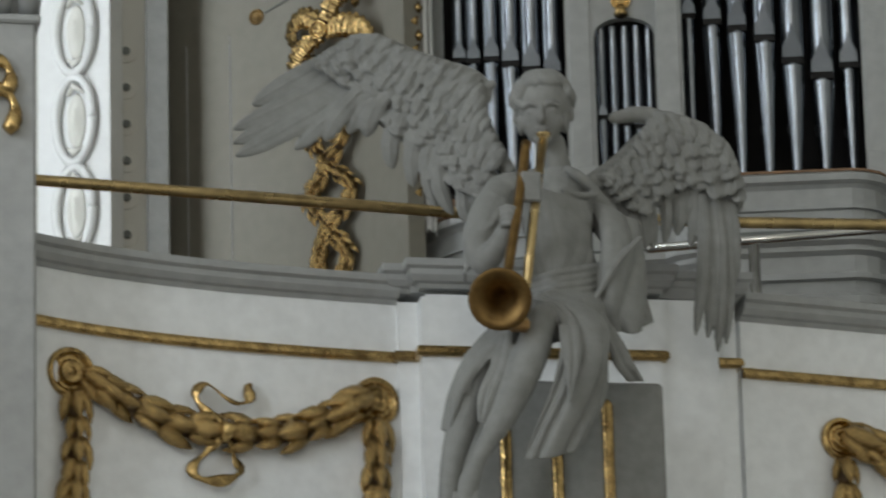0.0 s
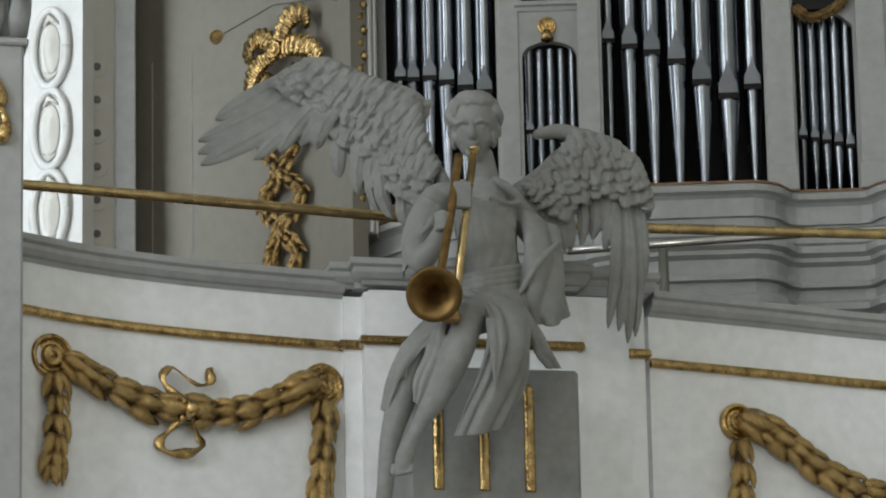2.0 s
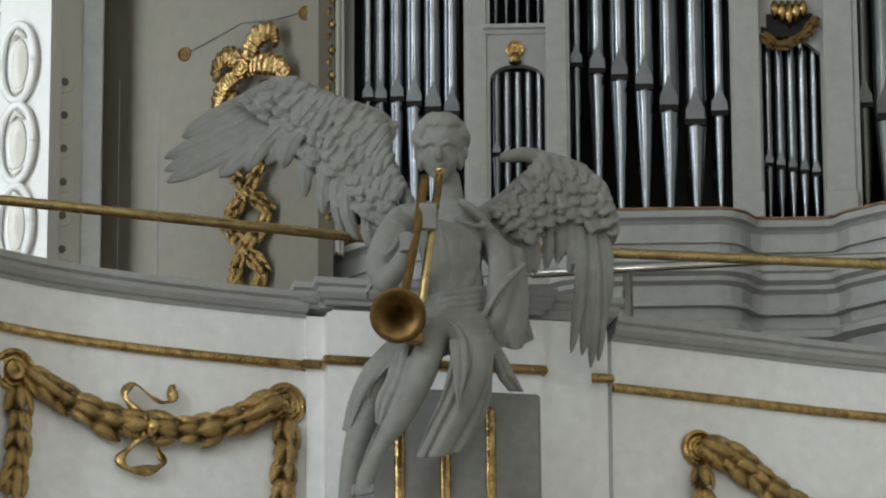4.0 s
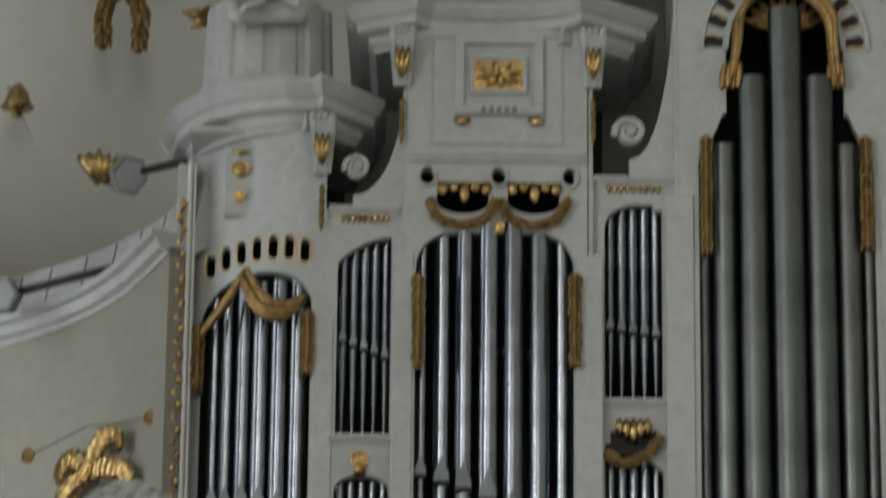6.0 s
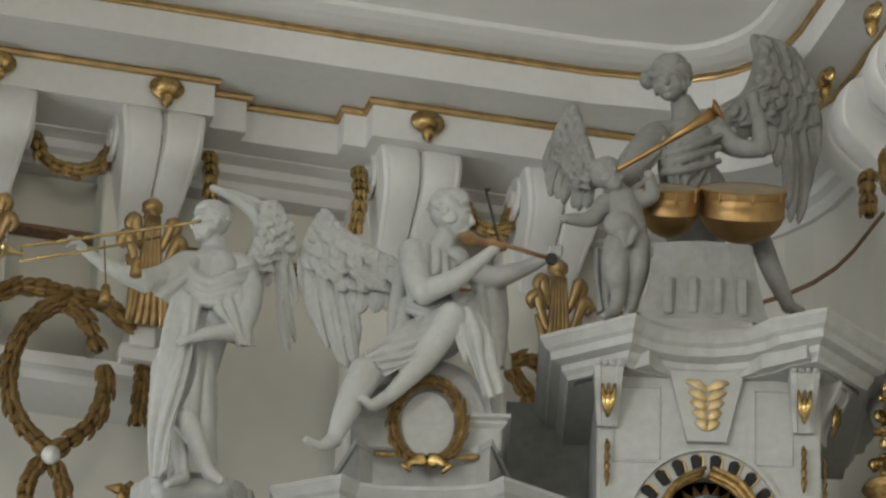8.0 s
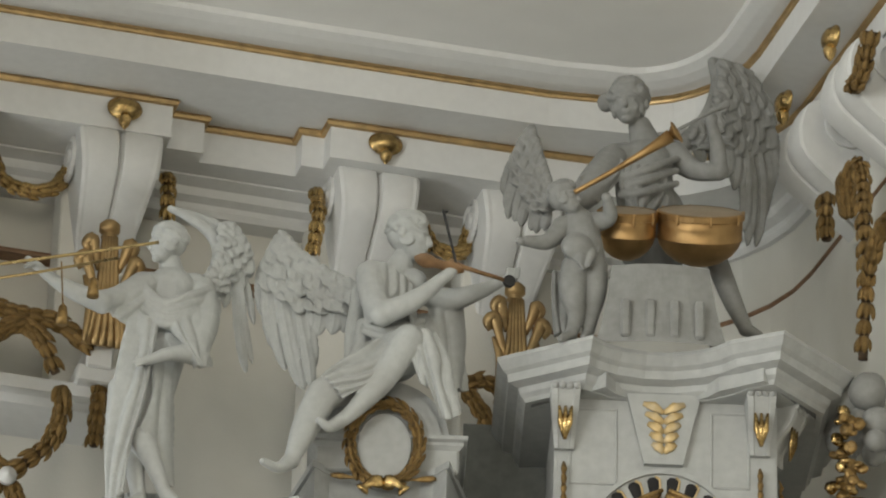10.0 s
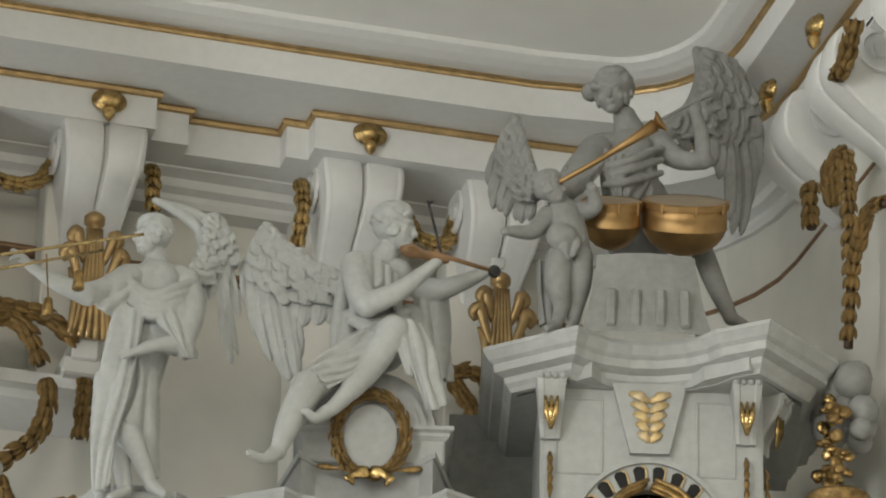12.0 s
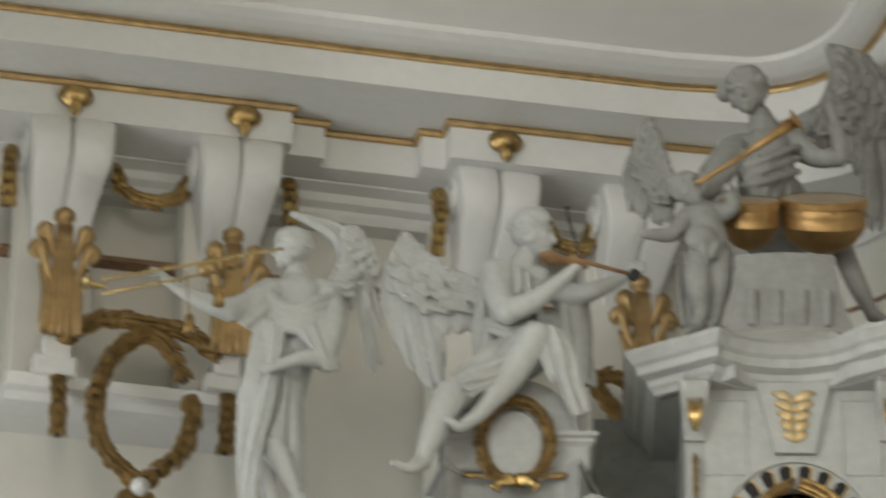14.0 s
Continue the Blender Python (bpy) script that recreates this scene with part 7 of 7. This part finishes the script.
for k in range(46):
    z = 11.34 - 0.0105 * k
    wide = 0.07 + 0.12 * k / 46
    q = _rnd.uniform(0.022, 0.042)
    part("gilt_flower", lathe(bmesh.new(), [(0, -0.6 * q), (0.6 * q, -0.55 * q), (q, -0.1 * q), (0.75 * q, 0.45 * q), (0.35 * q, 0.3 * q), (0, 0.55 * q)], 9, pose(7.28 + _rnd.uniform(-0.04, 0.05), 19.24 + _rnd.uniform(-wide, wide), z + _rnd.uniform(-0.02, 0.03), _rnd.uniform(20, 110), 0, _rnd.uniform(-60, 40))), GOLD if k % 3 == 0 else DULLGOLD, va, soft=True)
part("vase", lathe(bmesh.new(), [(0.15, 10.87), (0.16, 10.85), (0.12, 10.81), (0.075, 10.74), (0.06, 10.62), (0.07, 10.5), (0.03, 10.42), (0.06, 10.34)], 20, pose(7.31, 19.24, 0)), DULLGOLD, va, "worn gilded vase", soft=True)

# ---- instruments ----
def horn(name, label, pts, radii, bell, bell_r, bell_dir, mat, seg=12):
    th = thing(name, label, "instrument")
    part("tube", tube(bmesh.new(), spline(pts, 24), radii, seg), mat, th, soft=True)
    q = Vector(bell_dir).to_track_quat("Z", "Y").to_matrix().to_4x4()
    q.translation = Vector(bell)
    L = bell_r * 1.9
    part("bell", lathe(bmesh.new(), [(radii, -L), (bell_r * 0.28, -L * 0.5), (bell_r * 0.45, -L * 0.22), (bell_r * 0.75, -L * 0.05), (bell_r, 0), (bell_r * 0.97, 0.004), (bell_r * 0.7, -L * 0.04), (bell_r * 0.4, -L * 0.2), (bell_r * 0.15, -L * 0.5), (0, -L * 0.55)], 28, q, caps=False), mat, th, soft=True)
    return th


def kettledrum(x, y, z, r, h=1.0):
    m = pose(x, y, z, 36, 0, -14) @ Matrix.Diagonal((1, 1, h, 1))
    th = thing("kettledrum", "burnished copper kettledrum with pale skin and rim bolts", "drum", m, group="kettledrums")
    part("bowl", lathe(bmesh.new(), [(r, 0), (r, -r * 0.3), (r, -r * 0.55), (r * 1.015, -r * 0.56), (r * 0.99, -r * 0.6), (r * 0.93, -r * 0.76), (r * 0.78, -r * 0.96), (r * 0.52, -r * 1.14), (r * 0.25, -r * 1.23), (0, -r * 1.25)], 40), COPPER, th, soft=True)
    part("skin", lathe(bmesh.new(), [(r * 0.98, 0.0), (r * 0.97, 0.012), (0, 0.016)], 40), HIDE, th, "dull tan drum skin", soft=False)
    part("rim", lathe(bmesh.new(), [(r * 1.0, -0.02), (r * 1.035, -0.018), (r * 1.035, 0.008), (r * 0.98, 0.014)], 28, caps=False), COPPER, th, soft=False)
    for k in range(8):
        a = radians(45 * k + 10)
        part("bolt", lathe(bmesh.new(), [(0.004, -0.035), (0.007, -0.03), (0.007, 0.008), (0.004, 0.014), (0, 0.015)], 8, pose(r * 1.04 * math.cos(a), r * 1.04 * math.sin(a), 0)), COPPER, th)
    return th


ho = horn("trumpet", "brass natural trumpet held by the seated statue", [(3.500, 16.930, 6.935), (3.446, 16.860, 6.666), (3.391, 16.790, 6.423)], 0.017, (3.351, 16.720, 6.321), 0.106, (-0.22, -0.86, -0.40), OLDBRASS)
part("tube", tube(bmesh.new(), [(3.565, 16.970, 6.955), (3.503, 16.880, 6.630), (3.439, 16.790, 6.267)], 0.016, 12), BRASS, ho, soft=True)
part("mouthpiece", lathe(bmesh.new(), [(0.012, -0.03), (0.012, 0), (0.024, 0.012), (0.026, 0.02), (0.018, 0.022)], 12, Matrix.Translation((3.568, 16.970, 6.959))), BRASS, ho, soft=True)
part("clasp", boxed(3.466, 3.536, 16.873, 16.905, 6.710, 6.815, bevel=0.006), STONE, ho, "grey clasp plate")
part("end_bow", boxed(3.398, 3.463, 16.780, 16.830, 6.237, 6.277, bevel=0.008), COPPER, ho, "copper end piece")
ho = horn("trumpet", "long gilded trumpet with folded tube held by the standing statue", [(4.009, 19.780, 12.006), (3.563, 19.720, 11.834), (3.128, 19.680, 11.678)], 0.008, (3.045, 19.660, 11.642), 0.055, (-1, -0.1, 0.05), BRASS)
part("tube", tube(bmesh.new(), [(3.142, 19.680, 11.665), (3.136, 19.680, 11.605), (3.400, 19.700, 11.701), (3.812, 19.740, 11.870)], 0.007, 10), BRASS, ho, soft=True)
part("tassel", lathe(bmesh.new(), [(0, 0.05), (0.02, 0.03), (0.026, -0.02), (0.03, -0.06), (0, -0.06)], 10, Matrix.Translation((3.690, 19.680, 11.675))), DULLGOLD, ho, soft=True)
part("cord", tube(bmesh.new(), [(3.689, 19.680, 11.719), (3.677, 19.700, 11.803)], 0.004, 5), DULLGOLD, ho)
part("tassel", lathe(bmesh.new(), [(0, 0.05), (0.02, 0.03), (0.026, -0.02), (0.03, -0.06), (0, -0.06)], 10, Matrix.Translation((3.552, 19.680, 11.509))), DULLGOLD, ho, soft=True)
part("cord", tube(bmesh.new(), [(3.550, 19.680, 11.553), (3.533, 19.700, 11.784)], 0.004, 5), DULLGOLD, ho)
ho = horn("trumpet", "gilded trumpet with flared bell blown by the putto", [(5.941, 19.320, 12.376), (6.117, 19.200, 12.475), (6.313, 19.100, 12.612)], 0.013, (6.371, 19.060, 12.648), 0.058, (0.62, -0.55, 0.32), COPPER)
part("flare", tube(bmesh.new(), [(6.117, 19.200, 12.475), (6.240, 19.140, 12.558), (6.346, 19.070, 12.630)], [0.014, 0.02, 0.034], 14), COPPER, ho, soft=True)
vi = thing("violin", "brown wooden violin held by the seated player", "instrument")
va_, vb_, vc_ = Vector((5.209, 19.530, 12.004)), Vector((5.449, 19.500, 11.955)), Vector((5.681, 19.520, 11.948))
part("body", tube(bmesh.new(), [va_.lerp(vb_, t) for t in span(0, 1, 10)], [0.012, 0.036, 0.048, 0.045, 0.033, 0.03, 0.032, 0.038, 0.037, 0.028, 0.01], 12, 0.36, Vector((0, 0.35, 1))), WOOD, vi, soft=True)
part("neck", tube(bmesh.new(), [vb_.lerp(va_, 0.3) + Vector((0, -0.01, 0.03)), vb_ + Vector((0, 0, 0.02)), vc_], [0.014, 0.012, 0.01], 8), WOOD, vi, soft=True)
part("scroll", lathe(bmesh.new(), [(0.03, -0.012), (0.032, 0), (0.03, 0.012), (0, 0.014)], 12, Matrix.Translation(vc_) @ Matrix.Rotation(radians(90), 4, "X")), BLACK, vi, "dark scroll")
bo = thing("violin_bow", "thin dark violin bow held by the player", "bow")
part("stick", tube(bmesh.new(), [(5.324, 19.450, 12.237), (5.403, 19.480, 11.981)], 0.007, 6), BLACK, bo)
part("tip", tube(bmesh.new(), [(5.324, 19.450, 12.228), (5.349, 19.450, 12.238)], [0.014, 0.004], 6), BLACK, bo)
kettledrum(6.262, 19.480, 12.395, 0.142, 1.3)
kettledrum(6.617, 19.420, 12.425, 0.208, 1.0)
ml = thing("mallet", "thin drum mallet held by the statue", "mallet")
part("stick", tube(bmesh.new(), [(6.494, 19.400, 12.862), (6.779, 19.500, 13.108)], 0.009, 7), STONE, ml)
part("head", tube(bmesh.new(), [(6.731, 19.490, 13.069), (6.785, 19.500, 13.112)], [0.016, 0.02], 8), STONE, ml)

db = thing("drum_stand", "grey fluted block carrying the kettledrums", "stand", OM)
bm = bmesh.new()
rows = []
for t in span(0, 1, 8):
    hw = 0.285 - 0.05 * t + 0.03 * (1 - t) ** 3
    yy = -0.26 + 0.05 * t
    rows.append([bm.verts.new((2.18 + s * hw, yy + dy, 11.575 + 0.44 * t)) for s, dy in ((-1, 0.4), (-1, 0), (-0.5, -0.03), (0, -0.04), (0.5, -0.03), (1, 0), (1, 0.4))])
for a, b in zip(rows, rows[1:]):
    for j in range(6):
        bm.faces.new((a[j], a[j + 1], b[j + 1], b[j]))
bm.faces.new(rows[-1])
part("block", bm, STONE, db)
for k in range(4):
    part("flute", boxed(1.985 + 0.118 * k, 2.03 + 0.118 * k, -0.305, -0.24, 11.60, 11.80, bevel=0.01), STONE, db)

# floodlights
def floodlight(x, y, z, aim, arm):
    th = thing("floodlight", "small grey floodlight with pale glass on a dark bracket", "floodlight", group="floodlights")
    m = look((x, y, z), aim)
    part("housing", lathe(bmesh.new(), [(0.05, 0.09), (0.09, 0.05), (0.10, -0.05), (0.095, -0.06)], 6, m), SHADE, th)
    part("glass", lathe(bmesh.new(), [(0.085, -0.058), (0.08, -0.064), (0, -0.066)], 6, m), LENS, th, "pale lamp glass")
    part("arm", tube(bmesh.new(), [(x, y, z), arm], 0.02, 7), BLACK, th)
    return th


floodlight(3.02, 20.95, 9.52, (2.6, 20.0, 9.3), (3.50, 20.70, 9.62))
floodlight(3.53, 20.6, 10.06, (3.9, 19.6, 9.6), (3.8, 20.45, 10.10))
fo = thing("gilt_flame", "gilded flame ornament on the wall beside the round tower", "ornament")
for k in range(6):
    part("flame_tongue", tube(bmesh.new(), [(3.42, 20.62, 10.02), (3.40 + 0.03 * (k - 2), 20.58, 10.10), (3.40 + 0.05 * (k - 2), 20.6, 10.17 - 0.02 * abs(k - 2))], [0.03, 0.035, 0.01], 7), GOLD, fo, soft=True)
st = thing("gilt_star", "worn gilded star ornament beside the drum", "ornament")
for k in range(5):
    a = radians(72 * k + 18)
    part("star_point", tube(bmesh.new(), [(3.90, 20.6, 10.91), (3.90 + 0.06 * math.cos(a), 20.58, 10.91 + 0.04 * math.sin(a)), (3.90 + 0.13 * math.cos(a), 20.6, 10.91 + 0.07 * math.sin(a))], [0.03, 0.03, 0.004], 6), DULLGOLD, st)
part("stem", tube(bmesh.new(), [(3.93, 20.62, 10.9), (3.95, 20.66, 10.6), (4.0, 20.6, 10.42)], 0.03, 8), CASE, st)
be = thing("gilt_bell", "small gilded bell flower on the upper wall", "ornament")
part("cup", lathe(bmesh.new(), [(0.02, 0.07), (0.05, 0.03), (0.07, -0.04), (0.085, -0.05), (0.03, -0.05), (0.03, -0.1), (0, -0.11)], 14, pose(3.14, 21.55, 10.80)), GOLD, be, soft=True)
part("wire", tube(bmesh.new(), spline([(3.16, 21.55, 10.72), (3.22, 21.4, 10.5), (3.33, 21.0, 10.3), (3.42, 20.65, 10.15)], 14), 0.006, 5), CASE, be)
part("stem", tube(bmesh.new(), [(3.14, 21.55, 10.86), (3.14, 21.9, 11.0)], 0.01, 6), CASE, be)
# steel rail posts
for x in (5.98, 4.75):
    part("post", tube(bmesh.new(), [(x, 18.75, 5.6), (x, 18.75, 7.29 if x > 5 else 7.13)], 0.022, 10), STEEL, th2, soft=True)
for x in (0.6, 3.75, 7.3):
    part("stanchion", tube(bmesh.new(), [(x, 18.04, 5.6), (x, 18.02, 6.99)], 0.012, 8), BRASS, brass_rail)
